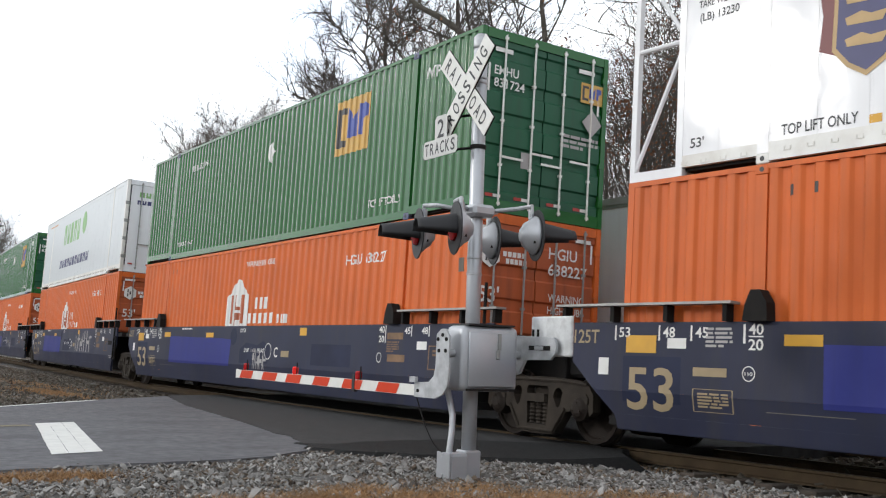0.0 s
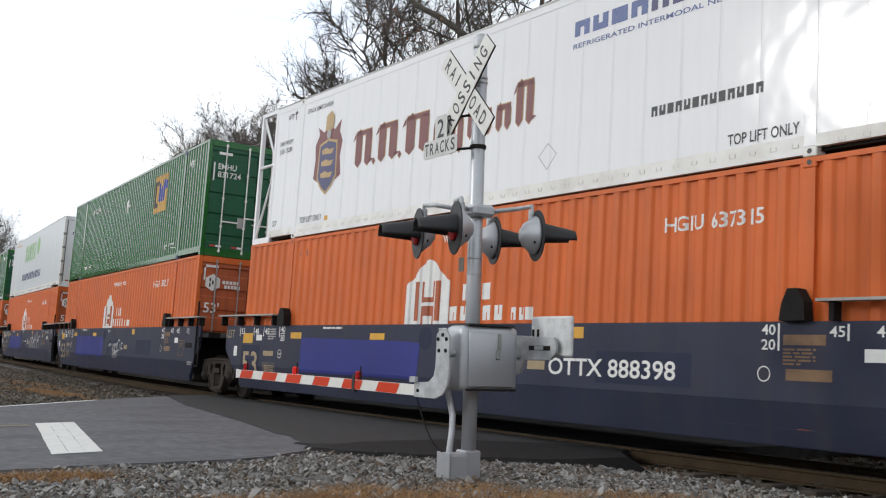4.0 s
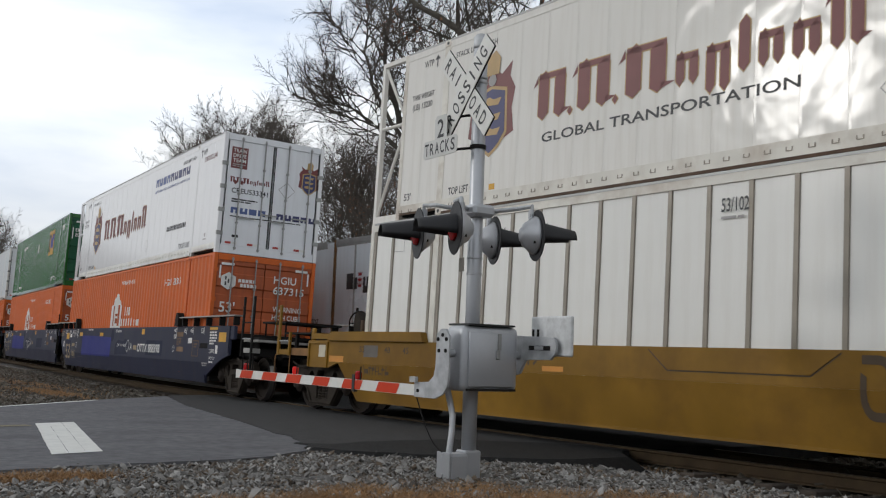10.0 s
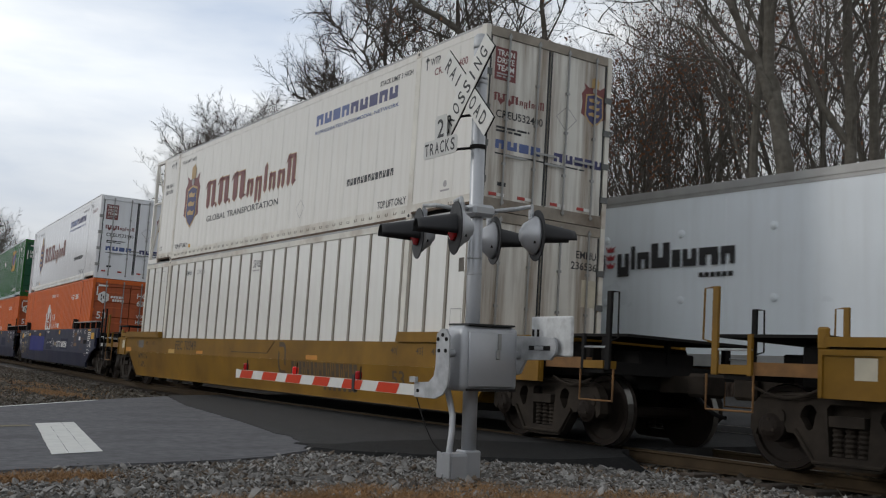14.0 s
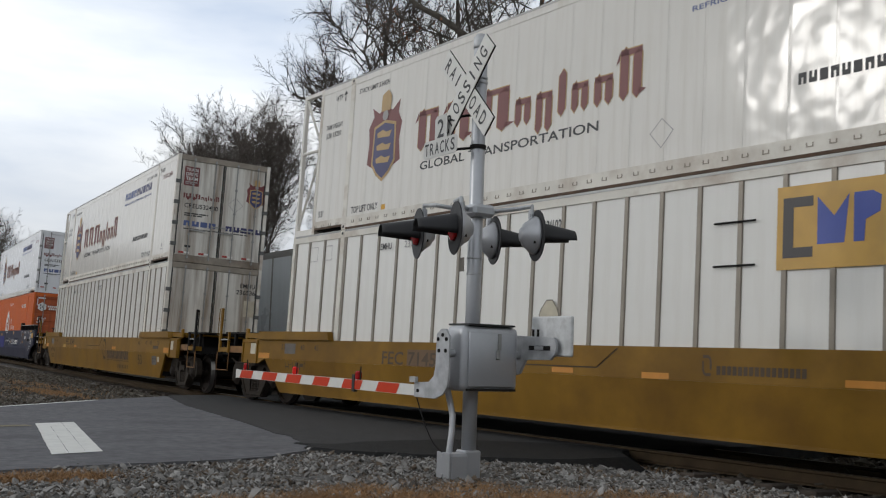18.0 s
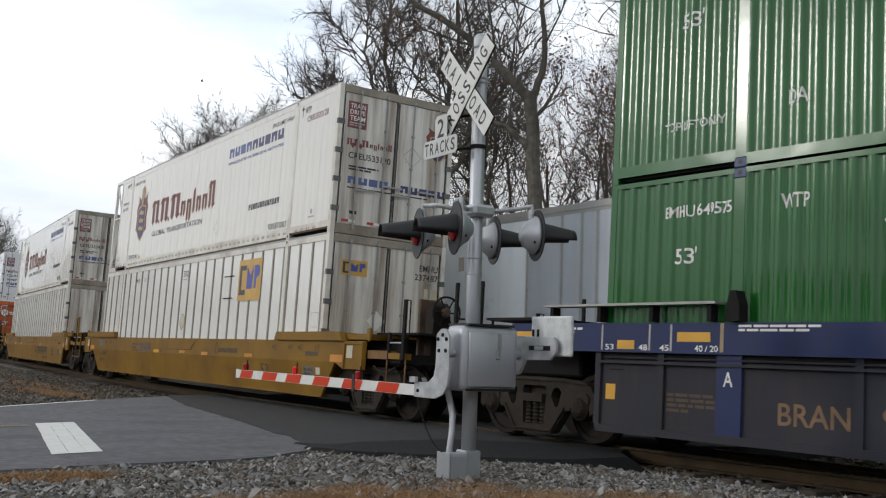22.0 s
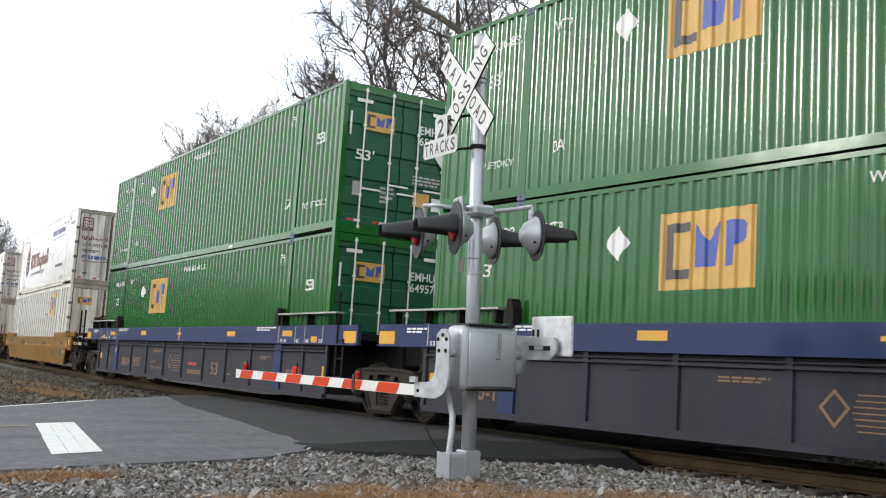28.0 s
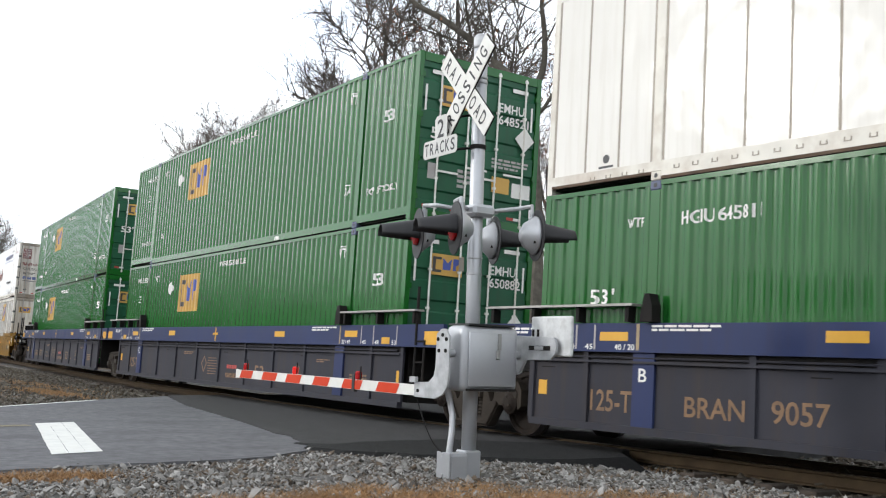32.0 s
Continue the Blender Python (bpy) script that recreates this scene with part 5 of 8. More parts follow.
def mark_green(key, level, number, side_num=True, style="violet"):
    PITCH[0] = 0.216
    th = LOADS[key + str(level)]
    dz = 2.905 * level
    z0 = Z_LOW if level == 0 else Z_UP
    S = lambda nm, m, d, lab="": side_mark(th, nm, m, d, z0, waves=True, label=lab)
    if style == "violet":
        block_logo(th, side_mark, -3.43, 1.95 + dz, -2.04, 2.89 + dz, z0=z0, waves=True)
        S("placard", WHITE_INK, rhombus(-4.16, 2.58 + dz, 0.21, 0.23))
        S("lettering", WHITE_INK, text_in("53'", 6.95, 2.24 + dz, 7.33, 2.46 + dz))
        S("lettering", WHITE_INK, text_in("53'", -7.03, 2.26 + dz, -6.68, 2.45 + dz))
        S("lettering", WHITE_INK, text_in(number, -7.2, 2.82 + dz, -6.2, 2.96 + dz))
        S("lettering", WHITE_INK, text_in("WTP", 5.52, 2.80 + dz, 5.85, 2.98 + dz))
        S("lettering_bar", WHITE_INK, rect(5.55, 3.0 + dz, 5.82, 3.02 + dz))
        S("lettering", WHITE_INK, text_in("WTP", -5.55, 2.80 + dz, -5.22, 2.96 + dz))
        S("lettering", WHITE_INK, text_in("WARNING HIGH CUBE", -0.65, 2.97 + dz, 0.95, 3.09 + dz))
        S("lettering", WHITE_INK, text_in("TOP LIFT ONLY", 6.45, 0.98 + dz, 7.55, 1.10 + dz))
        S("lettering", WHITE_INK, text_in("TOP LIFT ONLY", -7.25, 0.98 + dz, -6.35, 1.09 + dz))
        if level == 1:
            S("lettering", WHITE_INK, text_in("DA", 5.56, 3.97, 5.80, 4.13))
            S("lettering_bar", WHITE_INK, rect(5.60, 4.15, 5.76, 4.17))
            S("lettering", WHITE_INK, text_in("DA", -5.5, 3.96, -5.26, 4.12))
            side_mark(th, "plate", WHITE_INK, rect(2.5, 3.36, 2.72, 3.44), z0, y=-HALF - 0.004)
    else:
        block_logo(th, side_mark, 3.19, 4.80, 4.55, 5.86, z0=z0, waves=True)
        S("placard", WHITE_INK, rhombus(0.11, 5.35, 0.21, 0.23))
        S("lettering", WHITE_INK, text_in("TOP LIFT ONLY", 4.71, 3.66, 5.83, 3.80))
        S("lettering", WHITE_INK, text_in("TOP LIFT ONLY", -5.57, 3.66, -4.44, 3.76))
        S("lettering", WHITE_INK, text_in("WTP", 6.45, 5.66, 6.85, 5.86))
        S("lettering", WHITE_INK, text_in(number, -4.9, 5.58, -3.8, 5.72))
    # doors
    E = lambda nm, m, d, lab="", out=0.004: end_mark(th, nm, m, d, z0, out, lab)
    if style == "violet":
        block_logo(th, end_mark, -0.82, 2.44 + dz, -0.18, 2.80 + dz, z0=z0)
        E("lettering", WHITE_INK, text_in(number.split()[0], 0.40, 2.56 + dz, 0.95, 2.72 + dz))
        E("lettering", WHITE_INK, text_in(number.split()[1], 0.40, 2.34 + dz, 1.06, 2.50 + dz))
        if level:
            E("lettering", WHITE_INK, text_in("53'", -0.98, 1.85 + dz, -0.58, 2.05 + dz))
            E("sticker", GREY_INK, rect(-1.0, 1.15 + dz, -0.80, 1.42 + dz))
            E("lettering_block", GREY_INK, rows_of(-0.40, 1.05 + dz, -0.08, 1.4 + dz, 4, 3))
            E("lettering_block", GREY_INK, rows_of(0.30, 1.52 + dz, 1.1, 1.72 + dz, 3, 4))
            E("sticker", LOGO_YELLOW, rect(0.32, 1.10 + dz, 0.70, 1.38 + dz), "yellow sticker")
            E("sticker", WHITE_INK, rect(0.76, 1.06 + dz, 1.16, 1.32 + dz), "white sticker")
        E("placard", WHITE_INK, rhombus(0.97, (2.13 if level else 1.68) + dz, 0.21, 0.23), "tilted white placard", 0.03)
    else:
        E("lettering", WHITE_INK, text_in(number.split()[0], -1.02, 5.50, -0.55, 5.64))
        E("lettering", WHITE_INK, text_in(number.split()[1], -1.02, 5.30, -0.42, 5.44))
        block_logo(th, end_mark, 0.74, 5.38, 1.21, 5.72, z0=z0)
        E("placard", GREY_INK, rhombus(0.98, 5.05, 0.21, 0.23), "", 0.03)
        E("sticker", GREY_INK, rect(-0.42, 4.08, -0.2, 4.34))
        E("lettering_block", GREY_INK, rows_of(0.35, 4.55, 1.15, 4.8, 3, 6))
    for s in (-1, 1):
        E("reflector", WHITE_INK, rect(s * 1.12 - 0.02, 2.3 + dz, s * 1.12 + 0.02, 2.75 + dz))
        E("reflector", WHITE_INK, rect(min(s * 1.02, s * 0.68), 2.96 + dz, max(s * 1.02, s * 0.68), 3.03 + dz))


def mark_orange(key, number, bars=True):
    PITCH[0] = 0.285
    th = LOADS[key + "0"]
    S = lambda nm, m, d, lab="", y=None: side_mark(th, nm, m, d, Z_LOW, y=y, waves=True, label=lab)
    S("emblem", WHITE_INK, lambda bm: poly(bm, [(-1.70, 1.45), (-0.46, 1.45), (-0.46, 2.25), (-0.72, 2.38), (-0.82, 2.52), (-1.06, 2.62), (-1.30, 2.52), (-1.42, 2.38), (-1.70, 2.22)]), "white house-shaped emblem")
    for x0, x1, z0, z1 in ((-1.42, -1.32, 1.62, 2.26), (-1.27, -1.21, 2.0, 2.26), (-0.95, -0.89, 2.0, 2.26), (-0.84, -0.73, 1.62, 2.26), (-1.27, -0.89, 1.92, 2.0), (-1.27, -0.89, 1.70, 1.86), (-1.27, -1.21, 1.45, 1.70), (-0.95, -0.89, 1.45, 1.70)):
        S("emblem_bar", ORANGE_DARK, rect(x0, z0, x1, z1), y=0.003)
    S("wordmark", WHITE_INK, blocks(-0.14, 1.93, 0.66, 2.18, 3))
    S("wordmark", WHITE_INK, blocks(-0.45, 1.62, 0.98, 1.84, 5))
    S("wordmark", WHITE_INK, blocks(1.10, 1.62, 1.62, 1.80, 3))
    S("lettering", WHITE_INK, text_in("WARNING HIGH CUBE", -0.75, 2.87, 0.75, 2.99))
    S("lettering", WHITE_INK, text_in(number, 4.05, 2.66, 5.52, 2.84))
    side_mark(th, "lock_recess", BLACK, rect(-5.75, 2.93, -5.69, 3.05), Z_LOW, waves=True)
    side_mark(th, "lock_recess", BLACK, rect(-5.45, 2.93, -5.39, 3.05), Z_LOW, waves=True)
    E = lambda nm, m, d, lab="", out=0.004: end_mark(th, nm, m, d, Z_LOW, out, lab)
    E("emblem", WHITE_INK, lambda bm: poly(bm, [(-0.9 + 0.21 * math.sin(k * math.pi / 3), 2.67 + 0.21 * math.cos(k * math.pi / 3)) for k in range(6)]), "white hexagonal emblem")
    for a, b, c, d in ((-0.99, -0.95, 2.56, 2.65), (-0.99, -0.95, 2.69, 2.78), (-0.85, -0.81, 2.56, 2.65), (-0.85, -0.81, 2.69, 2.78), (-0.92, -0.88, 2.62, 2.72)):
        E("emblem_bar", LOGO_DARK, rect(a, c, b, d), "", 0.007)
    E("wordmark", WHITE_INK, blocks(-0.66, 2.66, -0.2, 2.74, 5))
    E("wordmark", WHITE_INK, blocks(-0.60, 2.55, -0.18, 2.63, 5))
    E("lettering", WHITE_INK, text_in("53'", -1.08, 1.93, -0.70, 2.18))
    E("lettering", WHITE_INK, text_in(number.split()[0], 0.24, 2.72, 0.82, 2.90))
    E("lettering", WHITE_INK, text_in(number.split()[1], 0.24, 2.46, 1.04, 2.64))
    E("lettering", WHITE_INK, text_in("WARNING", 0.26, 2.04, 1.0, 2.16))
    E("lettering", WHITE_INK, text_in("HIGH CUBE", 0.26, 1.84, 1.0, 1.96))
    for s in (-1, 1):
        E("reflector", WHITE_INK, rect(s * 1.12 - 0.02, 2.72, s * 1.12 + 0.02, 3.03))
        E("reflector", WHITE_INK, rect(min(s * 1.10, s * 0.78), 3.04, max(s * 1.10, s * 0.78), 3.10))


def mark_reefer(key, number, slogan=True):
    th = LOADS[key + "1"]
    Y = -HALF + 0.002
    S = lambda nm, m, d, lab="", y=Y: side_mark(th, nm, m, d, Z_UP, y=y, label=lab)
    crest(th, side_mark, -4.86, 4.92, 1.10, 1.66, z0=Z_UP, y=Y)
    S("wordmark_edge", GOLD, quill_strokes(-3.83, 1.45, 4.47, 5.18, 0.018), "", Y)
    S("wordmark", MAROON, quill_strokes(-3.83, 1.45, 4.47, 5.18), "dark red wordmark", Y - 0.003)
    if slogan:
        S("lettering", BLACK_INK, text_in("GLOBAL TRANSPORTATION", -3.66, 4.14, 0.62, 4.28))
    S("wordmark", NAVY2, blocks(2.22, 5.55, 3.68, 5.77, 4, 0.18))
    S("wordmark", NAVY, blocks(3.68, 5.55, 5.5, 5.77, 5, 0.18))
    S("lettering", NAVY2, text_in("REFRIGERATED INTERMODAL NETWORK", 2.2, 5.38, 5.5, 5.45))
    S("emblem_line", GREY_INK, outline([(1.56, 3.94), (1.76, 3.73), (1.96, 3.94), (1.76, 4.12)], 0.08))
    S("wordmark", BLACK_INK, blocks(3.75, 4.15, 5.5, 4.28, 13, 0.25))
    S("lettering", BLACK_INK, text_in("TOP LIFT ONLY", 4.98, 3.60, 5.96, 3.73))
    S("lettering", BLACK_INK, text_in("TOP LIFT ONLY", -5.86, 3.61, -4.94, 3.73))
    S("lettering", BLACK_INK, text_in("STACK LIMIT 3 HIGH", 4.78, 5.86, 5.92, 5.95))
    S("lettering", BLACK_INK, text_in("STACK LIMIT 3 HIGH", -5.86, 5.86, -4.8, 5.95))
    S("arrow", BLACK_INK, lambda bm: (plate(bm, 6.36, 6.39, 5.82, 6.0), poly(bm, [(6.30, 5.97), (6.45, 5.97), (6.375, 6.05)])))
    S("lettering", BLACK_INK, text_in("WTP", 6.48, 5.87, 6.78, 6.0))
    S("lettering", BLACK_INK, text_in("WTP", -6.75, 5.87, -6.48, 5.98))
    S("arrow", BLACK_INK, lambda bm: (plate(bm, -6.39, -6.36, 5.82, 5.98), poly(bm, [(-6.45, 5.95), (-6.30, 5.95), (-6.375, 6.03)])))
    S("lettering", MAROON, text_in(number, 6.62, 5.68, 7.60, 5.80))
    S("lettering", BLACK_INK, text_in("TARE WEIGHT", -7.05, 5.35, -6.42, 5.44))
    S("lettering", BLACK_INK, text_in("(LB) 13230", -7.03, 5.18, -6.46, 5.28))
    S("lettering", BLACK_INK, text_in("53'", -7.12, 3.64, -6.92, 3.76))
    S("patch", AMBER, rect(-4.82, 3.58, -4.68, 3.67))
    S("maker_mark", GREY_INK, lambda bm: (poly(bm, circle(7.15, 3.80, 0.055, 10)), plate(bm, 7.02, 7.28, 3.68, 3.71)))
    E = lambda nm, m, d, lab="", out=0.004: end_mark(th, nm, m, d, Z_UP, out, lab)
    E("sign_panel", MAROON, rect(-1.09, 5.38, -0.68, 5.90), "dark red panel with white words")
    for i, t in enumerate(("TRAIN", "DRIVE", "TEAM")):
        E("lettering", WHITE_INK, text_in(t, -1.05, 5.77 - 0.12 * i, -0.72, 5.86 - 0.12 * i), "", 0.007)
    E("lettering_block", GREY_INK, rows_of(-1.05, 5.41, -0.72, 5.50, 2, 2), "", 0.007)
    E("wordmark", MAROON, quill_strokes(-1.08, -0.08, 5.04, 5.18))
    E("lettering", BLACK_INK, text_in(number, -1.02, 4.79, -0.10, 4.91))
    E("lettering_block", BLACK_INK, rows_of(-1.0, 4.55, -0.35, 4.66, 2, 5))
    E("wordmark", NAVY2, blocks(-1.0, 4.30, -0.08, 4.44, 4, 0.18))
    E("wordmark", NAVY, blocks(0.16, 4.28, 1.23, 4.42, 5, 0.18))
    E("lettering_block", BLACK_INK, rows_of(-1.0, 4.2, 1.2, 4.24, 1, 6))
    E("emblem_line", GREY_INK, outline([(0.16, 5.02), (0.38, 4.80), (0.60, 5.02), (0.38, 5.22)], 0.08))
    crest(th, end_mark, 0.95, 5.40, 0.55, 0.84, z0=Z_UP)
    E("maker_mark", BLACK_INK, rect(-0.92, 3.72, -0.76, 3.78))


def mark_express(key):
    th = LOADS[key + "1"]
    Y = -HALF + 0.002
    S = lambda nm, m, d, lab="", y=Y: side_mark(th, nm, m, d, Z_UP, y=y, label=lab)
    S("wordmark", LEAF_INK, lambda bm: (blocks(-3.2, 4.95, 0.4, 5.75, 5, 0.3)(bm), poly(bm, circle(1.1, 5.5, 0.42, 14))), "pale green wordmark")
    S("wordmark", NAVY, blocks(-3.7, 4.02, 2.5, 4.35, 11, 0.25, 0.08), "dark blue wordmark")
    S("patch", ORANGE_INK, rect(-7.0, 5.95, -5.2, 6.0))
    E = lambda nm, m, d, lab="": end_mark(th, nm, m, d, Z_UP, 0.004, lab)
    E("wordmark", LEAF_INK, blocks(-0.9, 5.68, 0.1, 5.84, 5))
    E("wordmark", NAVY, blocks(-0.95, 5.45, 0.6, 5.58, 10))


def mark_ribbed(key, number, logo):
    th = LOADS[key + "0"]
    Y = -HALF - 0.002
    S = lambda nm, m, d, lab="", y=Y: side_mark(th, nm, m, d, Z_LOW, y=y, label=lab)
    if logo:
        block_logo(th, side_mark, 3.52, 2.12, 4.86, 3.03, z0=Z_LOW, y=Y)
        S("faded_placard", GOLD_PALE, lambda bm: poly(bm, [(-0.40, 1.68), (-0.36, 1.60), (-0.19, 1.46), (-0.02, 1.60), (0.02, 1.68), (-0.02, 1.77), (-0.13, 1.89), (-0.25, 1.89), (-0.36, 1.77)]), y=Y - 0.001)
        S("placard_edge", DULL_INK, outline([(-0.40, 1.68), (-0.36, 1.60), (-0.19, 1.46), (-0.02, 1.60), (0.02, 1.68), (-0.02, 1.77), (-0.13, 1.89), (-0.25, 1.89), (-0.36, 1.77)], 0.07), y=Y - 0.003)
        for z in (2.20, 2.70):
            bar(th, "rung", (2.66, -HALF - 0.012, z - Z_LOW), (3.24, -HALF - 0.012, z - Z_LOW), 0.012, STEEL_DARK, "thin dark rung")
    S("lettering", BLACK_INK, text_in("53/102", -0.41, 2.84, -0.02, 3.0))
    S("small_print", GREY_INK, rows_of(-0.41, 2.74, -0.02, 2.79, 1, 2))
    S("lettering", BLACK_INK, text_in(number.split()[0], -4.72, 2.86, -4.36, 2.97))
    S("lettering", GREY_INK, text_in(number.split()[1], -3.96, 2.86, -3.40, 2.97))
    for x0, z0 in ((7.54, 1.52), (-7.3, 2.78), (-6.75, 2.78)):
        S("panel_outline", GREY_INK, outline([(x0, z0), (x0 + 0.3, z0), (x0 + 0.3, z0 + 0.28), (x0, z0 + 0.28)], 0.07))
    E = lambda nm, m, d, lab="": end_mark(th, nm, m, d, Z_LOW, 0.004, lab)
    if logo:
        block_logo(th, end_mark, -1.0, 2.54, -0.44, 2.84, z0=Z_LOW)
        E("placard", WHITE_INK, rhombus(-0.18, 1.72, 0.2, 0.2))
    E("lettering", BLACK_INK, text_in(number.split()[0], 0.72, 2.78, 1.14, 2.90))
    E("lettering", BLACK_INK, text_in(number.split()[1], 0.62, 2.60, 1.16, 2.72))
    E("sticker", GOLD_PALE, rect(0.86, 2.0, 1.18, 2.44))


def mark_blue_car(key, letter, number):
    th = CARS[key]

    def S(nm, m, d, lab="", y=-1.3570):
        def bent(bm):
            d(bm)
            bmesh.ops.bisect_plane(bm, geom=bm.verts[:] + bm.edges[:] + bm.faces[:], plane_co=(0, 0, 0.72), plane_no=(0, 0, 1))
        side_mark(th, nm, m, bent, 0.0, y=y, label=lab, bend=0.72)
    big = key == "D"
    S("fresh_paint", PATCH_BLUE, lambda bm: poly(bm, [(-5.25, 0.66), (-1.15, 0.67), (-1.10, 1.26), (-1.6, 1.28), (-3.4, 1.30), (-5.25, 1.32)]), "bright blue painted-over patch")
    S("lettering", TAN_INK, text_in("53", -7.93, 0.52, -7.20, 1.02))
    S("lettering", TAN_INK, text_in("125T", -8.86, 1.30, -8.42, 1.47))
    for t, x in (("53", -8.08), ("48", -7.38), ("45", -6.90)):
        S("tick", WHITE_INK, rect(x - 0.07, 1.34, x - 0.045, 1.52))
        S("lettering", WHITE_INK, text_in(t, x, 1.38, x + 0.18, 1.50))
    S("tick", WHITE_INK, rect(-6.24, 1.32, -6.21, 1.53))
    S("lettering", WHITE_INK, text_in("40", -6.17, 1.42, -5.98, 1.54))
    S("lettering", WHITE_INK, text_in("20", -6.17, 1.25, -5.98, 1.37))
    S("tick", WHITE_INK, rect(-6.17, 1.39, -5.98, 1.405))
    for a in ((-7.96, 1.19, -7.48, 1.40), (-5.72, 1.30, -5.26, 1.42), (-2.68, 1.30, -2.2, 1.41), (2.45, 1.36, 2.75, 1.51)):
        S("reflective_patch", AMBER, rect(*a))
    S("tan_patch", TAN_INK, rect(-6.92, 0.94, -6.45, 1.04))
    S("tan_patch", TAN_INK, rect(1.63, 0.93, 2.0, 1.05))
    S("sticker", WHITE_INK, rect(-7.31, 1.25, -7.03, 1.37))
    S("sticker", WHITE_INK, rect(-8.41, 0.91, -8.24, 1.12))
    S("lettering_block", GREY_INK, rows_of(-6.75, 1.26, -6.38, 1.50, 5, 8))
    S("lettering_block", TAN_INK, rows_of(-6.85, 0.58, -6.42, 0.76, 5, 9))
    S("line_frame", TAN_INK, outline([(-6.92, 0.54), (-6.36, 0.54), (-6.36, 0.80), (-6.92, 0.80)], 0.05))
    S("line_frame", WHITE_INK, outline(circle(-6.16, 0.99, 0.085), 0.14))
    S("lettering", WHITE_INK, text_in("110", -6.21, 0.97, -6.11, 1.01))
    S("lettering_block", WHITE_INK, rows_of(-4.4, 1.47, -3.4, 1.53, 1, 10))
    S("worn_patch", TAN_DULL, rect(5.86, 1.31, 6.38, 1.42), "dull orange worn patch")
    S("worn_patch", TAN_DULL, rect(5.90, 0.94, 6.46, 1.06), "dull orange worn patch")
    S("lettering_block", TAN_DULL, rows_of(5.86, 1.09, 6.26, 1.28, 5, 12))
    S("lettering", WHITE_INK, text_in("40", 5.58, 1.42, 5.76, 1.53))
    S("lettering", WHITE_INK, text_in("20", 5.58, 1.26, 5.76, 1.37))
    S("tick", WHITE_INK, rect(5.79, 1.25, 5.815, 1.54))
    for t, x in (("45", 6.42), ("48", 6.95), ("53", 7.78)):
        S("lettering", WHITE_INK, text_in(t, x, 1.40, x + 0.18, 1.51))
        S("tick", WHITE_INK, rect(x + 0.205, 1.36, x + 0.23, 1.53))
    S("line_frame", WHITE_INK, outline(circle(5.62, 1.0, 0.085), 0.14))
    S("sticker", WHITE_INK, rect(6.82, 1.15, 7.12, 1.28))
    S("line_frame", TAN_DULL, outline([(7.18, 0.84), (7.66, 0.84), (7.66, 1.22), (7.18, 1.22)], 0.10))
    S("lettering_block", TAN_DULL, rows_of(7.30, 1.04, 7.56, 1.16, 2, 14))
    S("grip_plate", STEEL_DARK, rect(7.76, 1.04, 8.34, 1.16), "dark grip plate")
    S("lettering_block", GREY_INK, rows_of(8.0, 0.62, 8.4, 0.72, 2, 13))
    S("line_frame", WHITE_INK, outline(circle(0.98, 1.03, 0.17), 0.1))
    S("lettering", WHITE_INK, text_in(letter, 1.28, 0.92, 1.46, 1.12))
    S("lettering", WHITE_INK, text_in("DTTX 888398 A" if big else "DTTX", -0.58, 1.42, 0.12 if big else -0.28, 1.5))
    S("lettering", WHITE_INK, text_in("LD LMT", -0.30, 1.0, -0.02, 1.08))
    S("lettering", GREY_INK, text_in("116000", 0.08, 1.0, 0.34, 1.08))
    S("lettering", WHITE_INK, text_in("PER UNIT", 0.42, 1.0, 0.78, 1.08))
    S("old_paint", DULL_BLUE, lambda bm: poly(bm, circle(-0.95, 1.33, 0.19)), "dark touched-up paint")
    S("old_paint", DULL_BLUE, lambda bm: poly(bm, [(-0.55, 0.75), (1.0, 0.78), (1.05, 1.12), (0.7, 1.24), (0.4, 1.15), (-0.2, 1.2), (-0.55, 1.05)]), "dark touched-up paint", -1.3555)
    S("old_paint", DULL_BLUE, rect(3.0, 0.80, 4.6, 1.2), "dark touched-up paint", -1.3555)
    S("old_paint", DULL_BLUE, rect(-8.0, 0.60, -7.1, 1.15), "dark touched-up paint", -1.3555)
    S("seam_line", DULL_INK, rect(-5.94, 0.585, -4.9, 0.595))
    if big:
        S("lettering", WHITE_INK, text_in(number, 2.08, 0.88, 4.36, 1.10))
        S("reflective_patch", AMBER, rect(9.16, 1.20, 9.65, 1.41), "", -1.379)
        S("reflective_patch", AMBER, rect(8.42, 1.47, 8.98, 1.53))
        S("lettering_block", WHITE_INK, rows_of(8.45, 1.12, 8.95, 1.44, 5, 16))
        S("lettering", WHITE_INK, text_in("L 200-S", 8.48, 0.94, 8.84, 1.03))
        S("sticker", WHITE_INK, rect(8.90, 0.93, 9.07, 1.12))
        S("lettering", WHITE_INK, text_in("EMPTY LOAD", 8.50, 0.80, 8.92, 0.86))
        S("lettering_block", WHITE_INK, rows_of(8.5, 0.70, 9.0, 0.76, 1, 18))
    else:
        r = random.Random(ord(key))

        def scrawl(bm):
            x = 0.0
            for i in range(7):
                w = r.uniform(0.06, 0.12)
                plate(bm, x, x + w * 0.4, 0.65, 0.65 + r.uniform(0.25, 0.45), 0.0, r.uniform(-0.06, 0.1))
                plate(bm, x, x + w * 1.5, 0.75 + r.uniform(0, 0.2), 0.79 + r.uniform(0, 0.2))
                x += w * 1.5
            for v in bm.verts:
                v.co.x = v.co.x * (3.0 if key == "B" else 0.8) + (0.2 if key == "C" else 2.2)
                v.co.z = 0.45 + (v.co.z - 0.45) * (1.6 if key == "B" else 1.0)
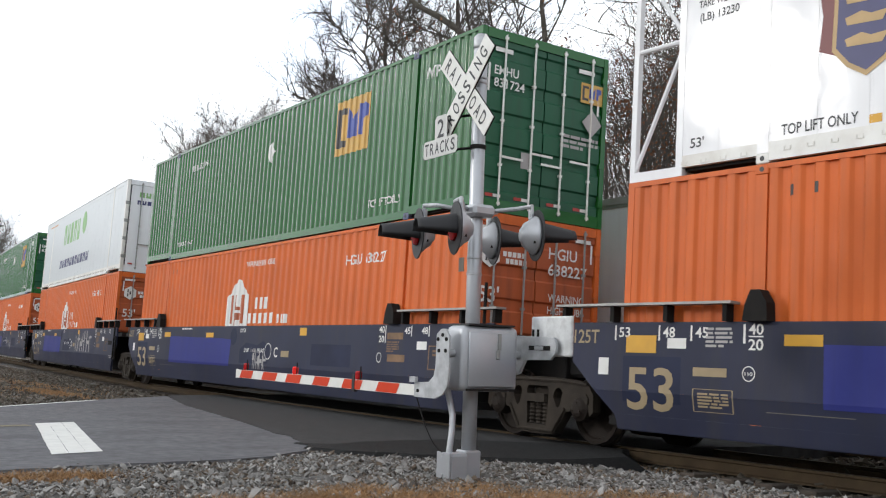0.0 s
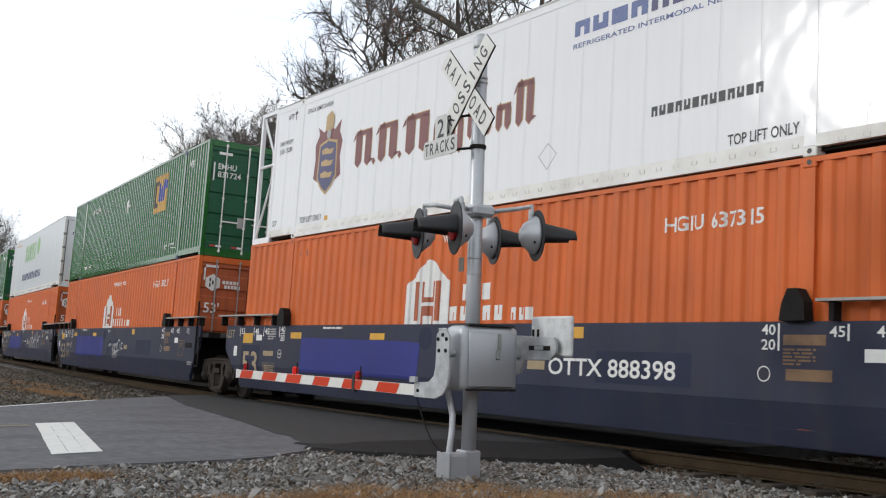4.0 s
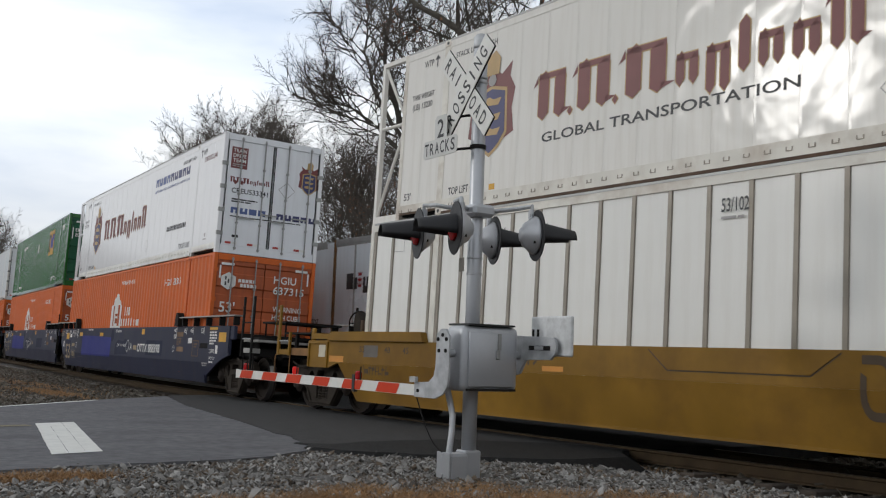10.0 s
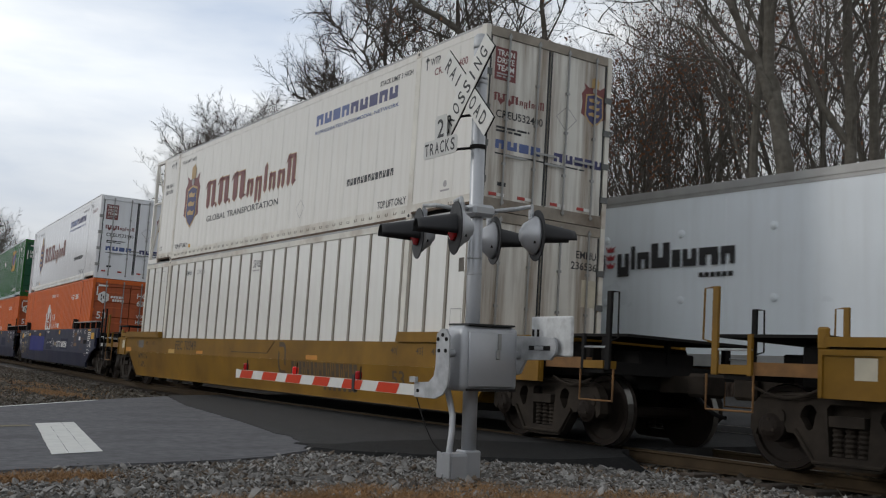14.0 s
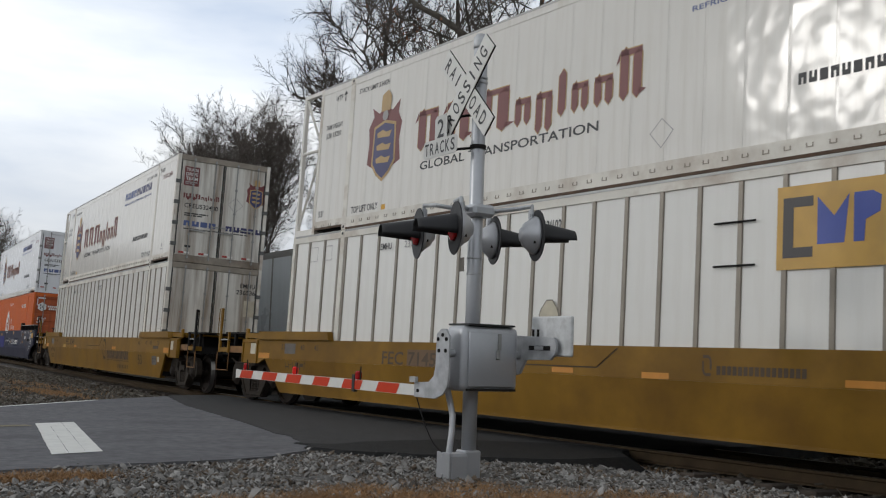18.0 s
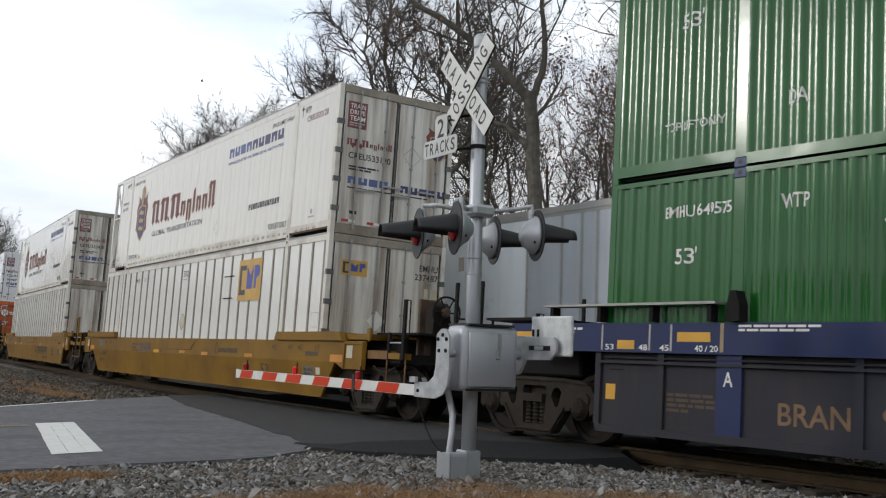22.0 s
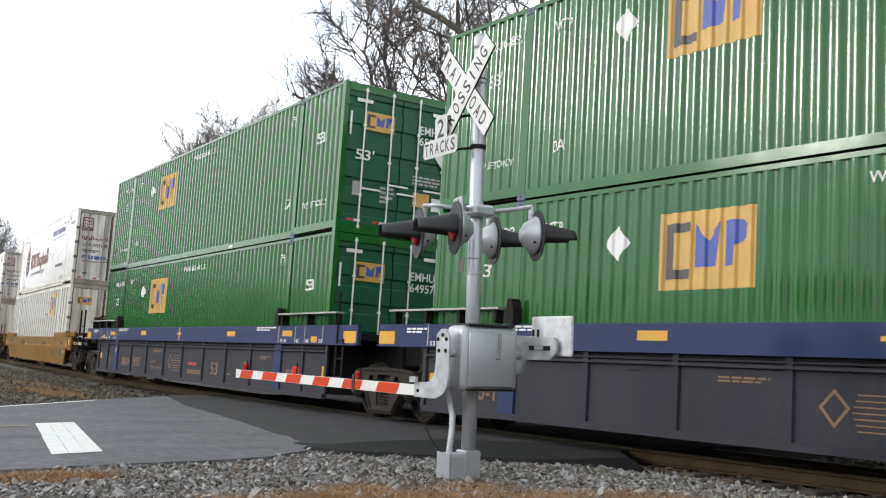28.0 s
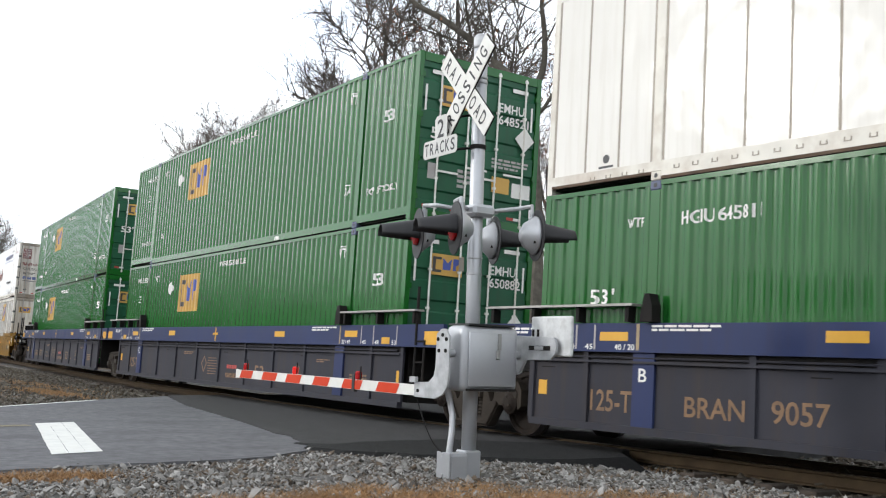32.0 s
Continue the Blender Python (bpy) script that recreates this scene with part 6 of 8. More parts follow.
        S("scrawl", GREY_INK, scrawl, "pale spray-painted scrawl")


def mark_yellow_car(key, number):
    th = CARS[key]
    S = lambda nm, m, d, lab="", y=-1.3635: side_mark(th, nm, m, d, 0.0, y=y, label=lab)

    def low(nm, m, d, lab=""):
        bm = bmesh.new()
        d(bm)
        for v in bm.verts:
            v.co.y = -1.36 + (0.879 - v.co.z) * LOW_IN / 0.619 - 0.004
        pieces(nm, bm, m, th, lab)

    def weld(bm):
        for (xa, za), (xb, zb) in (((-1.40, 1.24), (-1.09, 0.992)), ((-1.09, 0.992), (0.865, 0.992)), ((0.865, 0.992), (1.22, 1.24))):
            dx, dz = xb - xa, zb - za
            q = 0.009 / math.hypot(dx, dz)
            poly(bm, [(xa - dz * q, za + dx * q), (xa + dz * q, za - dx * q), (xb + dz * q, zb - dx * q), (xb - dz * q, zb + dx * q)])
    S("weld_seam", BROWN_INK, weld)

    def emblem(x, z, s):
        """An open ring with a tail, a plain shape."""
        def draw(bm):
            pts = [(-0.5, 0.95), (0.1, 0.95)] + [(0.1 + 0.45 * math.sin(a), 0.25 + 0.7 * math.cos(a)) for a in (0.4, 0.8, 1.2, 1.57)] + [(0.55, -0.45)]
            for g in (1, -1):
                for (xa, za), (xb, zb) in zip(pts, pts[1:]):
                    poly(bm, [(x + g * s * u, z + g * s * w) for u, w in ((xa, za), (xb, zb), (xb * 0.62, zb * 0.72), (xa * 0.62 if xa > 0 else xa, za * 0.72))])
        return draw

    if key == "E":
        bm = bmesh.new()
        emblem(1.615, 0.90, 0.34)(bm)
        bmesh.ops.bisect_plane(bm, geom=bm.verts[:] + bm.edges[:] + bm.faces[:], plane_co=(0, 0, 0.879), plane_no=(0, 0, 1))
        for v in bm.verts:
            v.co.y = -1.364 + max(0.0, 0.879 - v.co.z) * LOW_IN / 0.619
        part("emblem", bm, BROWN_INK, th, "faded dark ring emblem")
        low("wordmark", BROWN_INK, blocks(2.06, 0.62, 4.82, 0.86, 16, 0.25))
        low("underline", BROWN_INK, rect(2.06, 0.575, 4.82, 0.59))
        low("wordmark", BROWN_INK, blocks(3.46, 0.37, 4.82, 0.47, 7, 0.5))
        S("lettering", BROWN_INK, text_in(number, -4.88, 0.99, -3.40, 1.21))
        S("reflective_patch", LOGO_YELLOW, rect(-5.38, 0.89, -4.92, 0.99))
        S("reflective_patch", ORANGE_INK, rect(-3.32, 0.91, -2.90, 0.98))
        S("reflective_patch", ORANGE_INK, rect(2.71, 0.905, 3.20, 0.99))
    else:
        S("dark_patch", DULL_BROWN, rect(-3.56, 0.885, -2.49, 1.15))
        S("lettering", BROWN_INK, text_in(number, -4.32, 0.90, -2.52, 1.11), y=-1.366)
        S("reflective_patch", AMBER, rect(-2.18, 0.885, -1.72, 0.965))
        S("roundel", BROWN_INK, lambda bm: (outline(circle(-1.54, 1.055, 0.165), 0.1)(bm), plate(bm, -1.57, -1.51, 0.94, 1.0)))
        S("emblem", BROWN_INK, emblem(2.66, 1.065, 0.125))
        S("wordmark", BROWN_INK, blocks(2.80, 0.965, 4.0, 1.065, 16, 0.25))
        S("reflective_patch", ORANGE_INK, rect(0.0, 0.905, 0.42, 0.975))
        S("reflective_patch", ORANGE_INK, rect(1.65, 0.885, 2.09, 0.96))
        S("reflective_patch", ORANGE_INK, rect(4.43, 0.895, 4.87, 0.97))
    S("reflective_patch", ORANGE_INK, rect(8.62, 0.89, 9.12, 1.02))
    S("reflective_patch", ORANGE_INK, rect(-9.12, 0.89, -8.62, 1.0))
    S("sticker", GOLD_PALE, rect(9.27, 0.97, 9.50, 1.19))
    S("sticker", GOLD_PALE, rect(-9.52, 0.97, -9.28, 1.19))
    for t, x in (("40", 5.92), ("45", 6.72), ("48", 7.18), ("53", 7.94)):
        S("lettering", BROWN_INK, text_in(t, x, 1.08, x + 0.17, 1.18))
        S("tick", BROWN_INK, rect(x + 0.19, 1.05, x + 0.21, 1.2))
    for t, x in (("53", -8.1), ("48", -7.3), ("45", -6.75)):
        S("lettering", BROWN_INK, text_in(t, x, 1.08, x + 0.17, 1.18))
    S("dark_patch", DULL_INK, rect(-7.95, 1.0, -7.5, 1.2))
    S("dark_patch", BROWN_INK, rect(7.55, 0.98, 8.1, 1.06))
    low("lettering", BROWN_INK, text_in("53", *((5.97, 0.54, 6.38, 0.80) if key == "E" else (5.33, 0.56, 5.76, 0.78))))
    low("dark_patch", DULL_INK, rect(7.46, 0.56, 7.92, 0.79))
    low("lettering_block", BROWN_INK, rows_of(7.5, 0.60, 7.88, 0.75, 2, 3))
    low("sticker", GOLD_PALE, rect(8.02, 0.64, 8.2, 0.77))
    r = random.Random(ord(key))

    def scrawl(bm):
        for row, z in ((0, 0.70), (1, 0.48)):
            x = -7.9
            for i in range(7 - 2 * row):
                w = r.uniform(0.05, 0.1)
                plate(bm, x, x + 0.02, z, z + 0.16, 0.0, r.uniform(-0.05, 0.07))
                plate(bm, x, x + w * 1.4, z + r.uniform(0, 0.13), z + 0.02 + r.uniform(0, 0.13))
                x += w * 1.5
    low("scrawl", BROWN_INK, scrawl, "dark spray-painted scrawl")


def mark_violet_car(key, letter):
    th = CARS[key]
    S = lambda nm, m, d, lab="", y=-1.379: side_mark(th, nm, m, d, 0.0, y=y, label=lab)
    G = lambda nm, m, d, lab="": S(nm, m, d, lab, -1.339)
    xl = -9.78 if key == "G" else -9.45
    S("reflective_patch", AMBER, rect(xl, 1.23, xl + 0.46, 1.44))
    S("reflective_patch", AMBER, rect(8.92, 1.23, 9.40, 1.44))
    for a in ((-7.8, 1.23, -7.52, 1.34), (-6.86, 1.33, -6.38, 1.44), (-3.66, 1.34, -3.18, 1.46), (3.1, 1.33, 3.59, 1.44), (6.21, 1.34, 6.68, 1.45), (7.56, 1.23, 7.83, 1.34)):
        S("reflective_patch", AMBER, rect(*a))
    for t, x, tick in (("53", -8.0, -8.06), ("48", -7.45, -7.28), ("45", -7.12, -6.95), ("45", 6.87, 6.83), ("48", 7.32, 7.27), ("53", 7.90, 8.06)):
        S("tick", GREY_INK, rect(tick - 0.015, 1.21, tick + 0.015, 1.53))
        S("lettering", WHITE_INK, text_in(t, x, 1.22, x + 0.14, 1.29))
    for s, x in ((-1, -6.22), (1, 6.02)):
        S("tick", TAN_INK, rect(x - 0.025, 1.20, x + 0.025, 1.54))
    S("lettering", WHITE_INK, text_in("40 / 20", -6.6, 1.22, -6.27, 1.29))
    S("lettering", WHITE_INK, text_in("20 / 40", 6.1, 1.22, 6.42, 1.29))
    S("tick", AMBER, rect(-0.31, 1.22, -0.25, 1.53))
    S("tick", AMBER, rect(-0.46, 1.36, -0.12, 1.41))
    S("lettering_block", WHITE_INK, rows_of(-6.0, 1.44, -4.98, 1.53, 2, 5))
    S("lettering_block", WHITE_INK, rows_of(4.84, 1.44, 5.86, 1.53, 2, 6))
    S("lettering_block", WHITE_INK, rows_of(xl + 0.8, 1.40, xl + 1.4, 1.5, 2, 7))
    S("lettering", WHITE_INK, text_in(letter, -6.19, 0.84, -6.06, 1.0), "", -1.376)
    if letter != "A":
        G("lettering", TAN_DULL, text_in("125-T", -7.02, 0.46, -6.32, 0.72))
    else:
        G("lettering_block", BROWN_INK, rows_of(-7.02, 0.50, -6.32, 0.74, 4, 21))
    if letter != "C":
        G("lettering", TAN_DULL, text_in("BRAN", -5.5, 0.47, -4.66, 0.70))
        G("lettering", TAN_DULL, text_in("9057", -4.32, 0.48, -3.62, 0.72))
        G("lettering", TAN_DULL, text_in("LD LMT", -2.62, 0.60, -2.16, 0.68))
        G("lettering", TAN_DULL, text_in("95700", -2.62, 0.45, -2.22, 0.53))
        G("lettering", TAN_DULL, text_in("PER UNIT", -2.08, 0.45, -1.56, 0.53))
    G("lettering_block", TAN_DULL, rows_of(-2.45, 0.88, -1.75, 0.96, 2, 10))
    G("emblem", TAN_DULL, outline([(-1.16, 0.69), (-0.98, 0.48), (-0.80, 0.69), (-0.98, 0.88)], 0.25))
    for i in range(7):
        G("emblem_bar", TAN_DULL, rect(-0.78 + 0.02 * abs(3 - i), 0.46 + 0.06 * i, -0.10 - 0.03 * abs(3 - i), 0.475 + 0.06 * i))
    G("wordmark", TAN_DULL, blocks(0.45, 0.42, 1.42, 0.52, 10))
    G("wordmark", REFLECT_RED, blocks(0.5, 0.62, 1.1, 0.70, 6))
    G("lettering", TAN_DULL, text_in("53", 2.1, 0.45, 2.58, 0.73))
    G("lettering_block", TAN_DULL, rows_of(3.2, 0.46, 3.55, 0.52, 1, 12))
    G("line_frame", TAN_DULL, outline(circle(4.22, 0.62, 0.17), 0.1))
    G("lettering_block", TAN_DULL, rows_of(4.13, 0.58, 4.31, 0.70, 2, 13))
    G("lettering_block", TAN_DULL, rows_of(5.05, 0.86, 5.6, 0.93, 2, 14))
    G("lettering_block", TAN_DULL, rows_of(6.42, 0.48, 7.05, 0.70, 4, 15))
    G("reflective_patch", AMBER, rect(-8.0, 0.61, -7.84, 0.80))
    G("reflective_patch", AMBER, rect(8.06, 0.61, 8.2, 0.80))
    for i in range(4):
        G("latch", STEEL_DARK, rect(-7.95 + 4.1 * i, 0.97, -7.7 + 4.1 * i, 0.985))


def all_marks():
    mark_orange("A", "HGIU 641050")
    mark_orange("B", "HGIU 640112")
    mark_orange("C", "HGIU 638227")
    mark_orange("D", "HGIU 637315")
    mark_green("A", 1, "EMHU 831700", style="blue")
    mark_green("C", 1, "EMHU 831724", style="blue")
    mark_express("B")
    mark_reefer("D", "CREU533341", False)
    mark_reefer("E", "CREU532400")
    mark_reefer("F", "CREU533120")
    mark_ribbed("E", "EMHU 236536", False)
    mark_ribbed("F", "EMHU 237487", True)
    for key, lo, hi in (("G", "EMHU 649575", "EMHU 659539"), ("H", "EMHU 650882", "EMHU 648521")):
        mark_green(key, 0, lo)
        mark_green(key, 1, hi)
    th = LOADS["I0"]
    for t, a in (("53'", (-7.16, 1.80, -6.76, 2.0)), ("WTP", (-6.57, 2.76, -6.28, 2.88)), ("HGIU 645811", (-5.7, 2.74, -4.54, 2.90))):
        PITCH[0] = 0.216
        side_mark(th, "lettering", WHITE_INK, text_in(t, *a), Z_LOW, waves=True)
    th = LOADS["I1"]
    side_mark(th, "maker_mark", BLACK_INK, lambda bm: (poly(bm, circle(-6.97, 3.70, 0.06, 10)), plate(bm, -7.1, -6.84, 3.58, 3.61)), Z_UP, y=-HALF + 0.002)
    for key, letter in (("A", "E"), ("B", "D"), ("C", "C"), ("D", "A")):
        mark_blue_car(key, letter, "OTTX 888398")
    mark_yellow_car("E", "FEC 70349")
    mark_yellow_car("F", "FEC 71454")
    for key, letter in (("G", "A"), ("H", "C"), ("I", "B")):
        mark_violet_car(key, letter)


LEAF_INK = mat("pale_green_lettering", (0.22, 0.42, 0.16), 0.5, var=0.15, scale=2, bump=0.0)
DULL_BROWN = mat("dull_brown_touch_up", (0.135, 0.075, 0.03), 0.6, var=0.15, scale=3, bump=0.0)
GOLD_PALE = mat("pale_faded_sticker", (0.52, 0.47, 0.36), 0.7, var=0.15, scale=4, bump=0.0)
all_marks()


# ---- the far train: closed trailers on rail trucks, running the other way ----
FAR_PITCH, FAR_FIRST = 16.55, 21.65
TRAILERS = []
CROWN_RED = mat("dull_red_emblem", (0.34, 0.03, 0.035), 0.5, var=0.1, bump=0.0)


def trailer(posts, label):
    th = thing("rail_trailer", label, "trailer", "trailers of the far train")
    h0, h1, half = 1.12, 4.16, 1.29
    bm = bmesh.new()
    box(bm, -8.02, 7.72, -half + 0.02, half - 0.02, h0, h1 - 0.04)
    part("body", bm, TRAILER, th)
    bm = bmesh.new()
    n = 8
    prism_xy(bm, [(7.72, -half + 0.02)] + [(7.72 + 0.34 * math.sin(a), -half + 0.36 - 0.34 * math.cos(a)) for a in [math.pi / 2 * i / n for i in range(1, n + 1)]] + [(8.06, half - 0.36)] + [(7.72 + 0.34 * math.cos(a), half - 0.36 + 0.34 * math.sin(a)) for a in [math.pi / 2 * i / n for i in range(1, n + 1)]], h0, h1 - 0.05)
    part("front_wall", bm, TRAILER_GREY if posts else TRAILER, th, "rounded front wall")
    if posts:
        block(th, "front_panel", 3.35, 7.7195, -half + 0.0165, -half + 0.0195, h0 + 0.17, h1 - 0.20, TRAILER_GREY, "bare grey metal side panel")
    for s in (-1, 1):
        for z0, z1, nm in ((h0 - 0.03, h0 + 0.17, "bottom_rail"), (h1 - 0.13, h1, "top_rail"), (h1 - 0.20, h1 - 0.1301, "rail_step")):
            bm = bmesh.new()
            d = 0.012 if nm == "rail_step" else 0.0
            box(bm, -8.06, 7.72, *sorted((s * (half - d), s * (half - 0.06))), z0, z1)
            part(nm, bm, TRAILER_TRIM, th)
    bm = bmesh.new()
    box(bm, -8.02, 7.9, -half + 0.05, half - 0.05, h1 - 0.041, h1 - 0.01)
    part("roof", bm, TRAILER_TRIM, th)
    block(th, "rear_frame", -8.14, -8.061, -half - 0.01, -half + 0.12, h0, h1, RUST, "rusty rear door frame")
    block(th, "rear_frame", -8.14, -8.061, half - 0.12, half + 0.01, h0, h1, RUST)
    for s in (-1, 1):
        block(th, "rear_door", -8.10, -8.0605, min(s * 0.01, s * 1.16), max(s * 0.01, s * 1.16), h0 + 0.05, h1 - 0.1, DOOR_WHITE)
    block(th, "underframe", -7.4, 7.2, -0.5, 0.5, 0.85, 1.119, STEEL_DARK)
    xs = (-6.95, -5.35, -3.45, -2.75, -1.2, 0.05, 1.6, 3.3, 4.4, 5.0, 5.45, 6.15, 6.75, 7.2) if posts else (-4.0, 0.0, 4.0)
    first = None
    for x in xs:
        if first is None:
            bm = bmesh.new()
            w = 0.04 if posts else 0.02
            prism_xy(bm, [(-w, -half + 0.0205), (-w * 0.7, -half + (0.0 if posts else 0.012)), (w * 0.7, -half + (0.0 if posts else 0.012)), (w, -half + 0.0205)], h0 + 0.17, h1 - 0.20)
            first = part("wall_post", bm, TRAILER_TRIM if posts else TRAILER, th)
            first.matrix_basis = pose(x, 0, 0)
        else:
            again(first, pose(x, 0, 0))
    first = None
    for x in (-7.0, -5.2, -3.3, -1.2, 0.9):
        for z in ((2.2, 3.35) if not posts else (2.25,)):
            if first is None:
                bm = bmesh.new()
                lathe(bm, [(0.07, -half + 0.0205), (0.065, -half + 0.0), (0.02, -half - 0.012)], 10, "y")
                first = part("wall_button", bm, TRAILER, th)
                first.matrix_basis = pose(x + 0.25, 0, z)
            else:
                again(first, pose(x + 0.25, 0, z))
    y = -half - 0.003
    M = lambda nm, m, d, lab="": side_mark(th, nm, m, d, 0.0, y=y, label=lab)
    x = -7.35
    for w, z0, z1 in ((0.42, 2.78, 3.20), (0.22, 2.78, 3.08)):
        M("wordmark", BLACK_INK, rect(x, z0, x + w - 0.06, z1))
        x += w
    for i in range(3):
        M("emblem", CROWN_RED, lambda bm: poly(bm, [(x, 2.82 + 0.15 * i), (x + 0.16, 2.82 + 0.15 * i), (x + 0.2, 2.93 + 0.15 * i), (x + 0.12, 2.88 + 0.15 * i), (x + 0.08, 2.94 + 0.15 * i), (x + 0.04, 2.88 + 0.15 * i), (x - 0.04, 2.93 + 0.15 * i)]))
    x += 0.26
    for i, (w, z0, z1) in enumerate(((0.34, 2.66, 3.08), (0.15, 2.78, 3.20), (0.34, 2.78, 3.08), (0.48, 2.78, 3.22), (0.24, 2.78, 3.08), (0.36, 2.78, 3.08), (0.46, 2.78, 3.08), (0.34, 2.78, 3.08))):
        shape = notched(x, z0, x + w - 0.05, z1, (1, 2, 0, 1, 2, 1, 0, 0)[i])
        M("wordmark", BLACK_INK, lambda bm: poly(bm, shape))
        x += w
    M("wordmark", BLACK_INK, blocks(x - 0.8, 2.58, x - 0.06, 2.66, 6))
    M("lettering", BLACK_INK, text_in("TCSZ", 6.85, 1.85, 7.35, 2.0))
    M("lettering_block", BLACK_INK, blocks(6.85, 1.62, 7.45, 1.76, 6))
    M("emblem", BLACK_INK, lambda bm: (plate(bm, 3.6, 4.1, 1.62, 1.65), plate(bm, 3.6, 4.1, 1.55, 1.58), plate(bm, 4.15, 4.45, 1.55, 1.66)))
    truck(th, -8.25, False)
    return th


KINDS = [trailer(True, "grey-white closed trailer with wall posts, on railway trucks"), trailer(False, "smooth grey-white closed trailer with wall buttons, on railway trucks")]
for k in range(28):
    style = 1 if k in (12, 13, 14) else 0
    if k == 0:
        TRAILERS.append(KINDS[0])
    elif k == 12:
        TRAILERS.append(KINDS[1])
    else:
        TRAILERS.append(copy_thing(KINDS[style], Matrix()))


# ---- the crossing signal with its gate ----
SIGNAL_AT, SIGNAL_TURN = (-8.084, 6.5625, -0.05), -6.0
SIGN_GREY = mat("dull_white_sign", (0.56, 0.555, 0.53), 0.5, var=0.06, scale=4.0, grime=0.4, grime_color=(0.40, 0.38, 0.34), bump=0.0)
LAMP_ON = bpy.data.materials.new("lit_red_lamp")
LAMP_ON.use_nodes = True
_b = LAMP_ON.node_tree.nodes["Principled BSDF"]
_b.inputs["Base Color"].default_value, _b.inputs["Roughness"].default_value = (0.5, 0.01, 0.01, 1), 0.2
_b.inputs["Emission Color"].default_value, _b.inputs["Emission Strength"].default_value = (1.0, 0.03, 0.02, 1), 0.35


def flat_sign(parent, name, pts, y0, y1, m, label=""):
    bm = bmesh.new()
    prism(bm, pts, y0, y1)
    bevel(bm, 0.003)
    return part(name, bm, m, parent, label)


def blade(parent, text, angle, cx, cz, y):
    """One arm of the cross: a white board with black letters along it."""
    c, s = math.cos(angle), math.sin(angle)
    L, W = 0.61, 0.114
    pts = [(cx + c * a - s * b, cz + s * a + c * b) for a, b in ((-L, -W), (L, -W), (L, W), (-L, W))]
    bd = flat_sign(parent, "crossbuck_board", pts, y - 0.004, y + 0.004, SIGN_WHITE, "white board with black letters")
    flat_sign(bd, "board_back", pts, y + 0.0045, y + 0.022, STEEL_DARK)
    bm = bmesh.new()
    n = len(text)
    for i, ch in enumerate(text):
        if ch == " ":
            continue
        a = -0.54 + 1.08 * (i + 0.12) / n
        wide = 1.08 / n * 0.66
        write(bm, ch, a + (wide * 0.36 if ch == "I" else 0), -0.072, 0.145, wide * (0.26 if ch == "I" else 1), 0.0)
    for v in bm.verts:
        a, b = v.co.x, v.co.z
        v.co = (cx + c * a - s * b, y - 0.0065, cz + s * a + c * b)
    part("lettering", bm, BLACK_INK, bd)


def flasher(parent, px, py, pz, face, lit=False, turn=0.0):
    """A hooded lamp: round black board, grey housing, long hood, red lens. face: -1 looks to -y, 1 to +y."""
    x = y = z = 0.0
    bm = bmesh.new()
    lathe(bm, [(0.255, y - 0.006), (0.258, y), (0.255, y + 0.006)], 28, "y", (x, 0, z))
    board = part("background", bm, HOOD, parent, "round black background board")
    board.matrix_basis = pose(px, py, pz, 0, 0, turn)
    bm = bmesh.new()
    f = face
    lathe(bm, [(0.19, y - f * 0.008), (0.195, y - f * 0.025), (0.185, y - f * 0.05), (0.15, y - f * 0.085), (0.12, y - f * 0.13), (0.075, y - f * 0.15), (0.07, y - f * 0.165), (0.02, y - f * 0.17)], 24, "y", (x, 0, z))
    part("housing", bm, ALU, board, "grey rounded lamp housing", True)
    bm = bmesh.new()
    lathe(bm, [(0.128, y + f * 0.008), (0.118, y + f * 0.04), (0.07, y + f * 0.065), (0.01, y + f * 0.075)], 20, "y", (x, 0, z))
    part("lens", bm, LAMP_ON if lit else RED_LENS, board, "red lens", True)
    bm = bmesh.new()
    rows = []
    for k in range(7):
        t = k / 6
        yy = y + f * (0.008 + 0.38 * t)
        half = math.radians(118 - 34 * t)
        r = 0.142 - 0.02 * t
        ring = []
        for i in range(13):
            a = math.pi / 2 - half + 2 * half * i / 12
            ring.append((x + r * math.cos(a), yy, z + r * math.sin(a) - 0.05 * t))
        rows.append(ring)
    outer = [[bm.verts.new(p) for p in r] for r in rows]
    inner = [[bm.verts.new((x + (p[0] - x) * 0.965, p[1], z + (p[2] - z) * 0.965)) for p in r] for r in rows]
    for k in range(6):
        for i in range(12):
            bm.faces.new((outer[k][i], outer[k][i + 1], outer[k + 1][i + 1], outer[k + 1][i]))
            bm.faces.new((inner[k][i], inner[k + 1][i], inner[k + 1][i + 1], inner[k][i + 1]))
        for i in (0, 12):
            bm.faces.new((outer[k][i], outer[k + 1][i], inner[k + 1][i], inner[k][i]))
    for i in range(12):
        bm.faces.new((outer[6][i], outer[6][i + 1], inner[6][i + 1], inner[6][i]))
    part("hood", bm, HOOD, board, "long black hood", True)
    bm = bmesh.new()
    rod(bm, (x, y - f * 0.06, z + 0.16), (x, y - f * 0.06, z + 0.25), 0.03, 8)
    part("lamp_bracket", bm, ALU, board)
    for k in range(3):
        a = math.radians(90 + 120 * k)
        bm = bmesh.new()
        box(bm, 0.165 * math.cos(a) - 0.012, 0.165 * math.cos(a) + 0.012, min(-f * 0.075, -f * 0.04), max(-f * 0.075, -f * 0.04), 0.165 * math.sin(a) - 0.012, 0.165 * math.sin(a) + 0.012)
        part("clip", bm, STEEL_DARK, board)


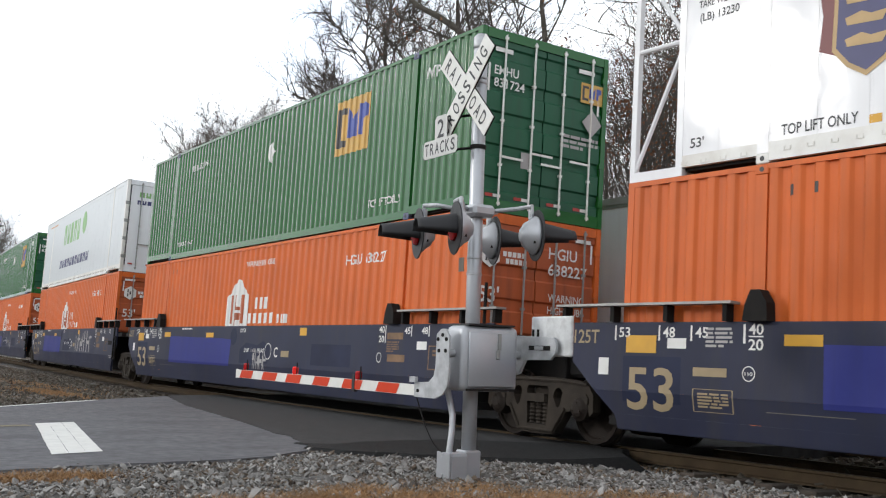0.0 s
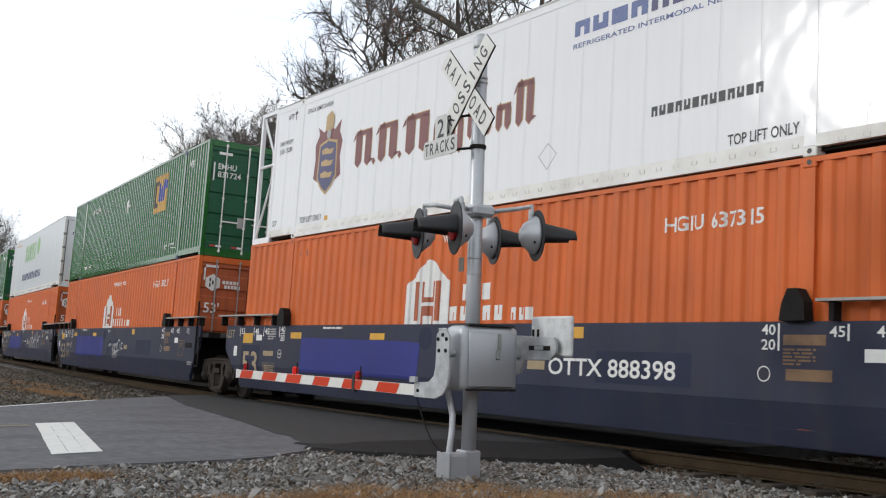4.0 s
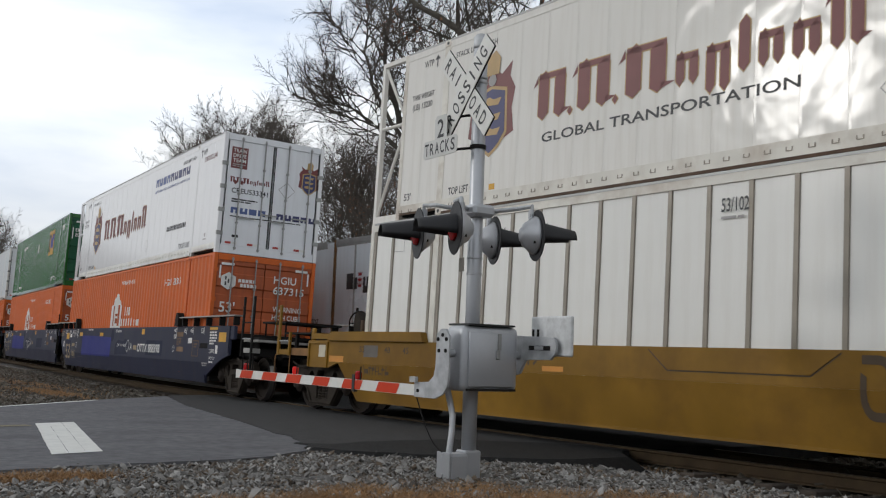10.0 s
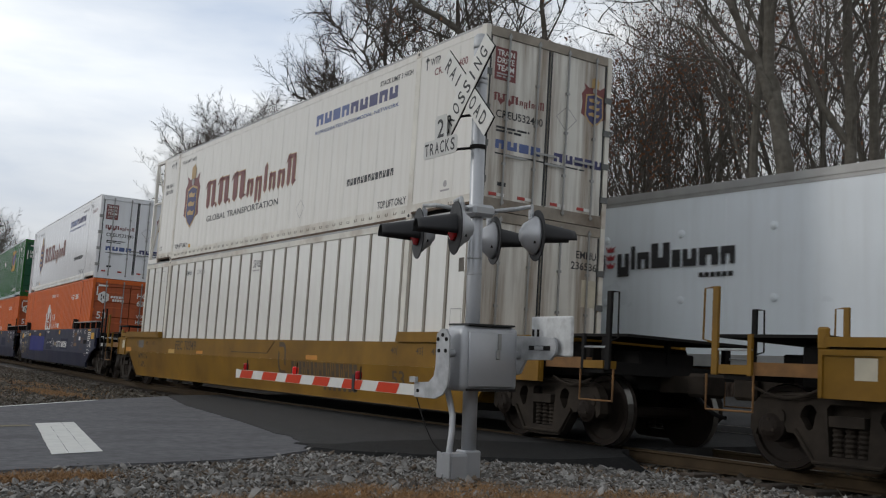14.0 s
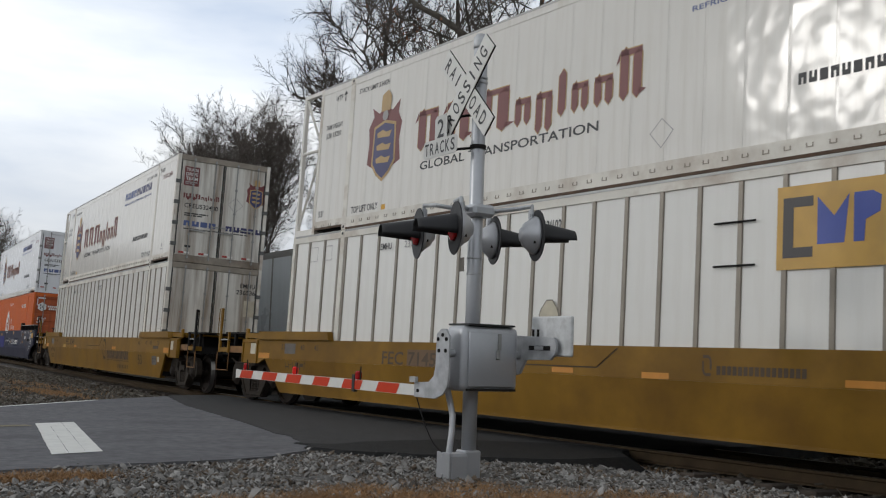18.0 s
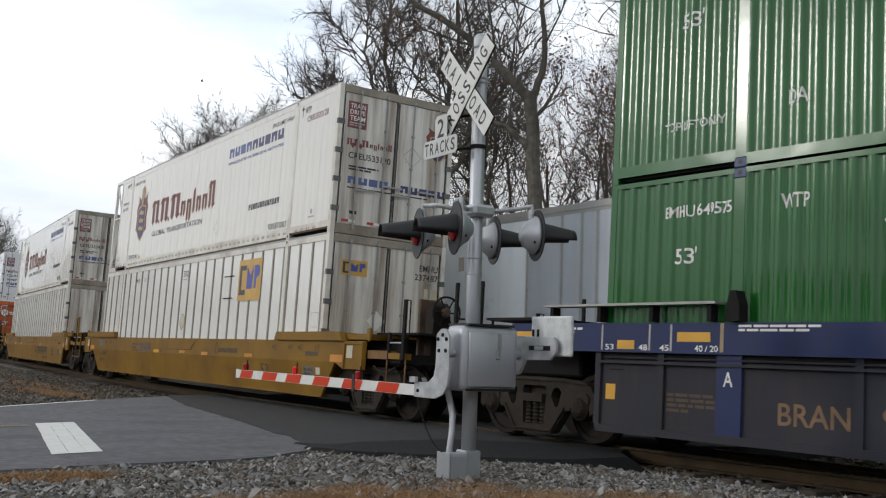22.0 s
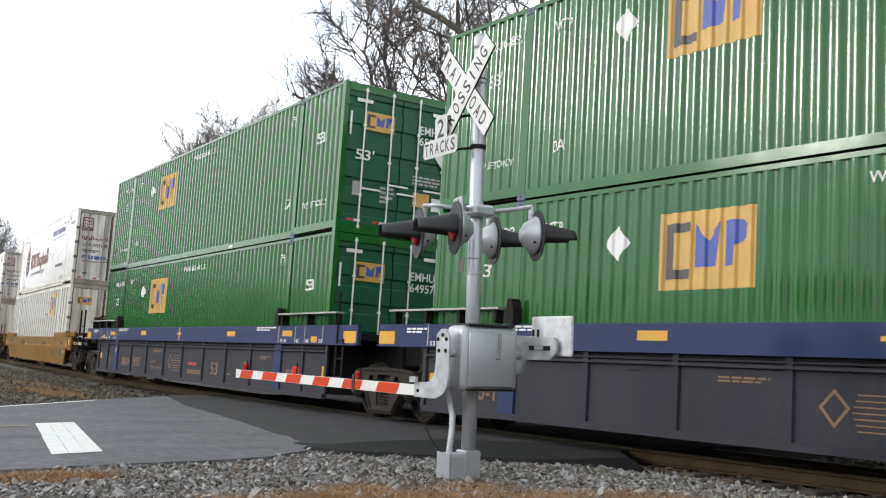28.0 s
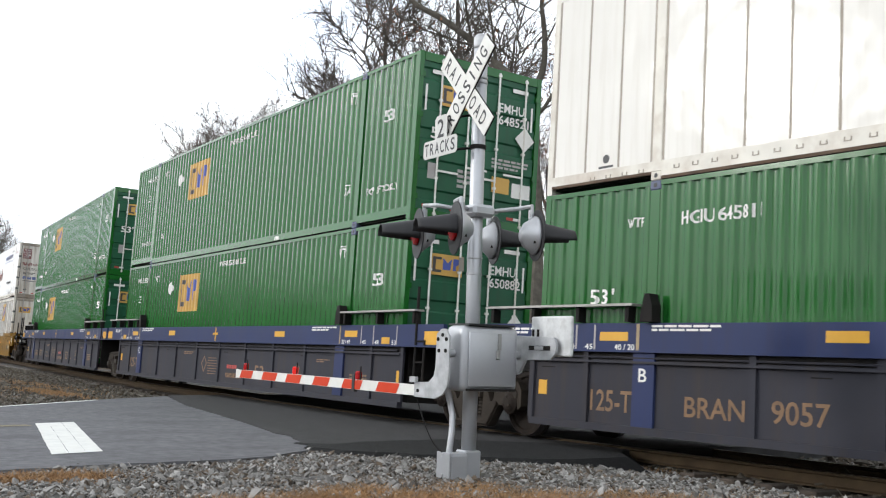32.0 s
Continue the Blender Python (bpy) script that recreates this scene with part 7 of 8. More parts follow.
def crossing_signal():
    th = thing("crossing_signal", "silver railroad crossing signal mast with crossbuck, red flashers and lowered gate", "crossing signal")
    th.matrix_basis = pose(*SIGNAL_AT, 0, 0, SIGNAL_TURN)
    bm = bmesh.new()
    lathe(bm, [(0.074, 0.02), (0.074, 2.3), (0.071, 2.31), (0.071, 4.36), (0.05, 4.405), (0.015, 4.42)], 20, "z")
    part("mast", bm, ALU, th, "painted steel mast", True)
    bm = bmesh.new()
    lathe(bm, [(0.078, 4.30), (0.080, 4.33), (0.076, 4.42), (0.05, 4.45)], 16, "z")
    part("mast_cap", bm, GALV, th, "", True)
    for z in (3.98, 3.93, 1.98, 2.14):
        bm = bmesh.new()
        lathe(bm, [(0.078, z), (0.080, z + 0.005), (0.080, z + 0.02), (0.078, z + 0.025)], 16, "z")
        part("band", bm, GALV, th)
    block(th, "base_casting", -0.09, 0.10, -0.10, 0.085, -0.02, 0.26, ALU, bev=0.015)
    jb = block(th, "junction_box", -0.04, 0.175, -0.32, -0.105, -0.02, 0.24, ALU, "cast junction box", 0.025)
    block(jb, "lid", -0.05, 0.185, -0.335, -0.321, 0.0, 0.25, ALU, "", 0.004)
    for z in (0.035, 0.22):
        bm = bmesh.new()
        lathe(bm, [(0.016, -0.35), (0.016, -0.335)], 8, "y", (0.065, 0, z))
        part("bolt", bm, GALV, jb)
    # crossbuck and track-count signs
    blade(th, "RAILROAD", math.radians(-45), 0.0, 3.83, -0.165)
    blade(th, "CROSSING", math.radians(45), 0.0, 3.83, -0.180)
    block(th, "crossbuck_clamp", -0.06, 0.06, -0.158, 0.02, 3.78, 3.88, GALV)
    top = flat_sign(th, "count_sign", [(-0.49, 3.40), (-0.25, 3.40), (-0.25, 3.61), (-0.28, 3.645), (-0.46, 3.645), (-0.49, 3.61)], -0.225, -0.217, SIGN_GREY, "small grey-white sign with a number")
    bm = bmesh.new()
    write(bm, "2", -0.435, 3.415, 0.19, 0.13, -0.2275)
    part("lettering", bm, BLACK_INK, top)
    low = flat_sign(th, "tracks_sign", [(-0.66, 3.21), (-0.06, 3.21), (-0.03, 3.24), (-0.03, 3.37), (-0.06, 3.40), (-0.66, 3.40), (-0.69, 3.37), (-0.69, 3.24)], -0.237, -0.229, SIGN_GREY, "white sign that counts the tracks")
    bm = bmesh.new()
    for i, ch in enumerate("TRACKS"):
        write(bm, ch, -0.655 + 0.102 * i, 3.245, 0.125, 0.078, -0.2395)
    part("lettering", bm, BLACK_INK, low)
    for z in (3.28, 3.62):
        bar(th, "sign_bracket", (-0.38, -0.19, z), (0.0, 0.0, z), 0.014, STEEL_DARK)
        bm = bmesh.new()
        lathe(bm, [(0.083, z - 0.02), (0.083, z + 0.02)], 14, "z")
        part("sign_clamp", bm, STEEL_DARK, th)
    # flashers
    block(th, "junction_head", -0.13, 0.17, -0.13, 0.13, 2.56, 2.68, ALU, "", 0.03)
    for x, y in ((-0.355, -0.40), (0.350, -0.40), (-0.365, 0.415), (0.385, 0.415)):
        pipe(th, "crossarm", [(x * 0.1, y * 0.3, 2.63), (x * 0.5, y * 0.9, 2.67), (x, y, 2.68), (x, y, 2.60)], 0.022, GALV, "", 8)
    flasher(th, -0.355, -0.46, 2.39, -1, False, -17)
    flasher(th, 0.350, -0.46, 2.385, -1, False, -17)
    flasher(th, -0.365, 0.475, 2.40, 1, False, -17)
    flasher(th, 0.385, 0.475, 2.392, 1, False, -17)
    block(th, "tag_plate", -0.16, -0.07, -0.085, -0.078, 2.02, 2.16, RIB_BEIGE, "small tan tag")
    # gate mechanism
    bm = bmesh.new()
    box(bm, -0.02, 0.30, -0.30, 0.36, 0.84, 1.47)
    bevel(bm, 0.06, 4)
    mech = part("gate_mechanism", bm, ALU, th, "silver gate mechanism case", True)
    bm = bmesh.new()
    box(bm, 0.301, 0.322, -0.235, 0.295, 0.885, 1.41)
    bevel(bm, 0.02, 2)
    part("cover", bm, ALU, mech, "", True)
    block(mech, "top_flange", -0.06, 0.31, -0.24, 0.30, 1.472, 1.49, BLACK)
    block(mech, "latch", 0.323, 0.337, 0.09, 0.125, 1.24, 1.40, STEEL_GREY)
    block(mech, "latch_hook", 0.323, 0.345, 0.07, 0.115, 1.15, 1.24, STEEL_GREY, "", 0.008)
    block(mech, "bottom_rail", 0.30, 0.33, -0.25, 0.31, 0.845, 0.868, STEEL_DARK)
    bar(mech, "shaft", (0.14, -0.42, 1.20), (0.14, 0.48, 1.20), 0.04, GALV, n=12)
    # arm support on the road side
    sup = flat_sign(th, "arm_support", [(0.02, 1.38), (0.10, 1.43), (0.19, 1.43), (0.25, 1.36), (0.26, 1.00), (0.24, 0.88), (0.16, 0.80), (0.02, 0.755), (-0.38, 0.755), (-0.38, 0.90), (-0.10, 0.91), (-0.01, 0.97), (0.02, 1.06)], -0.425, -0.405, GALV, "bent galvanised arm support plate")
    for bx, bz in ((0.06, 1.33), (0.14, 1.37), (0.21, 1.33), (0.08, 1.22), (0.20, 1.22), (-0.3, 0.82)):
        bm = bmesh.new()
        lathe(bm, [(0.018, -0.437), (0.018, -0.4255)], 8, "y", (bx, 0, bz))
        part("bolt", bm, STEEL_DARK, sup)
    block(sup, "shear_bracket", -0.42, -0.30, -0.46, -0.43, 0.90, 0.955, GALV)
    # gate arm: tapering board in stripes
    arm = block(th, "gate_arm", -5.42, -0.36, -0.400, -0.380, 0.765, 0.875, SIGN_WHITE, "white gate arm with orange-red slanted stripes")
    edges = (-5.28, -4.84, -4.47, -3.99, -3.67, -3.22, -2.84, -2.41, -2.04, -1.58, -1.21, -0.75)
    for i in range(0, 12, 2):
        bm = bmesh.new()
        a, b = edges[i], edges[i + 1]
        vv = [bm.verts.new(c) for c in ((a - 0.035, -0.4035, 0.768), (b - 0.035, -0.4035, 0.768), (b + 0.035, -0.4035, 0.872), (a + 0.035, -0.4035, 0.872))]
        bm.faces.new(vv)
        part("stripe", bm, RED_STRIPE, arm)
    for i, x in enumerate((-5.12, -3.42, -1.68)):
        bm = bmesh.new()
        lathe(bm, [(0.03, 0.876), (0.038, 0.89), (0.038, 0.955), (0.03, 0.97)], 12, "z", (x, -0.39, 0))
        part("arm_lamp", bm, LAMP_ON if i == 1 else RED_LENS, arm, "small red arm lamp")
        bar(arm, "lamp_guard", (x + 0.05, -0.39, 0.87), (x + 0.05, -0.39, 1.02), 0.008, STEEL_DARK)
    block(arm, "arm_clamp", -1.80, -1.74, -0.41, -0.37, 0.74, 0.93, BLACK)
    block(arm, "tip_cap", -5.47, -5.4201, -0.402, -0.378, 0.76, 0.88, SIGN_WHITE)
    # counterweight side
    cw = flat_sign(th, "counterweight_arm", [(0.08, 1.00), (0.16, 1.02), (0.25, 1.16), (0.66, 1.165), (0.74, 1.23), (0.75, 1.31), (0.71, 1.38), (0.08, 1.40)], 0.47, 0.50, GALV, "galvanised counterweight arm")
    block(cw, "slot", 0.32, 0.66, 0.463, 0.4695, 1.255, 1.30, STEEL_DARK)
    block(cw, "slot_bolt", 0.42, 0.56, 0.455, 0.4625, 1.26, 1.295, GALV)
    bm = bmesh.new()
    box(bm, 0.26, 0.895, 0.53, 0.575, 1.20, 1.59)
    bevel(bm, 0.018, 2)
    part("counterweight", bm, GALV_WORN, th, "white worn counterweight slab")
    for x in (0.36, 0.44):
        bar(cw, "stud", (x, 0.485, 1.39), (x, 0.485, 1.46), 0.012, STEEL_DARK)
    # conduit and wire
    bm = bmesh.new()
    pts = [Vector(p) for p in ((0.02, -0.24, 0.22), (0.03, -0.22, 0.45), (0.0, -0.20, 0.60), (-0.02, -0.22, 0.72), (-0.02, -0.26, 0.86))]
    tube(bm, pts, 0.032, 10)
    part("conduit", bm, ALU, th, "bent conduit pipe", True)
    bm = bmesh.new()
    pts = [Vector((-0.33 + 0.42 * t, -0.42 + 0.1 * t, 0.75 - 0.52 * t - 0.12 * math.sin(math.pi * t))) for t in [i / 8 for i in range(9)]]
    tube(bm, pts, 0.006, 5)
    part("wire", bm, STEEL_DARK, th)
    return th


GALV_WORN = mat("scuffed_galvanised_plate", (0.60, 0.61, 0.61), 0.55, metal=0.2, var=0.2, scale=7, grime=0.7, grime_color=(0.30, 0.29, 0.28), bump=0.01, grime_scale=9)
crossing_signal()


def far_signal():
    """The mast on the other side of the tracks, seen through the gap between cars."""
    th = thing("far_crossing_signal", "silver crossing signal mast beyond the far track", "crossing signal")
    th.matrix_basis = pose(-13.75, 19.7, -0.1, 0, 0, 143)
    bm = bmesh.new()
    lathe(bm, [(0.078, 0.0), (0.078, 4.36), (0.02, 4.43)], 14, "z")
    part("mast", bm, SIGN_WHITE, th, "white painted mast", True)
    for k in range(6):
        bm = bmesh.new()
        lathe(bm, [(0.080, 2.75 + 0.25 * k), (0.082, 2.76 + 0.25 * k), (0.080, 2.775 + 0.25 * k)], 14, "z")
        part("band", bm, STEEL_DARK, th)
    blade(th, "RAILROAD", math.radians(-45), 0.0, 3.58, -0.33)
    blade(th, "CROSSING", math.radians(45), 0.0, 3.58, -0.345)
    block(th, "crossbuck_clamp", -0.03, 0.03, -0.325, 0.0, 3.66, 3.70, GALV)
    bar(th, "crossarm", (-0.55, -0.22, 2.67), (0.55, -0.22, 2.67), 0.024, GALV, n=8)
    bar(th, "crossarm", (-0.55, 0.22, 2.65), (0.55, 0.22, 2.65), 0.024, GALV, n=8)
    bar(th, "crossarm_link", (0, -0.22, 2.66), (0, 0.22, 2.66), 0.028, GALV, n=8)
    for x in (-0.38, 0.38):
        flasher(th, x, -0.36, 2.42, -1)
        flasher(th, x, 0.36, 2.40, 1)
    bm = bmesh.new()
    box(bm, -0.02, 0.30, -0.30, 0.36, 0.84, 1.47)
    bevel(bm, 0.045, 2)
    part("gate_mechanism", bm, ALU, th)
    block(th, "base_casting", -0.12, 0.12, -0.12, 0.12, -0.1, 0.25, ALU)


far_signal()


# ---- bare autumn trees ----
def tree_meshes(seed, height, spread=0.55, lean=0.0, leaves=0.0, fork=0.35, limbs=9, twig=1.0, stem=0.045, thick=0.017, fine=(0.032, 0.013, 0.007), stems=(), leaf=0.07):
    """Wood, twigs and a few dead leaves of one bare tree, standing at the origin."""
    r = random.Random(seed)
    wood_v, wood_f, tw_v, tw_f, lf_v, lf_f = [], [], [], [], [], []

    def tube(path, radii, sides, vs, fs):
        base = None
        for i, (p, rad) in enumerate(zip(path, radii)):
            d = (path[min(i + 1, len(path) - 1)] - path[max(i - 1, 0)]).normalized()
            u = d.orthogonal().normalized()
            w = d.cross(u)
            ring = []
            for k in range(sides):
                a = 2 * math.pi * k / sides
                vs.append(tuple(p + (u * math.cos(a) + w * math.sin(a)) * rad))
                ring.append(len(vs) - 1)
            if base:
                for k in range(sides):
                    fs.append((base[k], base[(k + 1) % sides], ring[(k + 1) % sides], ring[k]))
            base = ring

    def grow(p, d, length, rad, level):
        n = (9, 6, 5, 3, 2)[level]
        path, radii, dirs = [p.copy()], [rad], [d.copy()]
        for i in range(n):
            bend = (stem, 0.13, 0.18, 0.19, 0.20)[level]
            d = (d + Vector((r.gauss(0, bend), r.gauss(0, bend), r.gauss(0, bend * 0.7))) + Vector((0, 0, 0.10 if level in (1, 2) else 0.0))).normalized()
            p = p + d * (length / n)
            path.append(p.copy())
            dirs.append(d.copy())
            t = (i + 1) / n
            radii.append(rad * ((1 - 0.62 * t) if level == 0 else (1 - 0.80 * t)))
        if level <= 2:
            tube(path, radii, (8, 6, 4)[level], wood_v, wood_f)
        else:
            tube(path, radii, 3, tw_v, tw_f)
        if level == 4:
            if leaves and r.random() < leaves:
                c = path[-1]
                for _ in range(2):
                    q = c + Vector((r.gauss(0, 0.12), r.gauss(0, 0.12), r.gauss(0, 0.12)))
                    a = Vector((r.gauss(0, 1), r.gauss(0, 1), r.gauss(0, 1))).normalized() * leaf
                    b = a.orthogonal().normalized() * leaf * 0.7
                    k = len(lf_v)
                    lf_v.extend([tuple(q - a), tuple(q + b), tuple(q + a), tuple(q - b)])
                    lf_f.append((k, k + 1, k + 2, k + 3))
            return
        count = (limbs, int(6 * twig), int(6 * twig), int(5 * twig))[level]
        for c in range(count):
            t = (fork + (1 - fork) * (c + r.random()) / count) if level == 0 else (0.22 + 0.78 * (c + r.random()) / count)
            i = min(n - 1, int(t * n))
            q = path[i].lerp(path[i + 1], t * n - i)
            out = Vector((r.gauss(0, 1), r.gauss(0, 1), r.gauss(0, 0.5)))
            out -= dirs[i] * out.dot(dirs[i])
            out.normalize()
            ang = (spread if level == 0 else 0.75) * r.uniform(0.7, 1.3)
            nd = (dirs[i] * math.cos(ang) + out * math.sin(ang)).normalized()
            rr = radii[i] * (r.uniform(0.30, 0.48) if level == 0 else r.uniform(0.45, 0.7))
            ll = length * (0.62, 0.55, 0.50, 0.45)[level] * r.uniform(0.7, 1.15) * (1.15 - 0.5 * t)
            grow(q, nd, ll, max(rr, (0, *fine)[level]), level + 1)
        if level in (1, 2):
            grow(path[-1], dirs[-1], length * 0.4, max(radii[-1], 0.012), level + 1)

    def stem_along(pts, r0, r1, count, first):
        """A stem through pts (across, up) that bears limbs from its share `first` on."""
        path = []
        for (xa, za), (xb, zb) in zip(pts, pts[1:]):
            path += [Vector((xa + (xb - xa) * k / 4 + r.gauss(0, 0.04), r.gauss(0, 0.06), za + (zb - za) * k / 4)) for k in range(4)]
        path.append(Vector((pts[-1][0], 0, pts[-1][1])))
        n = len(path) - 1
        radii = [r0 + (r1 - r0) * i / n for i in range(n + 1)]
        tube(path, radii, 10, wood_v, wood_f)
        for c in range(count):
            t = first + (1 - first) * (c + r.random()) / count
            i = min(n - 1, int(t * n))
            d = (path[i + 1] - path[i]).normalized()
            out = Vector((r.gauss(0, 1), r.gauss(0, 1), r.gauss(0, 0.5)))
            out = (out - d * out.dot(d)).normalized()
            ang = spread * r.uniform(0.7, 1.3)
            grow(path[i].lerp(path[i + 1], t * n - i), d * math.cos(ang) + out * math.sin(ang), height * r.uniform(0.20, 0.36) * (1.2 - 0.5 * t), max(fine[0], radii[i] * r.uniform(0.3, 0.5)), 1)

    for st in stems:
        stem_along(*st)
    if not stems:
        grow(Vector((0, 0, -0.3)), Vector((lean, 0, 1)).normalized(), height * 0.72, height * thick, 0)
    out = []
    for nm, vs, fs, m in (("trunk", wood_v, wood_f, BARK), ("crown", tw_v, tw_f, TWIG), ("dead_leaves", lf_v, lf_f, DEADLEAF)):
        if not fs:
            continue
        me = bpy.data.meshes.new(nm)
        me.from_pydata(vs, [], fs)
        me.materials.append(m)
        out.append((nm, me))
    return out


def bearing(px_deg, dist):
    """A spot at that bearing (degrees to the left of straight across the track) and distance from the eye."""
    a = radians(px_deg)
    return -dist * math.sin(a), dist * math.cos(a)


def plant(name, meshes, x, y, scale, turn, label, group):
    th = thing(name, label, "tree", group)
    z = ground_height(x, y)
    th.matrix_basis = Matrix.Translation((x, y, z)) @ Matrix.Rotation(turn, 4, "Z")
    for nm, me in meshes:
        o = new(nm, me)
        o.parent = th
        o.matrix_basis = Matrix.Diagonal((scale, scale, scale, 1))
        if nm != "trunk":
            tagged(o, kind="stuff")
    return th


def woods():
    wide = (0.034, 0.011, 0.0048)
    wood = (0.030, 0.012, 0.0065)
    kinds = [tree_meshes(11, 12.5, 0.75, 0, 0.0, 0.3, 8, 1.35, fine=wide, stems=(
                ([(0.0, -0.3), (0.0, 5.0), (-0.3, 8.0), (-0.9, 9.6)], 0.32, 0.22, 2, 0.7),
                ([(-0.8, 9.2), (-1.9, 11.0), (-2.6, 13.5), (-2.4, 17.0)], 0.15, 0.04, 12, 0.15),
                ([(-0.6, 8.8), (-2.3, 10.3), (-3.3, 11.2), (-4.0, 11.6)], 0.11, 0.03, 12, 0.15),
                ([(-0.4, 8.4), (-0.2, 11.0), (0.3, 14.0), (0.2, 18.0)], 0.15, 0.04, 12, 0.2),
                ([(-1.5, 10.0), (-2.9, 12.0), (-3.4, 13.8), (-3.3, 15.5)], 0.09, 0.03, 10, 0.2),
                ([(-0.3, 8.2), (1.2, 10.5), (2.4, 13.0), (3.0, 16.0)], 0.11, 0.03, 10, 0.2))), tree_meshes(12, 20, 0.42, 0.05, 0.06, 0.40, 9, 1.1, 0.03, 0.013, wood), tree_meshes(13, 19, 0.5, -0.05, 0.08, 0.35, 11, 1.0, 0.04, 0.010, wood),
             tree_meshes(14, 17, 0.6, 0.03, 0.14, 0.30, 11, 1.0, 0.05, 0.009, wood), tree_meshes(15, 15, 0.62, 0, 0.0, 0.3, 8, 1.2, fine=(0.026, 0.012, 0.0085), stems=(
                ([(0.0, -0.3), (0.1, 5.0), (0.0, 10.0), (0.15, 15.0)], 0.18, 0.04, 22, 0.3),
                ([(0.05, 6.0), (-0.8, 9.0), (-1.4, 13.5)], 0.09, 0.03, 10, 0.2),
                ([(0.05, 7.0), (0.9, 10.0), (1.5, 14.0)], 0.09, 0.03, 10, 0.2))), tree_meshes(16, 23, 0.36, -0.02, 0.06, 0.45, 8, 1.0, 0.02, 0.010),
             tree_meshes(18, 9, 0.5, 0.05, 0.06, 0.2, 8, 0.85, 0.06, 0.008, (0.016, 0.010, 0.007)), tree_meshes(19, 18, 0.7, 0.03, 0.22, 0.45, 10, 1.1, 0.05, 0.011, wood, leaf=0.09)]
    # a forked grey tree, a tree with one long limb, and the wide tree's neighbour, by their own stems
    forked = tree_meshes(21, 20, 0.7, 0, 0.05, 0.3, 8, 1.0, fine=wood, stems=(
        ([(0.15, -0.3), (0.10, 4.0), (0.0, 7.2), (-0.27, 9.5), (-0.46, 10.7), (-0.50, 13.0), (-0.35, 17.0), (-0.2, 21.0)], 0.36, 0.07, 10, 0.55),
        ([(-0.22, 9.3), (-0.66, 10.8), (-1.14, 11.8), (-1.68, 13.2), (-2.6, 16.5), (-3.0, 20.0)], 0.17, 0.05, 8, 0.4),
        ([(-0.20, 9.0), (-1.1, 10.1), (-1.85, 11.0), (-2.9, 12.4)], 0.075, 0.03, 3, 0.7)))
    limbed = tree_meshes(22, 20, 0.7, 0, 0.08, 0.3, 8, 1.0, fine=wood, stems=(
        ([(0.1, -0.3), (0.1, 5.0), (0.0, 9.0), (-0.15, 14.0), (-0.2, 20.0)], 0.26, 0.10, 9, 0.45),
        ([(0.0, 8.6), (-0.9, 10.0), (-1.6, 12.2), (-2.2, 15.0)], 0.13, 0.05, 6, 0.3)))
    leaner = tree_meshes(23, 13, 0.8, 0, 0.02, 0.3, 8, 1.25, fine=wide, stems=(
        ([(0.1, -0.3), (0.15, 5.0), (0.0, 9.3), (-0.2, 11.6)], 0.30, 0.24, 3, 0.6),
        ([(-0.2, 11.3), (-1.9, 13.2), (-4.4, 14.9), (-7.0, 16.6)], 0.20, 0.06, 9, 0.2),
        ([(-0.15, 11.2), (0.3, 12.7), (0.15, 15.0), (0.6, 18.5)], 0.15, 0.05, 7, 0.35),
        ([(-0.05, 9.4), (-1.1, 10.3), (-2.6, 10.8), (-4.5, 11.8)], 0.13, 0.04, 7, 0.25)))
    kinds += [forked, limbed, leaner]
    r = random.Random(5)
    lab = ("bare grey-brown tree with wide fine twigs against the sky", "bare woodland tree with a few rust-brown dead leaves")
    g1, g2 = "trees beyond the tracks", "woods beyond the tracks"
    # the wide trees beyond the crossing
    for b, d, k, s, t in ((52.7, 41, 0, 1.0, radians(52.7)), (50.6, 52, 0, 0.95, 2.2), (47.8, 38, 10, 1.0, radians(47.8))):
        plant("bare_tree", kinds[k], *bearing(b, d), s, t, lab[0], g1)
    for b, d, k, s, t in ((58.4, 76, 4, 0.92, 0.8), (57.4, 72, 4, 0.98, 2.4), (56.3, 74, 4, 1.0, 4.2), (55.4, 68, 2, 0.74, 1.3), (54.2, 66, 3, 0.80, 3.6), (53.0, 72, 2, 0.84, 5.4), (51.6, 68, 3, 0.90, 0.5)):
        plant("bare_tree", kinds[k], *bearing(b, d), s, t, lab[0], g1)
    # the far clump
    for b, d, k, s, t in ((66.5, 80, 4, 1.02, 0.2), (65.5, 84, 4, 1.10, 1.9), (64.7, 80, 4, 1.06, 0.7), (63.9, 86, 4, 1.18, 3.1), (63.2, 80, 4, 1.14, 4.4), (62.5, 84, 4, 1.22, 5.0),
                          (68.3, 105, 4, 0.80, 0.9), (76.0, 150, 4, 1.05, 0.6), (76.8, 150, 4, 1.05, 2.6)):
        plant("bare_tree", kinds[k], *bearing(b, d), s, t, lab[0], g1)
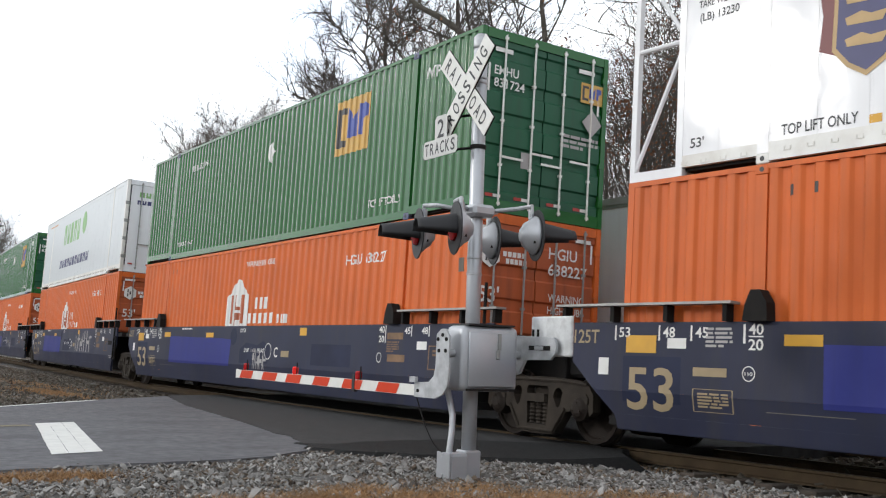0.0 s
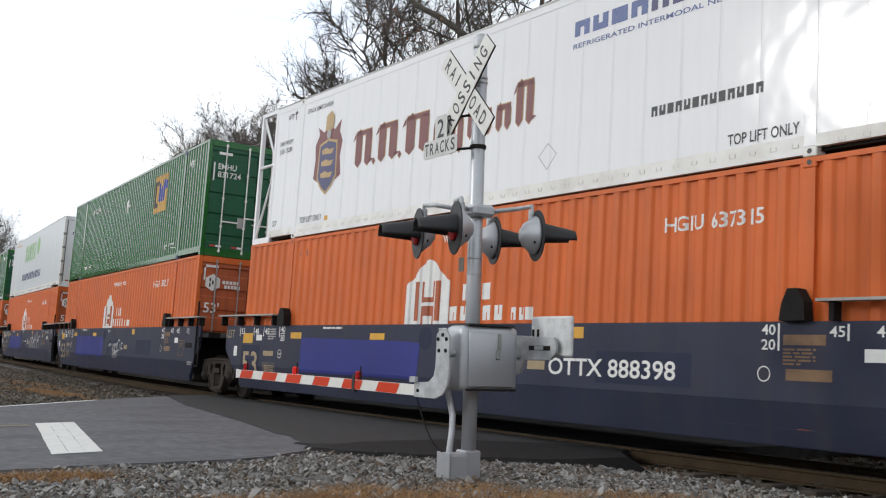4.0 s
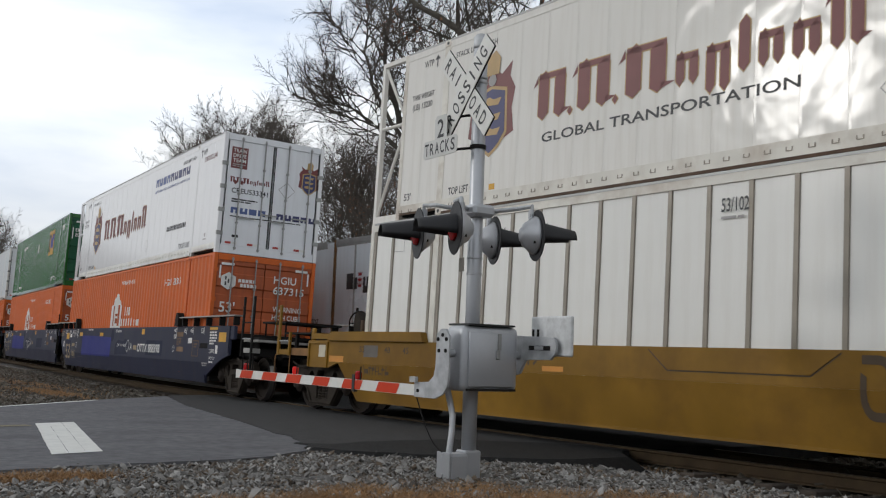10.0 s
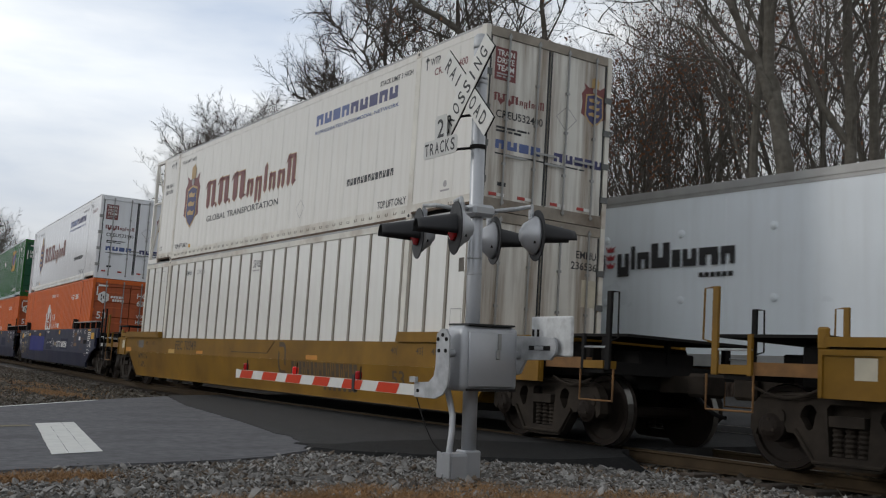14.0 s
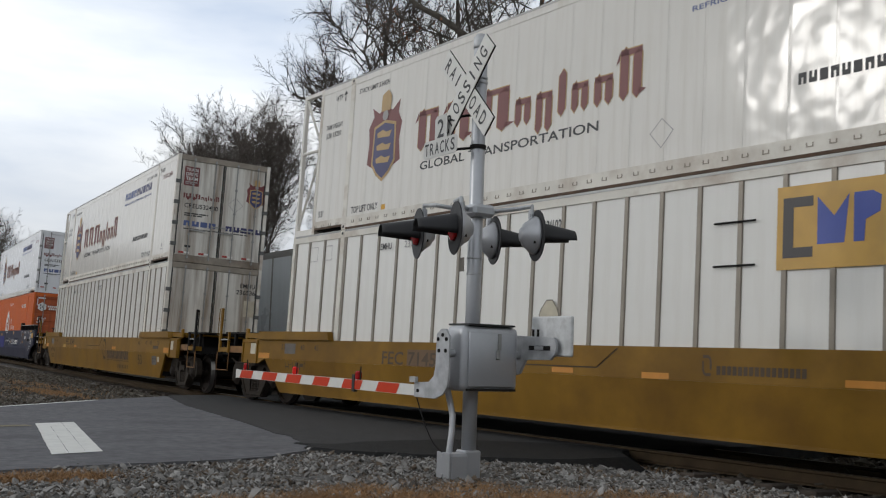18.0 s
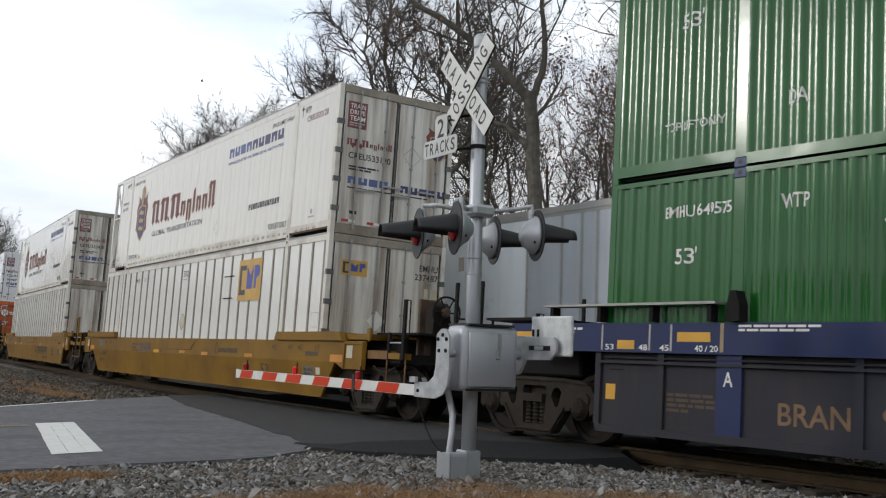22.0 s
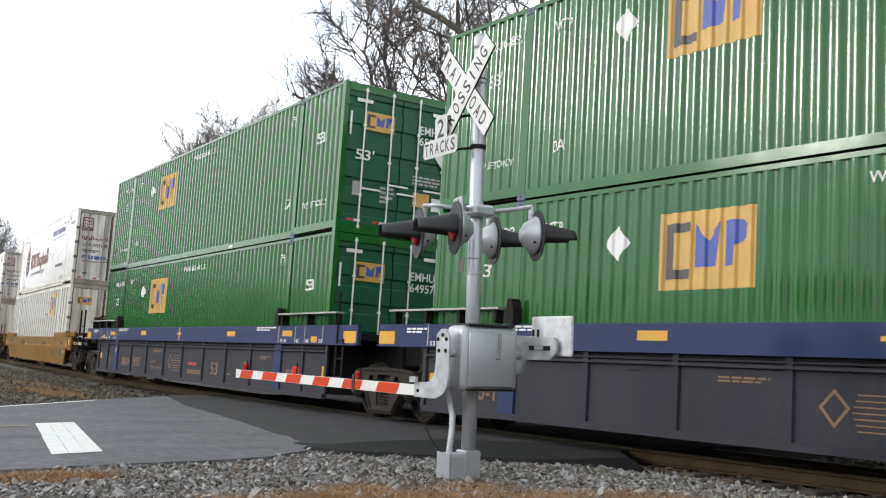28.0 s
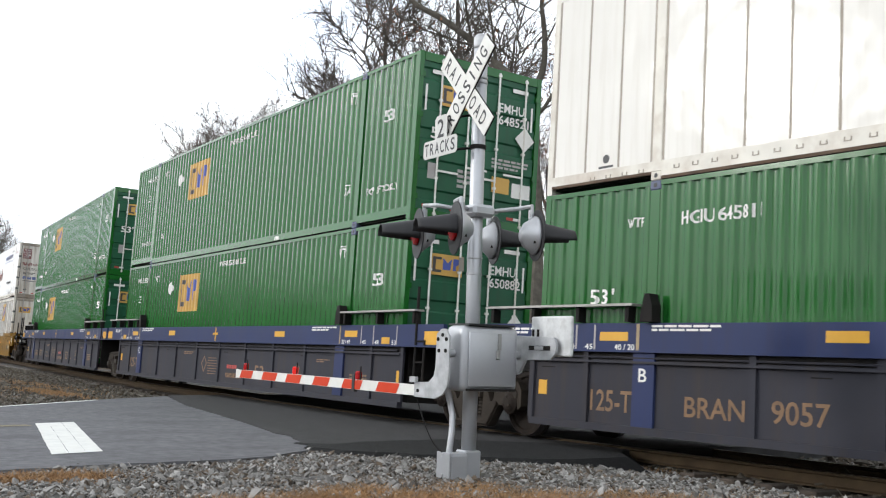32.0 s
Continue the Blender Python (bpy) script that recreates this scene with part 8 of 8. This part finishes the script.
    # the woods
    spots = [(45.7, 64, 2, 0.95, 1.0), (44.7, 58, 3, 0.98, 2.3), (43.7, 66, 2, 1.05, 4.1), (42.8, 54, 3, 1.0, 0.4), (42.0, 62, 2, 1.06, 3.3), (41.2, 54, 3, 1.0, 1.7), (39.9, 44, 7, 0.86, 5.2), (39.3, 55, 2, 1.1, 0.5), (38.6, 45, 1, 0.9, 3.9), (37.8, 56, 3, 1.2, 4.6),
             (36.35, 36, 5, 1.0, 3.4), (34.45, 33, 8, 1.0, radians(34.5)), (33.4, 52, 2, 1.1, 1.2), (32.5, 46, 3, 1.2, 2.9), (31.2, 35, 9, 1.0, radians(31.2)), (29.9, 37, 5, 1.05, 2.0), (28.9, 48, 2, 1.1, 0.8), (43.4, 50, 5, 0.72, 1.1), (41.7, 53, 5, 0.78, 2.7), (38.2, 50, 5, 0.85, 4.4), (32.1, 55, 5, 0.95, 0.3), (36.9, 62, 3, 1.15, 0.9), (35.6, 62, 2, 1.1, 2.2), (33.0, 64, 2, 1.15, 3.7), (30.6, 60, 2, 1.15, 4.9), (29.6, 52, 2, 1.1, 0.2), (49.8, 66, 2, 1.0, 0.6), (48.8, 58, 2, 0.92, 3.0), (46.6, 56, 3, 0.98, 5.5)]
    for i in range(7):
        spots.append((r.uniform(26, 42), r.uniform(58, 85), r.choice((2, 2, 3, 3, 1)), r.uniform(0.75, 0.95), r.uniform(0, 6.2)))
    for i in range(5):
        spots.append((r.uniform(10, 25), r.uniform(34, 60), r.choice((1, 2, 3, 5)), r.uniform(0.9, 1.1), r.uniform(0, 6.2)))
    for i in range(13):
        spots.append((r.uniform(26, 48), r.uniform(44, 80), 6, r.uniform(0.7, 1.2), r.uniform(0, 6.2)))
    for b, d, k, s, t in spots:
        plant("woodland_tree", kinds[k], *bearing(b, d), s, t, lab[1], g2)


woods()


BRUSH = mat("grey_brown_brush", (0.085, 0.06, 0.045), 0.9, var=0.35, scale=0.8, bump=0.0)


def undergrowth():
    """Brown brush at the foot of the woods."""
    r = np.random.default_rng(3)
    n = 25000
    b = np.radians(np.concatenate((r.uniform(22, 60, 20000), r.uniform(58, 88, 5000))))
    d = np.concatenate((r.uniform(38, 85, 20000), r.uniform(105, 170, 5000)))
    x, y = -d * np.sin(b), d * np.cos(b)
    h = r.uniform(0.4, 2.6, n) * np.where(d > 100, 1.7, np.where(d > 50, 2.2, 1.0))
    vs, fs = [], []
    for i in range(n):
        z = ground_height(x[i], y[i])
        a = r.uniform(0, 6.28)
        w = (0.012 if d[i] < 100 else 0.06) + 0.010 * h[i]
        dx, dy = math.cos(a) * w, math.sin(a) * w
        lx, ly = r.normal(0, 0.25, 2) * h[i]
        k = len(vs)
        vs += [(x[i] - dx, y[i] - dy, z), (x[i] + dx, y[i] + dy, z), (x[i] + lx * 0.4 + dx * 0.6, y[i] + ly * 0.4 + dy * 0.6, z + h[i] * 0.6), (x[i] + lx, y[i] + ly, z + h[i])]
        fs += [(k, k + 1, k + 2), (k, k + 2, k + 3)]
    me = bpy.data.meshes.new("undergrowth")
    me.from_pydata(vs, [], fs)
    me.materials.append(BRUSH)
    tagged(new("undergrowth", me), "tangled brown brush under the bare trees", "undergrowth", kind="stuff")


undergrowth()


def distant_stems():
    """The depth of the woods: many thin stems far behind the nearer trees."""
    r = np.random.default_rng(12)
    n = 10500
    b, d = np.radians(r.uniform(20, 58, n)), r.uniform(82, 125, n)
    x, y = -d * np.sin(b), d * np.cos(b)
    h = r.uniform(5, 14, n) * r.uniform(0.7, 1.15, n)
    vs, fs = [], []
    for i in range(n):
        z = ground_height(x[i], y[i])
        a = r.uniform(0, 6.28)
        w = r.uniform(0.02, 0.07)
        dx, dy = math.cos(a) * w, math.sin(a) * w
        lx, ly = r.normal(0, 0.10, 2) * h[i]
        k = len(vs)
        vs += [(x[i] - dx, y[i] - dy, z), (x[i] + dx, y[i] + dy, z), (x[i] - dy, y[i] + dx, z), (x[i] + lx, y[i] + ly, z + h[i])]
        fs += [(k, k + 1, k + 3), (k + 1, k + 2, k + 3), (k + 2, k, k + 3)]
    me = bpy.data.meshes.new("distant_woods")
    me.from_pydata(vs, [], fs)
    me.materials.append(BRUSH)
    tagged(new("distant_woods", me), "thicket of thin bare stems deep in the woods", "woods", kind="stuff")


distant_stems()


def unseen_ring():
    """An unseen ragged ring, added far off round and behind the viewer to darken low reflections."""
    r = random.Random(9)
    vs, fs = [], []
    n = 420
    for i in range(n + 1):
        a = radians(84 + 254 * i / n)
        d = 130 + 14 * noise.noise((i * 0.05, 2.0, 0.0))
        h = 12.5 + 3.0 * noise.noise((i * 0.09, 0.0, 0.0)) + 2.2 * noise.noise((i * 0.6, 5.0, 0.0)) + r.uniform(-0.8, 0.8)
        for q, z in ((d, -0.5), (d, h), (d + 9, h * 0.8), (d + 9, -0.5)):
            vs.append((-q * math.sin(a), q * math.cos(a), z))
    for i in range(n):
        for k in range(3):
            fs.append((4 * i + k, 4 * i + k + 1, 4 * i + k + 5, 4 * i + k + 4))
    # Out of view; only keeps low sky light off the train's sides.
    me = bpy.data.meshes.new("backdrop")
    me.from_pydata(vs, [], fs)
    me.materials.append(BRUSH)
    tagged(new("backdrop", me), "unseen brown backdrop added to block the low sky", "woods", kind="structure")


unseen_ring()


# ---- loose stones and dead grass ----
STONE = bpy.data.materials.new("crushed_grey_stone")
STONE.use_nodes = True
_n, _l = STONE.node_tree.nodes, STONE.node_tree.links
_g = _n.new("ShaderNodeNewGeometry")
_r = _n.new("ShaderNodeValToRGB")
_r.color_ramp.elements[0].color, _r.color_ramp.elements[1].color = (0.04, 0.036, 0.032, 1), (0.38, 0.37, 0.35, 1)
for _p, _c in ((0.15, (0.13, 0.095, 0.065, 1)), (0.30, (0.095, 0.09, 0.084, 1)), (0.60, (0.17, 0.162, 0.152, 1)), (0.85, (0.265, 0.256, 0.242, 1))):
    _r.color_ramp.elements.new(_p).color = _c
_l.new(_g.outputs["Random Per Island"], _r.inputs["Fac"])
_l.new(_r.outputs["Color"], _n["Principled BSDF"].inputs["Base Color"])
_n["Principled BSDF"].inputs["Roughness"].default_value = 0.9


STONE_BROWN = STONE.copy()
STONE_BROWN.name = "dusty_brown_stone"
for _e in [q for q in STONE_BROWN.node_tree.nodes if q.type == "VALTORGB"][0].color_ramp.elements:
    _c = _e.color
    _e.color = (_c[0] * 0.46 + 0.010, _c[1] * 0.42 + 0.008, _c[2] * 0.37 + 0.004, 1)


def inside(pts, x, y):
    hit = False
    for (x0, y0), (x1, y1) in zip(pts, pts[1:] + pts[:1]):
        if (y0 > y) != (y1 > y) and x < x0 + (x1 - x0) * (y - y0) / (y1 - y0):
            hit = not hit
    return hit


def in_road(x, y):
    return inside(ROAD_EDGE, x, y) or inside(TAR_EDGE, x, y) or inside(CROSS_EDGE, x, y)


def stones(name, n, xr, yr, size, seed, label, keep, flat=0.62, m=None):
    r = np.random.default_rng(seed)
    ico = np.array([(1, 0, 0), (-1, 0, 0), (0, 1, 0), (0, -1, 0), (0.25, 0.2, 0.9), (-0.3, 0.25, 0.85), (0.1, -0.35, -0.8)])
    faces = np.array([(0, 2, 4), (2, 5, 4), (2, 1, 5), (1, 3, 5), (3, 4, 5), (3, 0, 4), (0, 6, 2), (2, 6, 1), (1, 6, 3), (3, 6, 0)])
    spots = np.array([(x, y, ground_height(x, y)) for x, y in zip(r.uniform(*xr, n), r.uniform(*yr, n)) if keep(x, y)])
    n = len(spots)
    s = size * r.lognormal(0, 0.38, n)
    v = ico[None] * r.uniform(0.62, 1.15, (n, 7, 1))
    v = v * np.stack((r.uniform(0.9, 1.4, n), r.uniform(0.7, 1.0, n), r.uniform(flat - 0.15, flat + 0.2, n)), 1)[:, None, :] * s[:, None, None]
    a, t = r.uniform(0, 6.28, n), r.normal(0, 0.5, (2, n))
    ca, sa = np.cos(a)[:, None], np.sin(a)[:, None]
    z = v[:, :, 2] + v[:, :, 0] * t[0][:, None] + v[:, :, 1] * t[1][:, None]
    v = np.stack((v[:, :, 0] * ca - v[:, :, 1] * sa, v[:, :, 0] * sa + v[:, :, 1] * ca, z), 2)
    spots[:, 2] += s * r.uniform(-0.1, 0.75, n)
    v += spots[:, None, :]
    fs = faces[None] + 7 * np.arange(n)[:, None, None]
    me = bpy.data.meshes.new(name)
    me.from_pydata(v.reshape(-1, 3).tolist(), [], fs.reshape(-1, 3).tolist())
    me.materials.append(m or STONE)
    tagged(new(name, me), label, "gravel", kind="stuff")


def off_track(x, y):
    return y < track_mid(x) - 0.95


STRAW_SPOTS = ((-9.35, 2.6, 0.35, 0.7, 2600), (-9.3, 3.2, 0.25, 0.3, 900), (-7.25, 3.7, 0.35, 0.5, 2200), (-7.25, 4.5, 0.35, 0.5, 2600), (-6.95, 5.3, 0.40, 0.5, 2600), (-6.55, 6.1, 0.40, 0.5, 2400), (-6.1, 6.9, 0.45, 0.5, 2000), (-6.2, 4.6, 0.6, 1.2, 4500), (-7.6, 5.0, 0.3, 0.3, 700), (-7.3, 6.0, 0.3, 0.3, 600), (-24.6, 7.55, 2.0, 0.35, 3200), (-28.0, 6.6, 2.5, 0.35, 1200), (-5.2, 7.6, 0.6, 0.6, 1300), (-30.0, 8.5, 5.0, 0.5, 1200), (-8.6, 10.05, 0.9, 0.22, 500))


def bare(x, y):
    """Where the ground shows brown instead of stone."""
    for cx, cy, rx, ry, n in STRAW_SPOTS:
        if ((x - cx) / rx) ** 2 + ((y - cy) / ry) ** 2 < 0.8 + 0.6 * noise.noise((x * 2, y * 2, 5.0)):
            return True
    return noise.noise((x * 0.55 + 3.1, y * 0.55, 0.0)) > 0.22


stones("gravel", 145000, (-11.3, -4.6), (2.0, 10.3), 0.0168, 1, "loose crushed grey gravel round the signal's foot", lambda x, y: off_track(x, y) and math.hypot(x, y) > 6.0 and not in_road(x, y) and (not bare(x, y) or random.random() < 0.3))
stones("ballast", 75000, (-48, -18.5), (4.5, 15.0), 0.025, 2, "grey-brown crushed stone ballast along the track", lambda x, y: off_track(x, y) and y > 2.5 - 0.12 * (x + 20) and not in_road(x, y) and (not bare(x, y) or random.random() < 0.35), m=STONE_BROWN)
stones("ballast", 14000, (-9.0, -2.5), (9.6, 18.0), 0.034, 3, "grey crushed stone ballast between the ties", lambda x, y: not off_track(x, y) and x > -8.9 + 0.05 * (y - 10), m=STONE_BROWN)
stones("pebbles", 16000, (-12.4, -9.4), (2.2, 7.6), 0.011, 4, "small stones scattered on the road's broken edge", lambda x, y: in_road(x, y) and (not in_road(x + 0.35, y - 0.25) or random.random() < 0.06))


stones("pebbles", 5200, (-11.6, -8.2), (6.1, 10.2), 0.016, 6, "loose grey stones along the tar's edge", lambda x, y: inside(TAR_EDGE, x, y) and (not inside(TAR_EDGE, x + 0.3, y - 0.22) or random.random() < 0.012))


def dead_grass():
    r = np.random.default_rng(8)
    vs, fs = [], []
    k = 0
    for cx, cy, rx, ry, n in STRAW_SPOTS:
        for _ in range(n):
            x, y = cx + r.normal(0, rx * 0.6), cy + r.normal(0, ry * 0.6)
            if in_road(x, y) or not off_track(x, y):
                continue
            z = ground_height(x, y)
            h = r.uniform(0.02, 0.08)
            a = r.uniform(0, 6.28)
            w = 0.004 if x > -15 else 0.010
            dx, dy = math.cos(a) * w, math.sin(a) * w
            lx, ly = r.normal(0, 1.1, 2) * h
            vs += [(x - dx, y - dy, z), (x + dx, y + dy, z), (x + lx, y + ly, z + h)]
            fs.append((k, k + 1, k + 2))
            k += 3
    me = bpy.data.meshes.new("dead_grass")
    me.from_pydata(vs, [], fs)
    me.materials.append(STRAW)
    tagged(new("dead_grass", me), "flattened brown dead grass on the gravel", "grass", kind="stuff")


STRAW = mat("brown_straw", (0.29, 0.165, 0.075), 0.9, var=0.3, scale=2.5, bump=0.0)
dead_grass()


# ---- a bird crossing the sky ----
FEATHER = mat("dark_brown_feathers", (0.035, 0.03, 0.027), 0.8, var=0.2, scale=30, bump=0.0)


def small_bird():
    th = thing("bird", "small dark bird flying over the trees", "bird")
    bm = bmesh.new()
    lathe(bm, [(0.004, -0.13), (0.022, -0.105), (0.030, -0.07), (0.026, -0.055), (0.042, -0.02), (0.040, 0.04), (0.020, 0.09), (0.010, 0.11)], 10, "x")
    part("body", bm, FEATHER, th, "", True)
    bm = bmesh.new()
    prism_xy(bm, [(0.09, -0.012), (0.19, -0.045), (0.18, 0.0), (0.19, 0.045), (0.09, 0.012)], -0.004, 0.004)
    part("tail", bm, FEATHER, th)
    wings = []
    for s in (-1, 1):
        bm = bmesh.new()
        prism_xy(bm, [(-0.045, 0.0), (-0.06, s * 0.10), (-0.03, s * 0.19), (0.03, s * 0.25), (0.035, s * 0.15), (0.05, 0.0)], -0.004, 0.004)
        wings.append((part("wing", bm, FEATHER, th), s))
    return th, wings


BIRD, BIRD_WINGS = small_bird()

# ---- the moving trains ----
TIMES = (0, 1, 2, 3, 3.5, 5.5, 6.5, 7.5, 8.5, 9.5, 11, 12, 13, 14.5, 17.5, 18.5, 19.5, 20.5, 21.5, 22.5, 23.5, 24.5, 25.5, 27.5, 28.5, 29.5, 30.5, 31.2, 32)
GONE = (0.0, 2.932, 5.748, 8.607, 10.061, 16.009, 19.005, 21.967, 25.066, 28.224, 33.079, 36.223, 39.486, 44.558, 55.151, 58.667, 62.231, 65.883, 69.577, 73.303, 77.068, 80.882, 84.755, 92.835, 96.885, 101.092, 105.334, 108.318, 111.806)
WELL_FLOOR, STACK_STEP = 0.42, 2.90


def motions():
    for key, mid in MID.items():
        for ob, z in ((CARS[key], 0.0), (LOADS[key + "0"], WELL_FLOOR), (LOADS[key + "1"], WELL_FLOOR + STACK_STEP)):
            rows = [(t, track_pose(mid - g) @ pose(0, 0, z)) for t, g in zip(TIMES, GONE)]
            walk(ob, rows)
    steps = [(0.2 * i) for i in range(161)]
    turned = [(t, float(np.interp(t, TIMES, GONE)) / 0.457) for t in steps]
    for ws in WHEELS:
        x = ws.matrix_basis.translation.x
        walk(ws, [(t, pose(x, 0, 0.457, 0, -math.degrees(a), 0)) for t, a in turned])
    far = [(float(t), float(np.interp(t, (0, 6.5, 14.3, 21, 32), (0, 91.8, 207.6, 308.0, 472.0)))) for t in range(0, 33)]
    for k, ob in enumerate(TRAILERS):
        rows = [(t, track_pose(FAR_FIRST - FAR_PITCH * k + g, FAR_OFF, 0.0)) for t, g in far]
        walk(ob, rows)
    # the bird's level line, past the sky's edge at 20.3 s, behind the trees from 23 s
    a, b = Vector((-69.98, 16.94, 19.13)), Vector((-65.91, 28.98, 19.18))
    v = (b - a) / 1.7
    heading = math.degrees(math.atan2(-v.y, -v.x))
    walk(BIRD, [(t, pose(*(a + v * (t - 20.3)), 0, 0, heading)) for t in (0.0, 16.0, 32.0)])
    for ob, s in BIRD_WINGS:
        walk(ob, [(0.1 * i, pose(0, s * 0.03, 0.02, s * (38 * math.sin(2.2 * i) + 6), 0, 0)) for i in range(321)])


motions()
